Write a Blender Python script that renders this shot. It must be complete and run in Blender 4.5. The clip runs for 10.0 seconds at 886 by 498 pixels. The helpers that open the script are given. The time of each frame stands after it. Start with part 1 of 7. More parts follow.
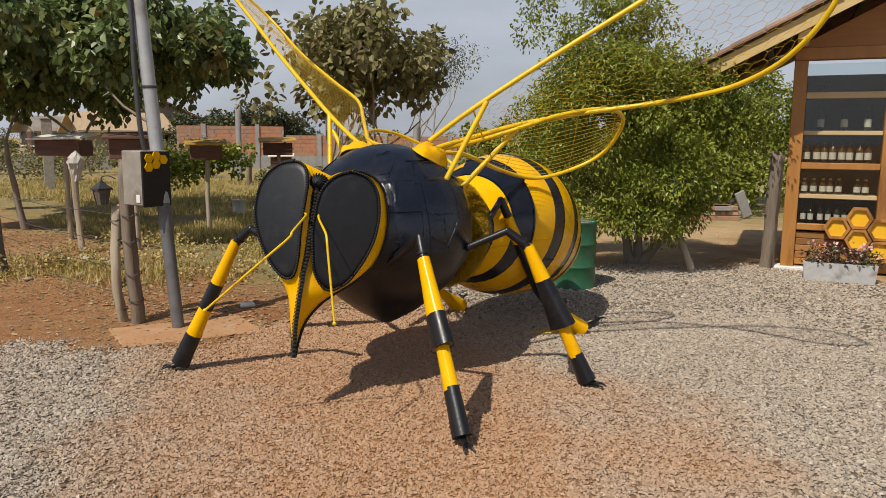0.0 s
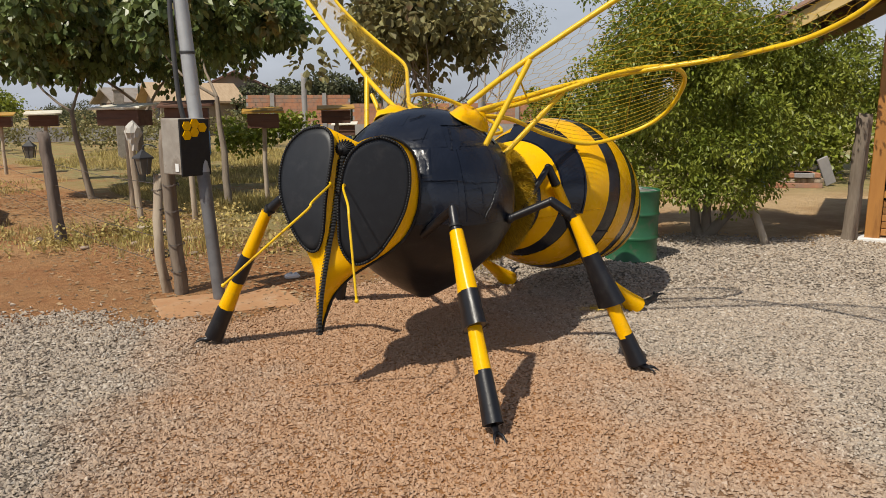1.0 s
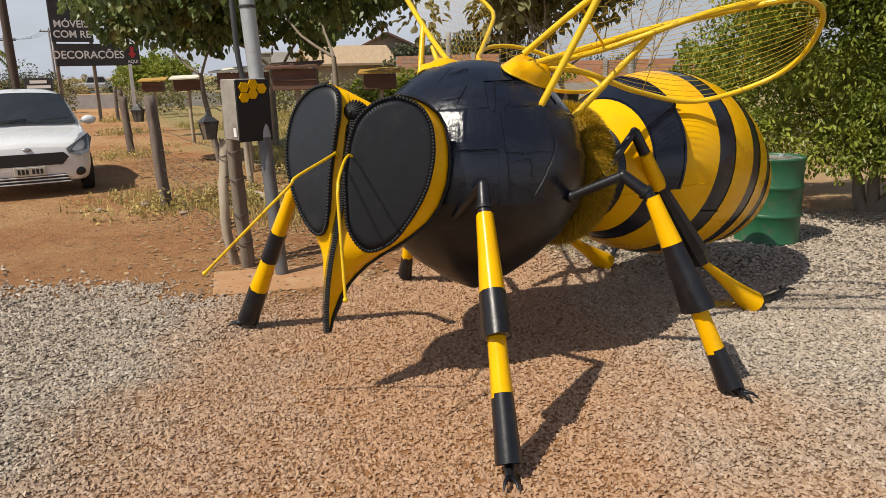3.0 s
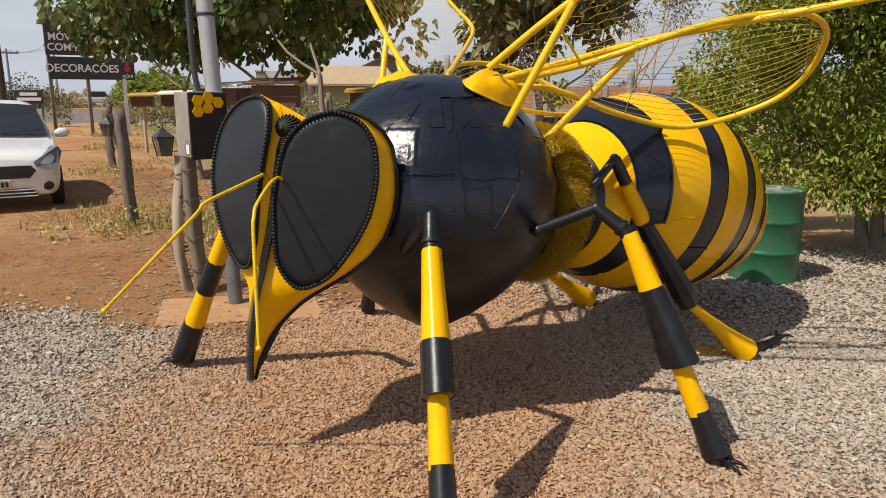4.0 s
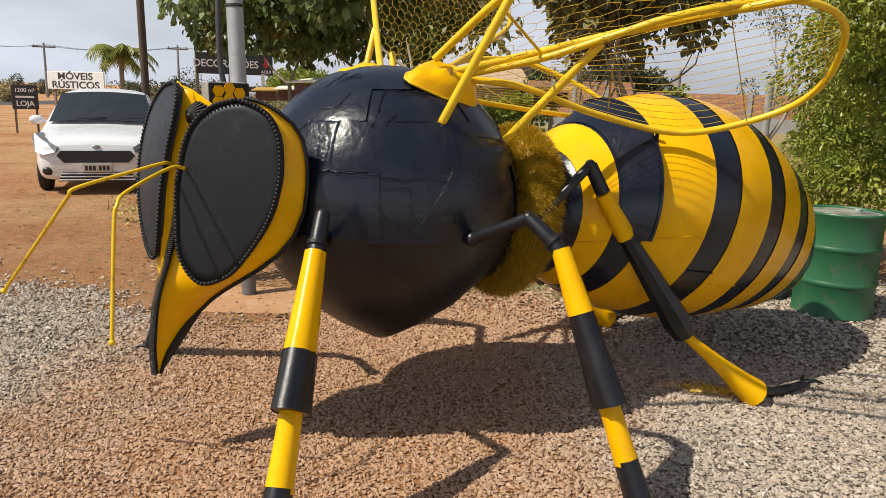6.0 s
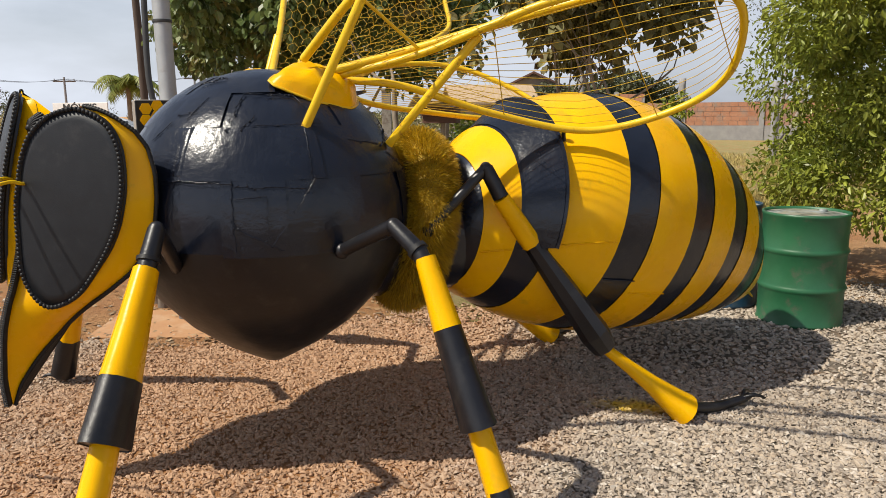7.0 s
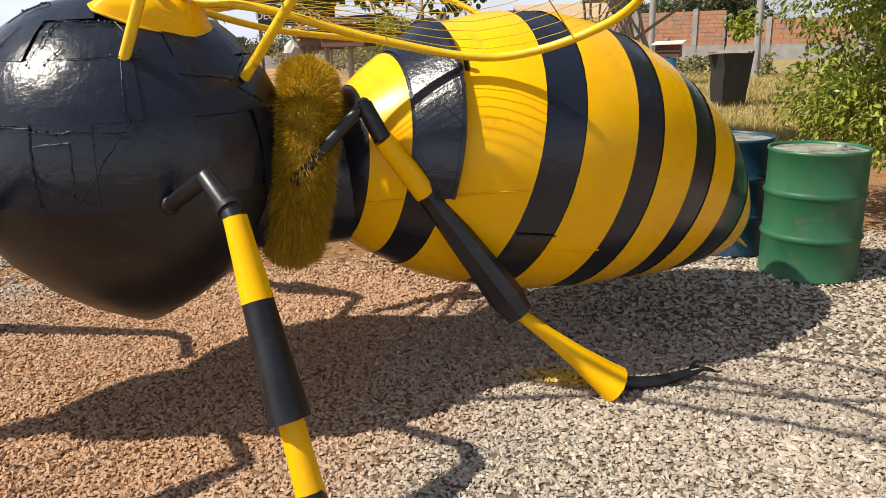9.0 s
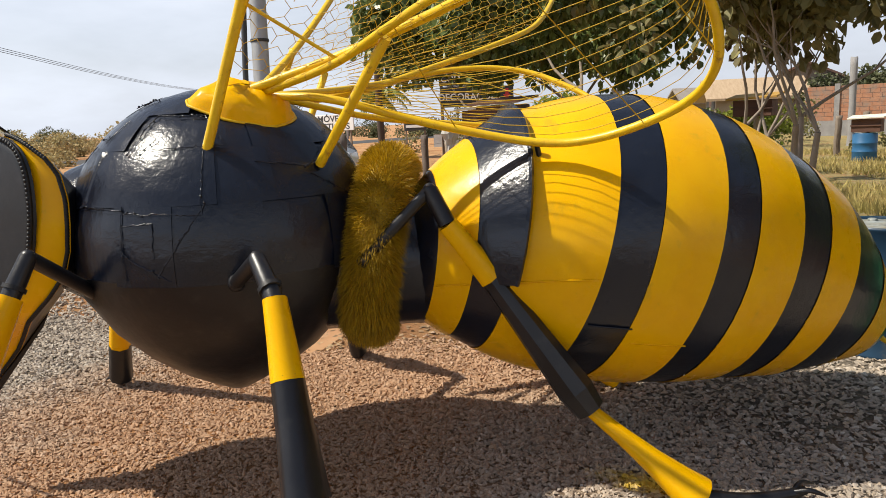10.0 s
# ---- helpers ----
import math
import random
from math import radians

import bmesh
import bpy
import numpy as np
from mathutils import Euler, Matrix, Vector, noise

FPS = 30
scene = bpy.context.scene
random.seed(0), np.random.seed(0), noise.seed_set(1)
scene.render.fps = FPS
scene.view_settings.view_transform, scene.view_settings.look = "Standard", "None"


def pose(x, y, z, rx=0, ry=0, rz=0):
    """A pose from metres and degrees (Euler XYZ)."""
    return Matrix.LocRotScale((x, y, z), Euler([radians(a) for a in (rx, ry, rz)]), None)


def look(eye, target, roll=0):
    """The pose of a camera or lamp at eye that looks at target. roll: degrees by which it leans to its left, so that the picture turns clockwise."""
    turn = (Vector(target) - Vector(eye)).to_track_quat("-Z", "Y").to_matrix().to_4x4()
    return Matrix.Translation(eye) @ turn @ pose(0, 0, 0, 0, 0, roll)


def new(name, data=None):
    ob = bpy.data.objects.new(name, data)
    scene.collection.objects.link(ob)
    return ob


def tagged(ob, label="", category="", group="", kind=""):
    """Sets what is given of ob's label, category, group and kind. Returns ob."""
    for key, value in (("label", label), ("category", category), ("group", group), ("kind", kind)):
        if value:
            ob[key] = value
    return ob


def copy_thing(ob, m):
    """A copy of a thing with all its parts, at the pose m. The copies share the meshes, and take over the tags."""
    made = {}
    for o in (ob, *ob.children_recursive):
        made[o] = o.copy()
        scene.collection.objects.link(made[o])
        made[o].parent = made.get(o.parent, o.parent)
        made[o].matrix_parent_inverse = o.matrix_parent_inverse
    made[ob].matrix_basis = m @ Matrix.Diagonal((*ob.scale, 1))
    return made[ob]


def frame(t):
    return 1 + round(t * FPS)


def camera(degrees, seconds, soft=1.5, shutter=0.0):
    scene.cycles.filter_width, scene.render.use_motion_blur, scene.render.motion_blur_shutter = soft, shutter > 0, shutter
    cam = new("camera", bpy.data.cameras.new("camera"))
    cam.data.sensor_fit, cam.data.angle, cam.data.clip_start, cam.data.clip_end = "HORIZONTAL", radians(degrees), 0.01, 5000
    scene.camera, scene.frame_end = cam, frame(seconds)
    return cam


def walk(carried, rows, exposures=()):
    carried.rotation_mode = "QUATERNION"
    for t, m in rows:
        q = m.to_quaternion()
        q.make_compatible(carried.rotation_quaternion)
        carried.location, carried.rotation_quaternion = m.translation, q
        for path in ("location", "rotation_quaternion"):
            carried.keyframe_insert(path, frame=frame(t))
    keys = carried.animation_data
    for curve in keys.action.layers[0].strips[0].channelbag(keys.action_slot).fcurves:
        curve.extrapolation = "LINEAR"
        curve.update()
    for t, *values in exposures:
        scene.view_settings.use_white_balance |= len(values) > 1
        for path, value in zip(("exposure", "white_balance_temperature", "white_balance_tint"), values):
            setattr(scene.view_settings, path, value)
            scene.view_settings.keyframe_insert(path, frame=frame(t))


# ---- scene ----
cam = camera(61.7, 10.0, soft=0.5)
PATH = [
    (0, (0.038, -0.314, 1.748), (0.026, 1.665, 1.457), 0.5),
    (0.5, (0.169, -0.185, 1.736), (0.05, 1.785, 1.413), 0.9),
    (1, (0.243, 0.043, 1.719), (0.044, 1.998, 1.343), -0.2),
    (1.5, (0.343, 0.246, 1.702), (0.091, 2.196, 1.34), -2.3),
    (2, (0.625, 0.42, 1.707), (0.205, 2.33, 1.285), -1.3),
    (2.5, (0.68, 0.748, 1.662), (0.3, 2.664, 1.236), 0.3),
    (3, (0.765, 1.014, 1.67), (0.156, 2.86, 1.198), -1.4),
    (3.2, (0.79, 1.142, 1.664), (0.195, 3.012, 1.276), 0.7),
    (4.3, (0.908, 1.633, 1.619), (0.269, 3.483, 1.204), -0.9),
    (4.5, (0.989, 1.662, 1.619), (0.306, 3.5, 1.228), -1.2),
    (4.6, (1.038, 1.682, 1.62), (0.334, 3.512, 1.229), -0.8),
    (4.7, (1.087, 1.701, 1.62), (0.355, 3.518, 1.216), 1.1),
    (4.8, (1.136, 1.721, 1.621), (0.35, 3.514, 1.212), 2.0),
    (4.9, (1.185, 1.74, 1.621), (0.332, 3.507, 1.232), 1.4),
    (5, (1.234, 1.76, 1.622), (0.349, 3.517, 1.263), 0.4),
    (5.2, (1.288, 1.84, 1.611), (0.418, 3.603, 1.242), -0.8),
    (6.3, (1.727, 2.345, 1.593), (0.761, 4.047, 1.178), 2.2),
    (6.5, (1.808, 2.456, 1.617), (0.873, 4.180, 1.224), 2.1),
    (7, (2.011, 2.714, 1.517), (1.000, 4.402, 1.156), -0.5),
    (7.5, (2.186, 2.903, 1.568), (1.058, 4.480, 1.079), -1.2),
    (8, (2.380, 3.058, 1.568), (1.189, 4.602, 1.122), 0.0),
    (8.5, (2.425, 3.271, 1.535), (1.217, 4.795, 1.068), 0.9),
    (9, (2.429, 3.568, 1.511), (1.264, 5.098, 0.962), -1.6),
    (9.5, (2.587, 3.837, 1.518), (1.195, 5.207, 1.089), -0.8),
    (10, (2.728, 3.92, 1.53), (1.188, 5.151, 1.192), -2.5),
]
EXPOSURES = [(0.0, -0.27), (1.0, -0.21), (2.5, -0.12), (5.0, 0.0), (6.5, 0.09), (8.0, 0.21), (9.0, 0.37), (9.5, 0.31), (10.0, 0.17)]
walk(cam, [(t, look(eye, target, roll)) for t, eye, target, roll in PATH], EXPOSURES)

# ---------------------------------------------------------------- world, sun
SUN = Vector((-0.45, -0.60, 1.0)).normalized()
world = bpy.data.worlds.new("sky")
scene.world = world
world.use_nodes = True
wn, wl = world.node_tree.nodes, world.node_tree.links
sky = wn.new("ShaderNodeTexSky")
sky.sky_type, sky.sun_disc = "NISHITA", False
sky.sun_elevation = math.asin(SUN.z)
sky.sun_rotation = math.atan2(SUN.x, SUN.y)
sky.air_density, sky.dust_density, sky.ozone_density = 1.0, 3.0, 1.0
# thin high cloud, whitening the sky in soft streaks
wco = wn.new("ShaderNodeTexCoord")
wmap = wn.new("ShaderNodeMapping")
wmap.inputs["Scale"].default_value = (1.0, 1.0, 3.2)
wno = wn.new("ShaderNodeTexNoise")
wno.inputs["Scale"].default_value, wno.inputs["Detail"].default_value, wno.inputs["Roughness"].default_value = 2.2, 6.0, 0.55
wra = wn.new("ShaderNodeValToRGB")
wra.color_ramp.elements[0].color = (0.5, 0.5, 0.5, 1)
wra.color_ramp.elements[0].position, wra.color_ramp.elements[1].position = 0.30, 0.70
wmx = wn.new("ShaderNodeMix")
wmx.data_type = "RGBA"
# the haze is bright over the horizon and thins out overhead
wsep = wn.new("ShaderNodeSeparateXYZ")
wl.new(wco.outputs["Generated"], wsep.inputs[0])
wel = wn.new("ShaderNodeMapRange")
wel.interpolation_type = "SMOOTHSTEP"
wel.inputs[1].default_value, wel.inputs[2].default_value = 0.12, 0.52
wl.new(wsep.outputs[2], wel.inputs[0])
whz = wn.new("ShaderNodeMix")
whz.data_type = "RGBA"
whz.inputs[6].default_value = (8.8, 9.4, 10.6, 1)
whz.inputs[7].default_value = (2.6, 3.2, 4.5, 1)
wl.new(wel.outputs[0], whz.inputs[0])
wl.new(whz.outputs[2], wmx.inputs[7])
wl.new(wco.outputs["Generated"], wmap.inputs[0])
wl.new(wmap.outputs[0], wno.inputs["Vector"])
wl.new(wno.outputs["Fac"], wra.inputs[0])
wl.new(wra.outputs["Color"], wmx.inputs[0])
# the haze brightens towards the sun's side
wdot = wn.new("ShaderNodeVectorMath")
wdot.operation = "DOT_PRODUCT"
wdot.inputs[1].default_value = (SUN.x / math.hypot(SUN.x, SUN.y), SUN.y / math.hypot(SUN.x, SUN.y), 0)
wl.new(wco.outputs["Generated"], wdot.inputs[0])
wgl = wn.new("ShaderNodeMath")
wgl.operation = "MULTIPLY_ADD"
wgl.inputs[1].default_value, wgl.inputs[2].default_value = 0.16, 1.10
wl.new(wdot.outputs["Value"], wgl.inputs[0])
wsc = wn.new("ShaderNodeVectorMath")
wsc.operation = "SCALE"
wl.new(wgl.outputs[0], wsc.inputs["Scale"])
wl.new(sky.outputs[0], wmx.inputs[6])
wl.new(wmx.outputs[2], wsc.inputs[0])
wl.new(wsc.outputs[0], wn["Background"].inputs[0])
wn["Background"].inputs[1].default_value = 0.079
sun = new("sun", bpy.data.lights.new("sun", "SUN"))
sun.data.energy, sun.data.angle, sun.data.color = 5.0, radians(0.8), (1.0, 0.93, 0.80)
sun.matrix_world = look(SUN * 50, (0, 0, 0))

# ---------------------------------------------------------------- mesh helpers


class Geo:
    """Collects vertices and faces with a material slot and shading each."""

    def __init__(self):
        self.v, self.f, self.m, self.s = [], [], [], []

    def add(self, V, F, m=0, smooth=True):
        k = len(self.v)
        self.v.extend(tuple(float(c) for c in p) for p in V)
        self.f.extend(tuple(i + k for i in f) for f in F)
        self.m.extend([m] * len(F))
        self.s.extend([smooth] * len(F))
        return self

    def tube(self, pts, r, n=8, m=0, cap=True, smooth=True, spin=0.0, flat=1.0):
        P = [Vector(p) for p in pts]
        R = list(r) if hasattr(r, "__len__") else [r] * len(P)
        V, F, side = [], [], None
        for i, p in enumerate(P):
            d = (P[min(i + 1, len(P) - 1)] - P[max(i - 1, 0)]).normalized()
            if side is None:
                side = d.orthogonal() if abs(d.z) > 0.9 else d.cross(Vector((0, 0, 1)))
            side = (side - d * side.dot(d)).normalized()
            up = d.cross(side)
            for k in range(n):
                a = spin + 2 * math.pi * k / n
                V.append(p + side * (R[i] * math.cos(a)) + up * (R[i] * (flat[i] if hasattr(flat, "__len__") else flat) * math.sin(a)))
        for i in range(len(P) - 1):
            for k in range(n):
                F.append((i * n + k, i * n + (k + 1) % n, (i + 1) * n + (k + 1) % n, (i + 1) * n + k))
        self.add(V, F, m, smooth)
        if cap:
            self.add(V[:n], [tuple(range(n - 1, -1, -1))], m, False)
            self.add(V[-n:], [tuple(range(n))], m, False)
        return self

    def box(self, lo, hi, m=0, bevel=0.0, turn=None):
        (x0, y0, z0), (x1, y1, z1) = lo, hi
        b = min(bevel, (x1 - x0) / 2.1, (y1 - y0) / 2.1, (z1 - z0) / 2.1)
        if b <= 0:
            V = [(x, y, z) for z in (z0, z1) for y in (y0, y1) for x in (x0, x1)]
            F = [(0, 2, 3, 1), (4, 5, 7, 6), (0, 1, 5, 4), (2, 6, 7, 3), (0, 4, 6, 2), (1, 3, 7, 5)]
        else:
            V, F = [], []
            for z, w in ((z0, b), (z0 + b, 0), (z1 - b, 0), (z1, b)):
                xa, xb, ya, yb = x0 + w, x1 - w, y0 + w, y1 - w
                c = b if w == 0 else b * 0.5
                V += [(xa + c, ya, z), (xb - c, ya, z), (xb, ya + c, z), (xb, yb - c, z), (xb - c, yb, z), (xa + c, yb, z), (xa, yb - c, z), (xa, ya + c, z)]
            for r in range(3):
                F += [(r * 8 + k, r * 8 + (k + 1) % 8, r * 8 + 8 + (k + 1) % 8, r * 8 + 8 + k) for k in range(8)]
            F += [tuple(range(7, -1, -1)), tuple(range(24, 32))]
        if turn is not None:
            V = [turn @ Vector(p) for p in V]
        return self.add(V, F, m, False)

    def spin(self, profile, n=24, m=0, smooth=True, at=(0, 0, 0)):
        """Turns (radius, height) pairs about a vertical line."""
        V, F = [], []
        for r, z in profile:
            V += [(at[0] + r * math.cos(2 * math.pi * k / n), at[1] + r * math.sin(2 * math.pi * k / n), at[2] + z) for k in range(n)]
        for i in range(len(profile) - 1):
            F += [(i * n + k, i * n + (k + 1) % n, (i + 1) * n + (k + 1) % n, (i + 1) * n + k) for k in range(n)]
        return self.add(V, F, m, smooth)

    def ball(self, c, r, m=0, n=10, rows=6, squash=(1, 1, 1)):
        V, F = [], []
        for i in range(rows + 1):
            a = math.pi * i / rows
            V += [(c[0] + squash[0] * r * math.sin(a) * math.cos(2 * math.pi * k / n), c[1] + squash[1] * r * math.sin(a) * math.sin(2 * math.pi * k / n), c[2] - squash[2] * r * math.cos(a)) for k in range(n)]
        for i in range(rows):
            F += [(i * n + k, i * n + (k + 1) % n, (i + 1) * n + (k + 1) % n, (i + 1) * n + k) for k in range(n)]
        return self.add(V, F, m, True)

    def prism(self, outline, depth, m=0, place=None):
        """A flat outline of (x, z) pairs pushed back along y."""
        n = len(outline)
        V = [(x, 0, z) for x, z in outline] + [(x, depth, z) for x, z in outline]
        F = [tuple(range(n)), tuple(range(2 * n - 1, n - 1, -1))] + [(k, k + n, (k + 1) % n + n, (k + 1) % n) for k in range(n)]
        if place is not None:
            V = [place @ Vector(p) for p in V]
        return self.add(V, F, m, False)


def mesh_of(name, geo, mats):
    me = bpy.data.meshes.new(name)
    me.from_pydata(geo.v, [], geo.f)
    for mt in mats if isinstance(mats, (list, tuple)) else [mats]:
        me.materials.append(mt)
    me.polygons.foreach_set("material_index", geo.m)
    me.polygons.foreach_set("use_smooth", geo.s)
    me.update()
    return me


def part(name, geo, mats, parent=None, label="", at=None):
    """One mesh object, under its thing where a parent is given."""
    ob = new(name, mesh_of(name, geo, mats))
    if parent is not None:
        ob.parent = parent
    if at is not None:
        ob.matrix_basis = at
    return tagged(ob, label)


def thing(name, label, category, m=None, group="", kind=""):
    ob = new(name)
    ob.empty_display_size = 0.1
    if m is not None:
        ob.matrix_basis = m
    return tagged(ob, label, category, group, kind)


def solid(name, geo, mats, label, category, m=None, group="", kind=""):
    ob = part(name, geo, mats)
    if m is not None:
        ob.matrix_basis = m
    return tagged(ob, label, category, group, kind)


def soup(name, V, F, mats, slots=None, smooth=False):
    """A mesh from numpy arrays: V (n, 3), F (m, 3 or 4)."""
    me = bpy.data.meshes.new(name)
    k = F.shape[1]
    me.vertices.add(len(V))
    me.vertices.foreach_set("co", np.ascontiguousarray(V, dtype=np.float32).ravel())
    me.loops.add(F.size)
    me.loops.foreach_set("vertex_index", np.ascontiguousarray(F, dtype=np.int32).ravel())
    me.polygons.add(len(F))
    me.polygons.foreach_set("loop_start", np.arange(0, F.size, k, dtype=np.int32))
    for mt in mats if isinstance(mats, (list, tuple)) else [mats]:
        me.materials.append(mt)
    if slots is not None:
        me.polygons.foreach_set("material_index", np.ascontiguousarray(slots, dtype=np.int32))
    me.polygons.foreach_set("use_smooth", np.full(len(F), smooth))
    me.update(calc_edges=True)
    return me


def smooth_path(pts, steps=8):
    """Catmull-Rom through the points."""
    P = [Vector(p) for p in pts]
    P = [P[0] * 2 - P[1]] + P + [P[-1] * 2 - P[-2]]
    out = []
    for i in range(1, len(P) - 2):
        a, b, c, d = P[i - 1:i + 3]
        for k in range(steps):
            t = k / steps
            out.append(0.5 * ((2 * b) + (c - a) * t + (2 * a - 5 * b + 4 * c - d) * t * t + (3 * b - a - 3 * c + d) * t ** 3))
    return out + [P[-2]]


def resample(pts, step):
    """Even steps along a polyline."""
    P = [Vector(p) for p in pts]
    run = [0.0]
    for a, b in zip(P, P[1:]):
        run.append(run[-1] + (b - a).length)
    m = max(2, int(run[-1] / step))
    at_ = np.linspace(0, run[-1], m + 1)
    cols = [np.interp(at_, run, [p[k] for p in P]) for k in range(3)]
    return [Vector((float(x), float(y), float(z))) for x, y, z in zip(*cols)]


# ---------------------------------------------------------------- materials


def surface(name, c1, c2, scale=8.0, rough=0.6, bump=0.2, bump_scale=60.0, metal=0.0, coat=0.0, per="", c3=None, spot=0.0, spot_scale=3.0, stretch=(1, 1, 1), rough_var=0.12, translucent=0.0, dist=0.004):
    """Two colours mixed by noise, a third in blotches, and fine relief; per: Object or Island varies the tone piece by piece."""
    mt = bpy.data.materials.new(name)
    mt.use_nodes = True
    nt = mt.node_tree
    N, L = nt.nodes, nt.links
    bs = N["Principled BSDF"]
    co = N.new("ShaderNodeTexCoord")
    mp = N.new("ShaderNodeMapping")
    mp.inputs["Scale"].default_value = stretch
    L.new(co.outputs["Object"], mp.inputs[0])

    def noise_of(sc, det=5.0, ro=0.6):
        n = N.new("ShaderNodeTexNoise")
        n.inputs["Scale"].default_value, n.inputs["Detail"].default_value, n.inputs["Roughness"].default_value = sc, det, ro
        L.new(mp.outputs[0], n.inputs["Vector"])
        return n.outputs["Fac"]

    def ramp(src, a, b):
        r = N.new("ShaderNodeMapRange")
        r.inputs[1].default_value, r.inputs[2].default_value = a, b
        L.new(src, r.inputs[0])
        return r.outputs[0]

    def mixed(fac, a, b):
        x = N.new("ShaderNodeMix")
        x.data_type = "RGBA"
        L.new(fac, x.inputs[0])
        for sock, val in ((x.inputs[6], a), (x.inputs[7], b)):
            if isinstance(val, tuple):
                sock.default_value = (*val, 1)
            else:
                L.new(val, sock)
        return x.outputs[2]

    col = mixed(ramp(noise_of(scale), 0.32, 0.68), c1, c2)
    if c3 is not None:
        col = mixed(ramp(noise_of(spot_scale, 7.0, 0.65), 0.62 - spot * 0.25, 0.72 - spot * 0.15), col, c3)
    if per:
        if per == "Object":
            src = N.new("ShaderNodeObjectInfo").outputs["Random"]
        else:
            src = N.new("ShaderNodeNewGeometry").outputs["Random Per Island"]
        hs = N.new("ShaderNodeHueSaturation")
        vr = N.new("ShaderNodeMapRange")
        vr.inputs[3].default_value, vr.inputs[4].default_value = 0.62, 1.38
        L.new(src, vr.inputs[0])
        L.new(vr.outputs[0], hs.inputs["Value"])
        L.new(col, hs.inputs["Color"])
        col = hs.outputs[0]
    L.new(col, bs.inputs["Base Color"])
    rr = N.new("ShaderNodeMapRange")
    rr.inputs[3].default_value, rr.inputs[4].default_value = max(0.03, rough - rough_var), min(1.0, rough + rough_var)
    L.new(noise_of(scale * 1.7, 6.0), rr.inputs[0])
    L.new(rr.outputs[0], bs.inputs["Roughness"])
    bs.inputs["Metallic"].default_value = metal
    bs.inputs["Coat Weight"].default_value = coat
    bs.inputs["Coat Roughness"].default_value = 0.08
    if bump > 0:
        bp = N.new("ShaderNodeBump")
        bp.inputs["Strength"].default_value, bp.inputs["Distance"].default_value = bump, dist
        L.new(noise_of(bump_scale, 6.0, 0.65), bp.inputs["Height"])
        L.new(bp.outputs[0], bs.inputs["Normal"])
    if translucent > 0:
        tr = N.new("ShaderNodeBsdfTranslucent")
        sh = N.new("ShaderNodeMixShader")
        sh.inputs[0].default_value = translucent
        L.new(col, tr.inputs[0])
        L.new(bs.outputs[0], sh.inputs[1])
        L.new(tr.outputs[0], sh.inputs[2])
        L.new(sh.outputs[0], N["Material Output"].inputs[0])
    return mt


M_BLACK = surface("black_gloss_paint", (0.005, 0.007, 0.014), (0.009, 0.012, 0.022), 5, 0.225, 0.62, 9, c3=(0.012, 0.015, 0.024), spot=0.3, spot_scale=6, dist=0.011, rough_var=0.09)
M_BLACK2 = surface("black_satin_paint", (0.006, 0.006, 0.008), (0.010, 0.010, 0.013), 9, 0.36, 0.3, 40, c3=(0.020, 0.019, 0.019), spot=0.3, spot_scale=12)
M_YELLOW = surface("yellow_paint", (0.89, 0.49, 0.0), (0.82, 0.41, 0.0), 4, 0.27, 0.3, 11, c3=(0.66, 0.37, 0.01), spot=0.1, spot_scale=7, dist=0.005)
M_YELLOW.node_tree.nodes["Principled BSDF"].inputs["Specular IOR Level"].default_value = 0.2
M_YTUBE = surface("yellow_tube_paint", (0.82, 0.54, 0.006), (0.74, 0.45, 0.006), 14, 0.34, 0.4, 70, c3=(0.42, 0.21, 0.02), spot=0.12, spot_scale=25)
M_WIRE = surface("yellow_wire", (0.70, 0.45, 0.012), (0.56, 0.33, 0.012), 14, 0.45, 0.0)
M_EYE = surface("black_vinyl", (0.006, 0.0075, 0.011), (0.010, 0.012, 0.016), 18, 0.47, 0.25, 220, c3=(0.02, 0.02, 0.023), spot=0.2, spot_scale=9, dist=0.002)
M_FUR = surface("yellow_bristle", (0.37, 0.23, 0.006), (0.54, 0.35, 0.010), 30, 0.6, 0.0, per="Island", translucent=0.25)
for mt_ in (M_BLACK, M_BLACK2):
    mt_.node_tree.nodes["Principled BSDF"].inputs["Specular IOR Level"].default_value = 0.5
M_EYE.node_tree.nodes["Principled BSDF"].inputs["Specular IOR Level"].default_value = 0.5
M_BEAD = surface("black_chain", (0.008, 0.008, 0.009), (0.02, 0.02, 0.022), 60, 0.5, 0.2, 200)
M_BEAD.node_tree.nodes["Principled BSDF"].inputs["Specular IOR Level"].default_value = 0.3

# ---------------------------------------------------------------- ground
# bed darker than the stones: shade in the gaps put into its colour
M_BED = surface("gravel_bed", (0.15, 0.12, 0.088), (0.24, 0.195, 0.15), 60, 0.95, 1.0, 130, c3=(0.38, 0.22, 0.12), spot=0.3, spot_scale=1.2, dist=0.02)
M_SLAB = surface("dusty_concrete", (0.40, 0.205, 0.095), (0.45, 0.25, 0.12), 5, 0.95, 0.6, 30, c3=(0.46, 0.29, 0.17), spot=0.4, spot_scale=4)


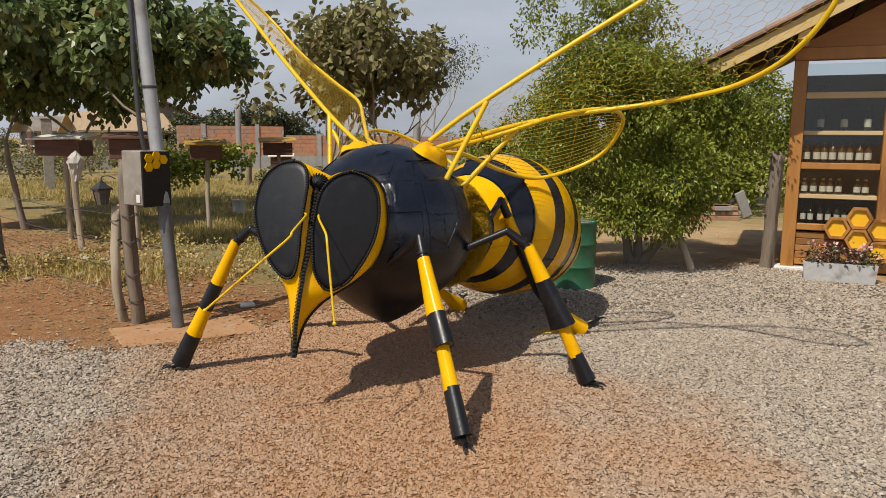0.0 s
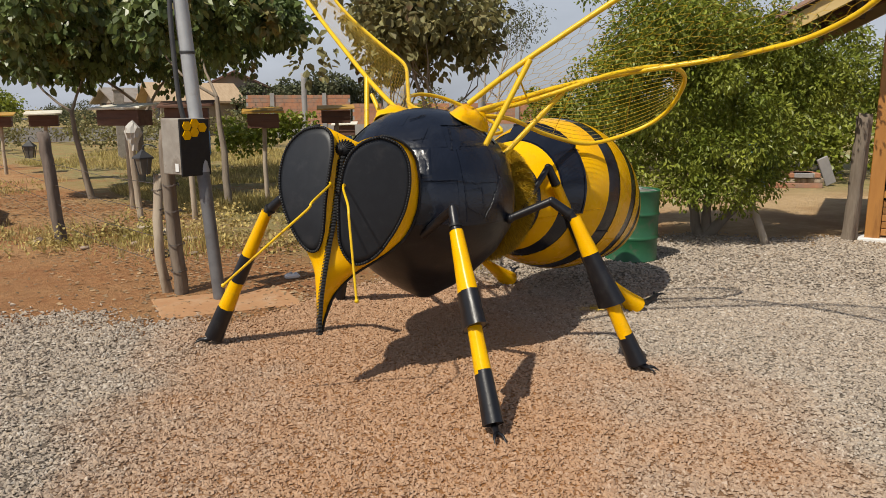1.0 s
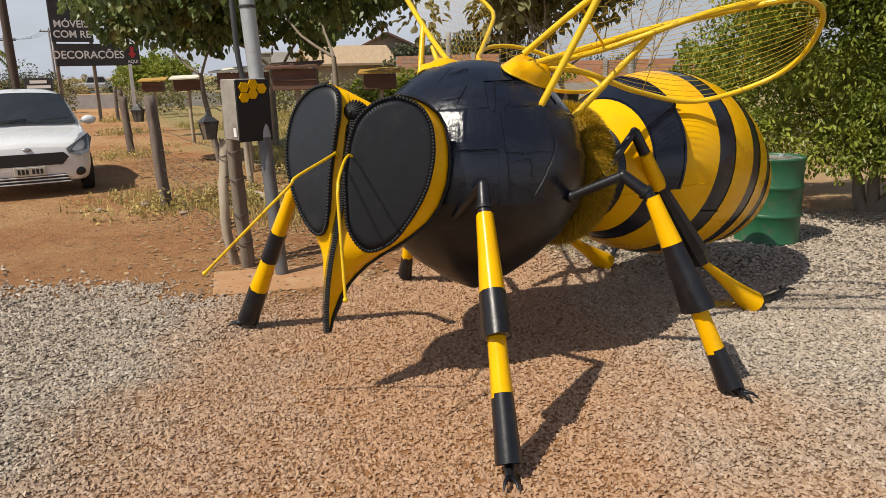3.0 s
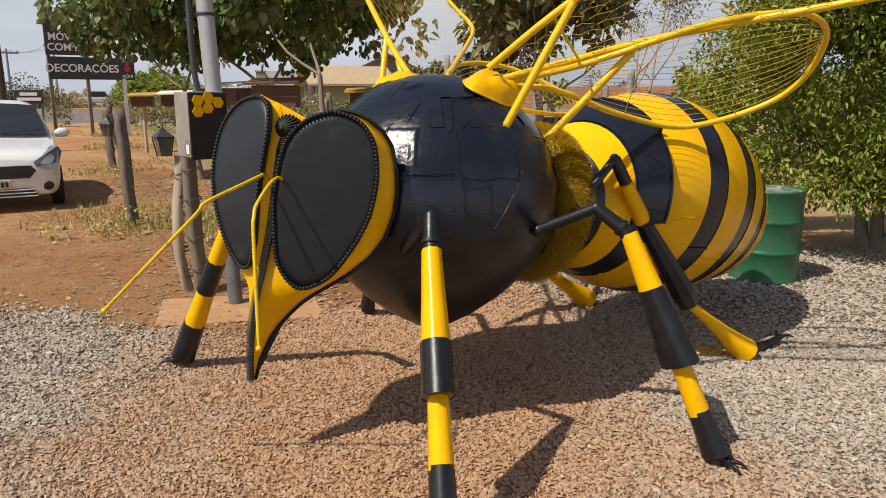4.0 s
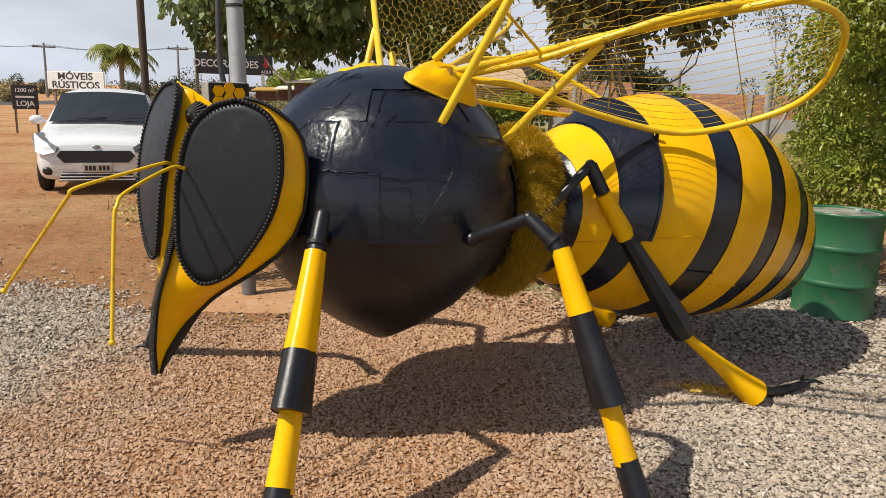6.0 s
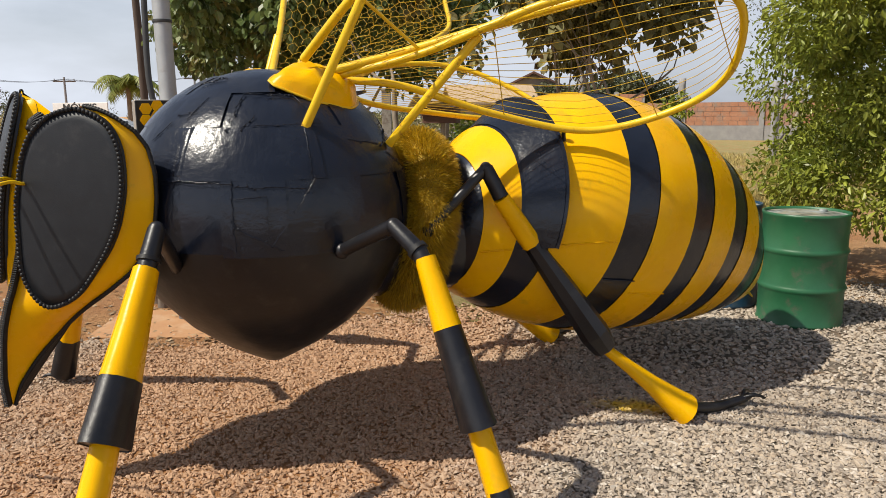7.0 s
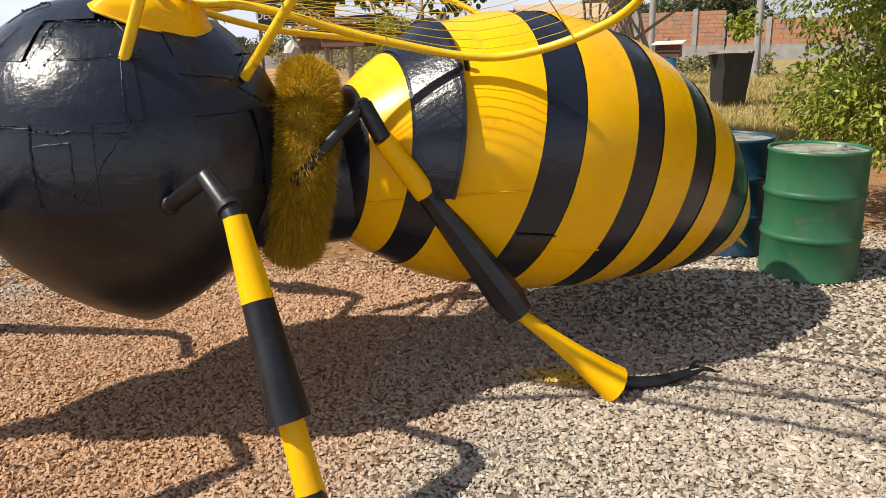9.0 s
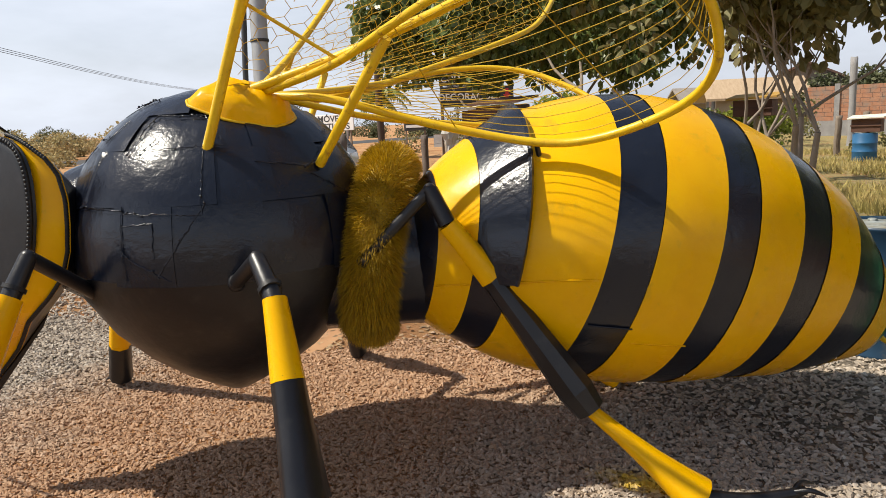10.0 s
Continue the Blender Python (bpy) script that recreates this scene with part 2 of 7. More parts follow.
def ground_material():
    mt = bpy.data.materials.new("red_earth_and_dry_grass")
    mt.use_nodes = True
    N, L = mt.node_tree.nodes, mt.node_tree.links
    bs = N["Principled BSDF"]
    bs.inputs["Roughness"].default_value = 0.95
    geo = N.new("ShaderNodeNewGeometry")
    sep = N.new("ShaderNodeSeparateXYZ")
    L.new(geo.outputs["Position"], sep.inputs[0])

    def noise_of(sc, det=6.0, ro=0.6):
        n = N.new("ShaderNodeTexNoise")
        n.inputs["Scale"].default_value, n.inputs["Detail"].default_value, n.inputs["Roughness"].default_value = sc, det, ro
        L.new(geo.outputs["Position"], n.inputs["Vector"])
        return n.outputs["Fac"]

    def calc(op, a, b=0.0, c=0.0):
        m = N.new("ShaderNodeMath")
        m.operation = op
        for k, v in enumerate((a, b, c)):
            if isinstance(v, (int, float)):
                m.inputs[k].default_value = v
            else:
                L.new(v, m.inputs[k])
        return m.outputs[0]

    def step(src, a, b):
        r = N.new("ShaderNodeMapRange")
        r.interpolation_type = "SMOOTHSTEP"
        r.inputs[1].default_value, r.inputs[2].default_value = a, b
        L.new(src, r.inputs[0])
        return r.outputs[0]

    def mixed(fac, a, b):
        x = N.new("ShaderNodeMix")
        x.data_type = "RGBA"
        L.new(fac, x.inputs[0])
        for sock, val in ((x.inputs[6], a), (x.inputs[7], b)):
            if isinstance(val, tuple):
                sock.default_value = (*val, 1)
            else:
                L.new(val, sock)
        return x.outputs[2]

    X, Y = sep.outputs[0], sep.outputs[1]
    n1, n2 = noise_of(0.6), noise_of(7.0)
    red = mixed(step(n2, 0.3, 0.7), (0.36, 0.148, 0.05), (0.46, 0.215, 0.082))
    pale = mixed(step(n2, 0.3, 0.7), (0.47, 0.25, 0.10), (0.56, 0.335, 0.155))
    dirt = mixed(step(n1, 0.36, 0.60), red, mixed(step(calc("MULTIPLY", X, -1.0), 3.5, 7.0), mixed(step(n2, 0.3, 0.7), (0.42, 0.20, 0.075), (0.50, 0.27, 0.115)), pale))
    # paler sandy yard beyond the citrus tree
    dirt = mixed(step(calc("ADD", X, calc("MULTIPLY", n1, 2.0)), 2.2, 4.0), dirt, mixed(step(n1, 0.42, 0.66), mixed(step(n2, 0.3, 0.7), (0.56, 0.37, 0.18), (0.66, 0.47, 0.26)), (0.46, 0.28, 0.13)))
    # grass behind the fence line
    across = calc("ADD", calc("MULTIPLY", calc("ADD", X, 3.1), 0.71), calc("MULTIPLY", calc("SUBTRACT", Y, 6.5), 0.70))
    rough_edge = calc("ADD", across, calc("MULTIPLY", calc("SUBTRACT", n1, 0.5), 2.6))
    g1 = step(rough_edge, 1.0, 2.8)
    yard = calc("MULTIPLY", step(X, 0.2, 1.6), calc("SUBTRACT", 1.0, step(Y, 14.5, 17.5)))
    g1 = calc("MULTIPLY", g1, calc("SUBTRACT", 1.0, yard))
    g1 = calc("MULTIPLY", g1, step(calc("ADD", n2, calc("MULTIPLY", n1, 0.6)), 0.55, 0.85))
    grass = mixed(step(noise_of(2.5), 0.35, 0.65), (0.36, 0.28, 0.12), (0.27, 0.24, 0.08))
    col = mixed(g1, dirt, grass)
    L.new(col, bs.inputs["Base Color"])
    bp = N.new("ShaderNodeBump")
    bp.inputs["Strength"].default_value, bp.inputs["Distance"].default_value = 1.0, 0.06
    L.new(calc("ADD", noise_of(22.0, 9.0, 0.75), calc("MULTIPLY", noise_of(2.0), 1.4)), bp.inputs["Height"])
    L.new(bp.outputs[0], bs.inputs["Normal"])
    return mt


M_GROUND = ground_material()
xs = np.concatenate([[-900, -300, -120, -60], np.arange(-30, 30.1, 1.0), [60, 120, 300, 900]])
ys = np.concatenate([[-900, -300, -100, -30], np.arange(-10, 40.1, 1.0), [60, 120, 300, 900]])
GX, GY = np.meshgrid(xs, ys)
GV = np.stack([GX.ravel(), GY.ravel(), np.zeros(GX.size)], 1)
w = len(xs)
GF = np.array([(j * w + i, j * w + i + 1, (j + 1) * w + i + 1, (j + 1) * w + i) for j in range(len(ys) - 1) for i in range(w - 1)])
tagged(new("ground", soup("ground", GV, GF, M_GROUND)), "flat red earth with sandy patches and dry grass", "ground", kind="structure")

# gravel yard: a low bed with a ragged edge, and loose stones on it
EDGE = [(-14, 5.3), (-6, 5.55), (-3.7, 5.65), (-2.6, 5.62), (-1.75, 5.75), (-1.45, 6.7), (-0.9, 7.5), (-0.1, 8.4), (0.5, 9.2), (1.2, 9.7), (2.6, 10.2), (4.5, 10.0), (6.0, 8.6), (12, 7.5)]


def edge_y(x):
    return np.interp(x, [p[0] for p in EDGE], [p[1] for p in EDGE]) + 0.10 * np.sin(3.1 * x) + 0.07 * np.sin(7.3 * x + 1) + 0.04 * np.sin(17 * x)


bx = np.arange(-14, 12.01, 0.12)
bed = Geo()
V, F = [], []
for x in bx:
    y1 = float(edge_y(x))
    for f, z in ((0, 0.006), (0.5, 0.006), (0.93, 0.006), (1.0, -0.004)):
        V.append((x, -8 + (y1 + 8) * f, z))
for i in range(len(bx) - 1):
    F += [(i * 4 + k, i * 4 + 4 + k, i * 4 + 5 + k, i * 4 + 1 + k) for k in range(3)]
bed.add(V, F, 0)
solid("gravel_bed", bed, M_BED, "grey-brown crushed stone yard dusted with red earth", "gravel", kind="structure")
rng = np.random.default_rng(3)


def stones(count, x0, x1, y0, y1, size, hole=None):
    x, y = rng.uniform(x0, x1, count), rng.uniform(y0, y1, count)
    lim = edge_y(x)
    keep = (y < lim + rng.exponential(0.10, count) - 0.05)
    fade = np.minimum(np.minimum(x - x0, x1 - x), np.minimum(y - y0, y1 - y)) / 0.7
    keep &= rng.random(count) < np.clip(fade, 0, 1)
    if hole:
        keep &= ~((x > hole[0]) & (x < hole[1]) & (y > hole[2]) & (y < hole[3]))
    x, y = x[keep], y[keep]
    k = len(x)
    octa = np.array([(1.4, 0.2, 0), (-1.4, -0.2, 0), (0.2, 1.4, 0.1), (-0.2, -1.4, -0.1), (0.3, 0.2, 1.15), (-0.2, 0.1, -1.2)], float)
    sh = (octa[None] + rng.normal(0, 0.28, (k, 6, 3))) * np.stack([rng.uniform(0.8, 1.5, k), rng.uniform(0.6, 0.95, k), rng.uniform(0.55, 0.95, k)], 1)[:, None, :]
    sh *= (size * rng.uniform(0.6, 1.25, k))[:, None, None]
    a, b = rng.uniform(0, 2 * np.pi, k), rng.normal(0, 0.35, k)
    y2, z2 = sh[..., 1] * np.cos(b)[:, None] - sh[..., 2] * np.sin(b)[:, None], sh[..., 1] * np.sin(b)[:, None] + sh[..., 2] * np.cos(b)[:, None]
    x3, y3 = sh[..., 0] * np.cos(a)[:, None] - y2 * np.sin(a)[:, None], sh[..., 0] * np.sin(a)[:, None] + y2 * np.cos(a)[:, None]
    P = np.stack([x3 + x[:, None], y3 + y[:, None], z2 + 0.006 + size * rng.uniform(0.1, 0.9, k)[:, None]], 2).reshape(-1, 3)
    faces = np.array([(0, 2, 4), (2, 1, 4), (1, 3, 4), (3, 0, 4), (2, 0, 5), (1, 2, 5), (3, 1, 5), (0, 3, 5)])
    return P, (faces[None] + 6 * np.arange(k)[:, None, None]).reshape(-1, 3)


sets = [stones(178000, -2.6, 3.9, 2.1, 7.3, 0.0088), stones(150000, -4.3, 4.6, 1.1, 6.6, 0.0104, (-2.2, 3.5, 2.5, 6.9)), stones(58000, -2.3, 5.3, 5.8, 10.9, 0.0122), stones(20000, -9.5, -3.5, 1.4, 6.6, 0.0142), stones(12000, 3.9, 8.6, 2.4, 10.4, 0.0155)]
PV, PF, base = [], [], 0
for P, Q in sets:
    PV.append(P)
    PF.append(Q + base)
    base += len(P)


def stone_material():
    """Crushed stone, with red dust lying where feet have carried it."""
    mt = bpy.data.materials.new("crushed_stone_dusty")
    mt.use_nodes = True
    N, L = mt.node_tree.nodes, mt.node_tree.links
    bs = N["Principled BSDF"]
    bs.inputs["Roughness"].default_value = 0.9
    geo = N.new("ShaderNodeNewGeometry")
    r1 = N.new("ShaderNodeValToRGB")
    cols = [(0.0, (0.22, 0.175, 0.135)), (0.2, (0.33, 0.275, 0.22)), (0.5, (0.40, 0.338, 0.272)), (0.72, (0.425, 0.338, 0.25)), (0.92, (0.47, 0.405, 0.335)), (1.0, (0.55, 0.49, 0.42))]
    while len(r1.color_ramp.elements) < len(cols):
        r1.color_ramp.elements.new(0.5)
    for el, (p, c) in zip(r1.color_ramp.elements, cols):
        el.position, el.color = p, (*c, 1)
    L.new(geo.outputs["Random Per Island"], r1.inputs[0])
    return mt, N, L, bs, geo, r1


def dusty(mt, N, L, bs, geo, col, most):
    n = N.new("ShaderNodeTexNoise")
    n.inputs["Scale"].default_value, n.inputs["Detail"].default_value = 0.9, 8.0
    L.new(geo.outputs["Position"], n.inputs["Vector"])
    dst = N.new("ShaderNodeVectorMath")
    dst.operation = "DISTANCE"
    dst.inputs[1].default_value = (-0.1, 3.8, 0)
    L.new(geo.outputs["Position"], dst.inputs[0])
    ad = N.new("ShaderNodeMath")
    ad.operation = "MULTIPLY_ADD"
    ad.inputs[1].default_value, ad.inputs[2].default_value = -0.30, 0.74
    L.new(dst.outputs["Value"], ad.inputs[0])
    sm = N.new("ShaderNodeMath")
    sm.operation = "ADD"
    L.new(ad.outputs[0], sm.inputs[0])
    L.new(n.outputs["Fac"], sm.inputs[1])
    # earth trodden in along the edge by the slab
    sep = N.new("ShaderNodeSeparateXYZ")
    L.new(geo.outputs["Position"], sep.inputs[0])
    ey, ex = N.new("ShaderNodeMapRange"), N.new("ShaderNodeMapRange")
    ey.inputs[1].default_value, ey.inputs[2].default_value, ey.inputs[4].default_value = 4.2, 5.8, 0.75
    ex.inputs[1].default_value, ex.inputs[2].default_value = 1.0, -0.6
    L.new(sep.outputs[1], ey.inputs[0])
    L.new(sep.outputs[0], ex.inputs[0])
    em = N.new("ShaderNodeMath")
    em.operation = "MULTIPLY_ADD"
    ew = N.new("ShaderNodeMapRange")
    ew.inputs[1].default_value, ew.inputs[2].default_value = -3.8, -1.7
    L.new(sep.outputs[0], ew.inputs[0])
    eb = N.new("ShaderNodeMath")
    eb.operation = "MULTIPLY"
    L.new(ey.outputs[0], eb.inputs[0])
    L.new(ew.outputs[0], eb.inputs[1])
    L.new(eb.outputs[0], em.inputs[0])
    L.new(ex.outputs[0], em.inputs[1])
    L.new(sm.outputs[0], em.inputs[2])
    sm = em
    mr = N.new("ShaderNodeMapRange")
    mr.inputs[1].default_value, mr.inputs[2].default_value, mr.inputs[4].default_value = 0.60, 1.0, most
    L.new(sm.outputs[0], mr.inputs[0])
    mx = N.new("ShaderNodeMix")
    mx.data_type = "RGBA"
    L.new(mr.outputs[0], mx.inputs[0])
    L.new(col, mx.inputs[6])
    mx.inputs[7].default_value = (0.43, 0.20, 0.07, 1)
    # yellow overspray below the hind foot
    mp = N.new("ShaderNodeMapping")
    mp.vector_type = "TEXTURE"
    mp.inputs["Location"].default_value = (1.02, 6.34, 0)
    mp.inputs["Rotation"].default_value = (0, 0, radians(14))
    mp.inputs["Scale"].default_value = (0.30, 0.11, 1.0)
    L.new(geo.outputs["Position"], mp.inputs["Vector"])
    ln = N.new("ShaderNodeVectorMath")
    ln.operation = "LENGTH"
    L.new(mp.outputs[0], ln.inputs[0])
    nn = N.new("ShaderNodeTexNoise")
    nn.inputs["Scale"].default_value, nn.inputs["Detail"].default_value = 26.0, 5.0
    L.new(geo.outputs["Position"], nn.inputs["Vector"])
    sp = N.new("ShaderNodeMath")
    sp.operation = "MULTIPLY_ADD"
    sp.inputs[1].default_value = 1.5
    L.new(nn.outputs["Fac"], sp.inputs[0])
    L.new(ln.outputs["Value"], sp.inputs[2])
    sr = N.new("ShaderNodeMapRange")
    sr.inputs[1].default_value, sr.inputs[2].default_value, sr.inputs[4].default_value = 1.75, 1.0, 0.85
    L.new(sp.outputs[0], sr.inputs[0])
    my = N.new("ShaderNodeMix")
    my.data_type = "RGBA"
    L.new(sr.outputs[0], my.inputs[0])
    L.new(mx.outputs[2], my.inputs[6])
    my.inputs[7].default_value = (0.66, 0.44, 0.02, 1)
    L.new(my.outputs[2], bs.inputs["Base Color"])


st = stone_material()
dusty(*st[:5], st[5].outputs[0], 0.58)
M_STONES = st[0]
bedn, bedl = M_BED.node_tree.nodes, M_BED.node_tree.links
bb = bedn["Principled BSDF"]
src = bb.inputs["Base Color"].links[0].from_socket
dusty(M_BED, bedn, bedl, bb, bedn.new("ShaderNodeNewGeometry"), src, 0.92)
tagged(new("gravel", soup("gravel", np.concatenate(PV), np.concatenate(PF), M_STONES, None, False)), "loose angular grey and tan gravel", "gravel", kind="stuff")

slab = Geo()
slab.box((-0.62, -0.36, -0.02), (0.62, 0.36, 0.009), 0, 0.004)
slab.v = [(p[0] + 0.05 * math.sin(9 * p[1] + 4 * p[0]), p[1] + 0.05 * math.sin(7 * p[0]), p[2]) for p in slab.v]
solid("concrete_slab", slab, M_SLAB, "worn concrete slab covered in red dust", "slab", pose(-2.35, 6.28, 0, 0, 0, 34), kind="structure")

# ---------------------------------------------------------------- plants
M_TRUNK = surface("grey_bark", (0.20, 0.16, 0.12), (0.30, 0.25, 0.20), 12, 0.9, 0.7, 40, stretch=(1, 1, 0.3), dist=0.01)
M_PALEBARK = surface("pale_bark", (0.36, 0.31, 0.26), (0.25, 0.20, 0.16), 9, 0.9, 0.6, 40, stretch=(1, 1, 0.4), dist=0.01)
M_LEAF_CITRUS = surface("citrus_leaf", (0.135, 0.185, 0.022), (0.345, 0.365, 0.052), 1.6, 0.42, 0.0, per="Island", translucent=0.35)
M_LEAF_BIG = surface("broad_leaf", (0.085, 0.135, 0.04), (0.21, 0.25, 0.085), 1.2, 0.38, 0.0, per="Island", c3=(0.27, 0.19, 0.06), spot=0.25, spot_scale=1.5, translucent=0.3)
M_LEAF_DRY = surface("dry_leaf", (0.27, 0.23, 0.10), (0.19, 0.20, 0.075), 2, 0.6, 0.0, per="Island", c3=(0.20, 0.12, 0.06), spot=0.3, spot_scale=2, translucent=0.3)
M_LEAF_FAR = surface("far_leaf", (0.085, 0.10, 0.04), (0.14, 0.14, 0.07), 0.8, 0.7, 0.0, per="Island", translucent=0.2)
M_PALM = surface("palm_leaf", (0.15, 0.20, 0.03), (0.26, 0.27, 0.06), 3, 0.5, 0.0, per="Island", translucent=0.3)
M_GRASS = surface("dry_grass", (0.54, 0.41, 0.17), (0.41, 0.35, 0.11), 0.9, 0.8, 0.0, per="Island", translucent=0.3)


def leaves(rg, cen, rad, count, size, droop=0.3, aspect=0.45):
    """Folded leaves in clumps round the given centres."""
    cen, rad = np.asarray(cen, float), np.asarray(rad, float)
    pick = rg.integers(0, len(cen), count)
    d = rg.normal(size=(count, 3))
    d /= np.linalg.norm(d, axis=1)[:, None]
    pos = cen[pick] + d * (rad[pick] * rg.uniform(0.25, 1.0, count) ** 0.5)[:, None]
    way = d * 0.7 + rg.normal(size=(count, 3)) * 0.6 + np.array([0, 0, -droop])
    way /= np.linalg.norm(way, axis=1)[:, None]
    up = rg.normal(size=(count, 3)) * 0.5 + np.array([0, 0, 1.0])
    sd = np.cross(way, up)
    sd /= np.linalg.norm(sd, axis=1)[:, None] + 1e-9
    nr = np.cross(sd, way)
    ln = size * rg.uniform(0.6, 1.25, count)[:, None]
    w2 = ln * aspect * 0.5
    lift, curl = nr * w2 * 0.35, nr * ln * 0.12
    V = np.stack([pos, pos + way * ln * 0.28 + sd * w2 * 0.85 + lift, pos + way * ln * 0.68 + sd * w2 * 0.9 + lift - curl * 0.4, pos + way * ln - curl, pos + way * ln * 0.68 - sd * w2 * 0.9 + lift - curl * 0.4, pos + way * ln * 0.28 - sd * w2 * 0.85 + lift], 1).reshape(-1, 3)
    F = (np.array([(0, 1, 2), (0, 2, 3), (0, 3, 4), (0, 4, 5)])[None] + 6 * np.arange(count)[:, None, None]).reshape(-1, 3)
    return V, F


def limb(g, rnd, p, d, length, r, depth, tips, wander=0.25, up=0.15, m=0, split=(2, 3), spread=0.75):
    """A limb that forks; gathers the ends of its twigs."""
    pts, rr = [Vector(p)], [r]
    d = Vector(d).normalized()
    for i in range(4):
        d = (d + Vector((rnd.gauss(0, wander), rnd.gauss(0, wander), rnd.gauss(0, wander) + up)) * 0.5).normalized()
        pts.append(pts[-1] + d * length / 4)
        rr.append(r * (1 - 0.11 * (i + 1)))
    g.tube(pts, rr, 7 if r > 0.03 else 5, m)
    if depth == 0:
        tips.append(pts[-1])
        tips.append(pts[2])
        return
    for _ in range(rnd.randint(*split)):
        q = (d + Vector((rnd.gauss(0, spread), rnd.gauss(0, spread), rnd.gauss(0.1, spread * 0.6)))).normalized()
        limb(g, rnd, pts[-1] if rnd.random() < 0.7 else pts[3], q, length * rnd.uniform(0.6, 0.85), rr[-1] * 0.72, depth - 1, tips, wander, up, m, split, spread)


def tree(name, label, at, seed, stems, depth, length, r, bark, leafmat, count, size, clump, droop=0.3, aspect=0.45, extra=(), spread=0.75, up=0.15, low=None):
    rnd, rg = random.Random(seed), np.random.default_rng(seed)
    root = thing(name, label, "tree", pose(*at))
    g, tips = Geo(), []
    for d in stems:
        limb(g, rnd, (rnd.uniform(-0.06, 0.06), rnd.uniform(-0.06, 0.06), -0.02), d, length, r, depth, tips, spread=spread, up=up)
    part("trunk", g, bark, root)
    cen = [tuple(t) for t in tips] + [tuple(e) for e in extra]
    if low is not None:
        cen = [c for c in cen if c[2] > low]
    V, F = leaves(rg, cen, [clump * rnd.uniform(0.6, 1.3) for _ in cen], count, size, droop, aspect)
    crown = new("crown", soup("crown", V, F, leafmat))
    crown.parent = root
    return root


# citrus tree beside the drums: a broad, shallow mound of leaves nearly to the ground
rr = random.Random(21)
mound = []
for _ in range(190):
    a, e, q = rr.uniform(0, 2 * math.pi), rr.uniform(-0.25, 1.0), rr.uniform(0.5, 1.0) ** 0.5
    h = math.sqrt(max(0, 1 - max(0, e) ** 2))
    mound.append((2.05 * q * h * math.cos(a) * (1 - 0.25 * max(0, e)), 1.2 * q * h * math.sin(a), 1.5 + 1.62 * q * e + rr.uniform(-0.15, 0.15)))
for _ in range(75):
    a = rr.uniform(0, 2 * math.pi)
    mound.append((1.8 * math.cos(a) * rr.uniform(0.7, 1.0), 1.15 * math.sin(a) * rr.uniform(0.7, 1.0), rr.uniform(0.6, 1.3)))
mound += [(-0.35 + rr.gauss(0, 0.42), rr.gauss(0, 0.35), 2.7 + rr.uniform(0, 1.05)) for _ in range(34)]
for _ in range(24):
    x_ = rr.uniform(0.5, 1.5)
    mound.append((x_, rr.uniform(-0.8, 0.8), rr.uniform(1.35, 3.1 - 0.62 * (x_ - 0.3))))
mound = [p for p in mound if (p[2] > 1.9 or 0.86 * p[0] + 0.5 * p[1] > -1.45) and (p[0] < 0.9 or rr.random() < 0.6) and p[2] > (0.55 if p[0] < 0.3 else 1.12 + 0.5 * (p[0] - 0.3))]
r5 = random.Random(50)
mound += [(r5.uniform(-1.4, -0.1), r5.uniform(-1.4, -0.4), r5.uniform(1.8, 2.85)) for _ in range(40)]
tree("citrus_tree", "dense green citrus tree with low branches", (2.73, 10.25, 0), 5, [(0.1, 0, 1), (-0.5, 0.2, 0.9), (0.5, -0.2, 0.9)], 2, 0.72, 0.08, M_TRUNK, M_LEAF_CITRUS, 72000, 0.062, 0.27, extra=mound, low=0.5)
crown = []
for _ in range(60):
    a, q = rr.uniform(0, 2 * math.pi), rr.uniform(0.1, 1.0) ** 0.5
    crown.append((1.75 * q * math.cos(a), 1.5 * q * math.sin(a), 2.45 + rr.uniform(-1.1, 1.45) * math.sqrt(1.05 - q * q)))
tree("citrus_tree", "light green bushy tree beyond the sandy yard", (8.3, 21.0, 0), 61, [(0.05, 0, 1), (0.4, 0.1, 1)], 2, 1.2, 0.075, M_PALEBARK, M_LEAF_CITRUS, 15000, 0.12, 0.42, extra=crown, low=1.2)
# broad-leaved trees over the hives, wide flat crowns
crown = []
for _ in range(62):
    a, q, e = rr.uniform(0, 2 * math.pi), rr.uniform(0.2, 1.0) ** 0.5, rr.uniform(-0.5, 1.0)
    crown.append((-0.85 + 2.55 * q * math.cos(a), -0.8 + 1.9 * q * math.sin(a), 3.1 + 0.95 * e * math.sqrt(1.05 - q * q)))
tree("broad_leaved_tree", "broad-leaved tree with large drooping dark green leaves", (-4.95, 12.95, 0), 8, [(-0.26, -0.08, 1.0)], 3, 1.95, 0.075, M_TRUNK, M_LEAF_BIG, 11000, 0.155, 0.36, droop=0.9, aspect=0.8, spread=0.7, up=0.2, low=2.2, extra=crown)
crown = []
for _ in range(46):
    a, q, e = rr.uniform(0, 2 * math.pi), rr.uniform(0.1, 1.0) ** 0.5, rr.uniform(-0.75, 1.0)
    crown.append((-0.5 + 1.75 * q * math.cos(a), -0.4 + 1.3 * q * math.sin(a), 2.95 + 0.85 * e * math.sqrt(1.1 - q * q)))
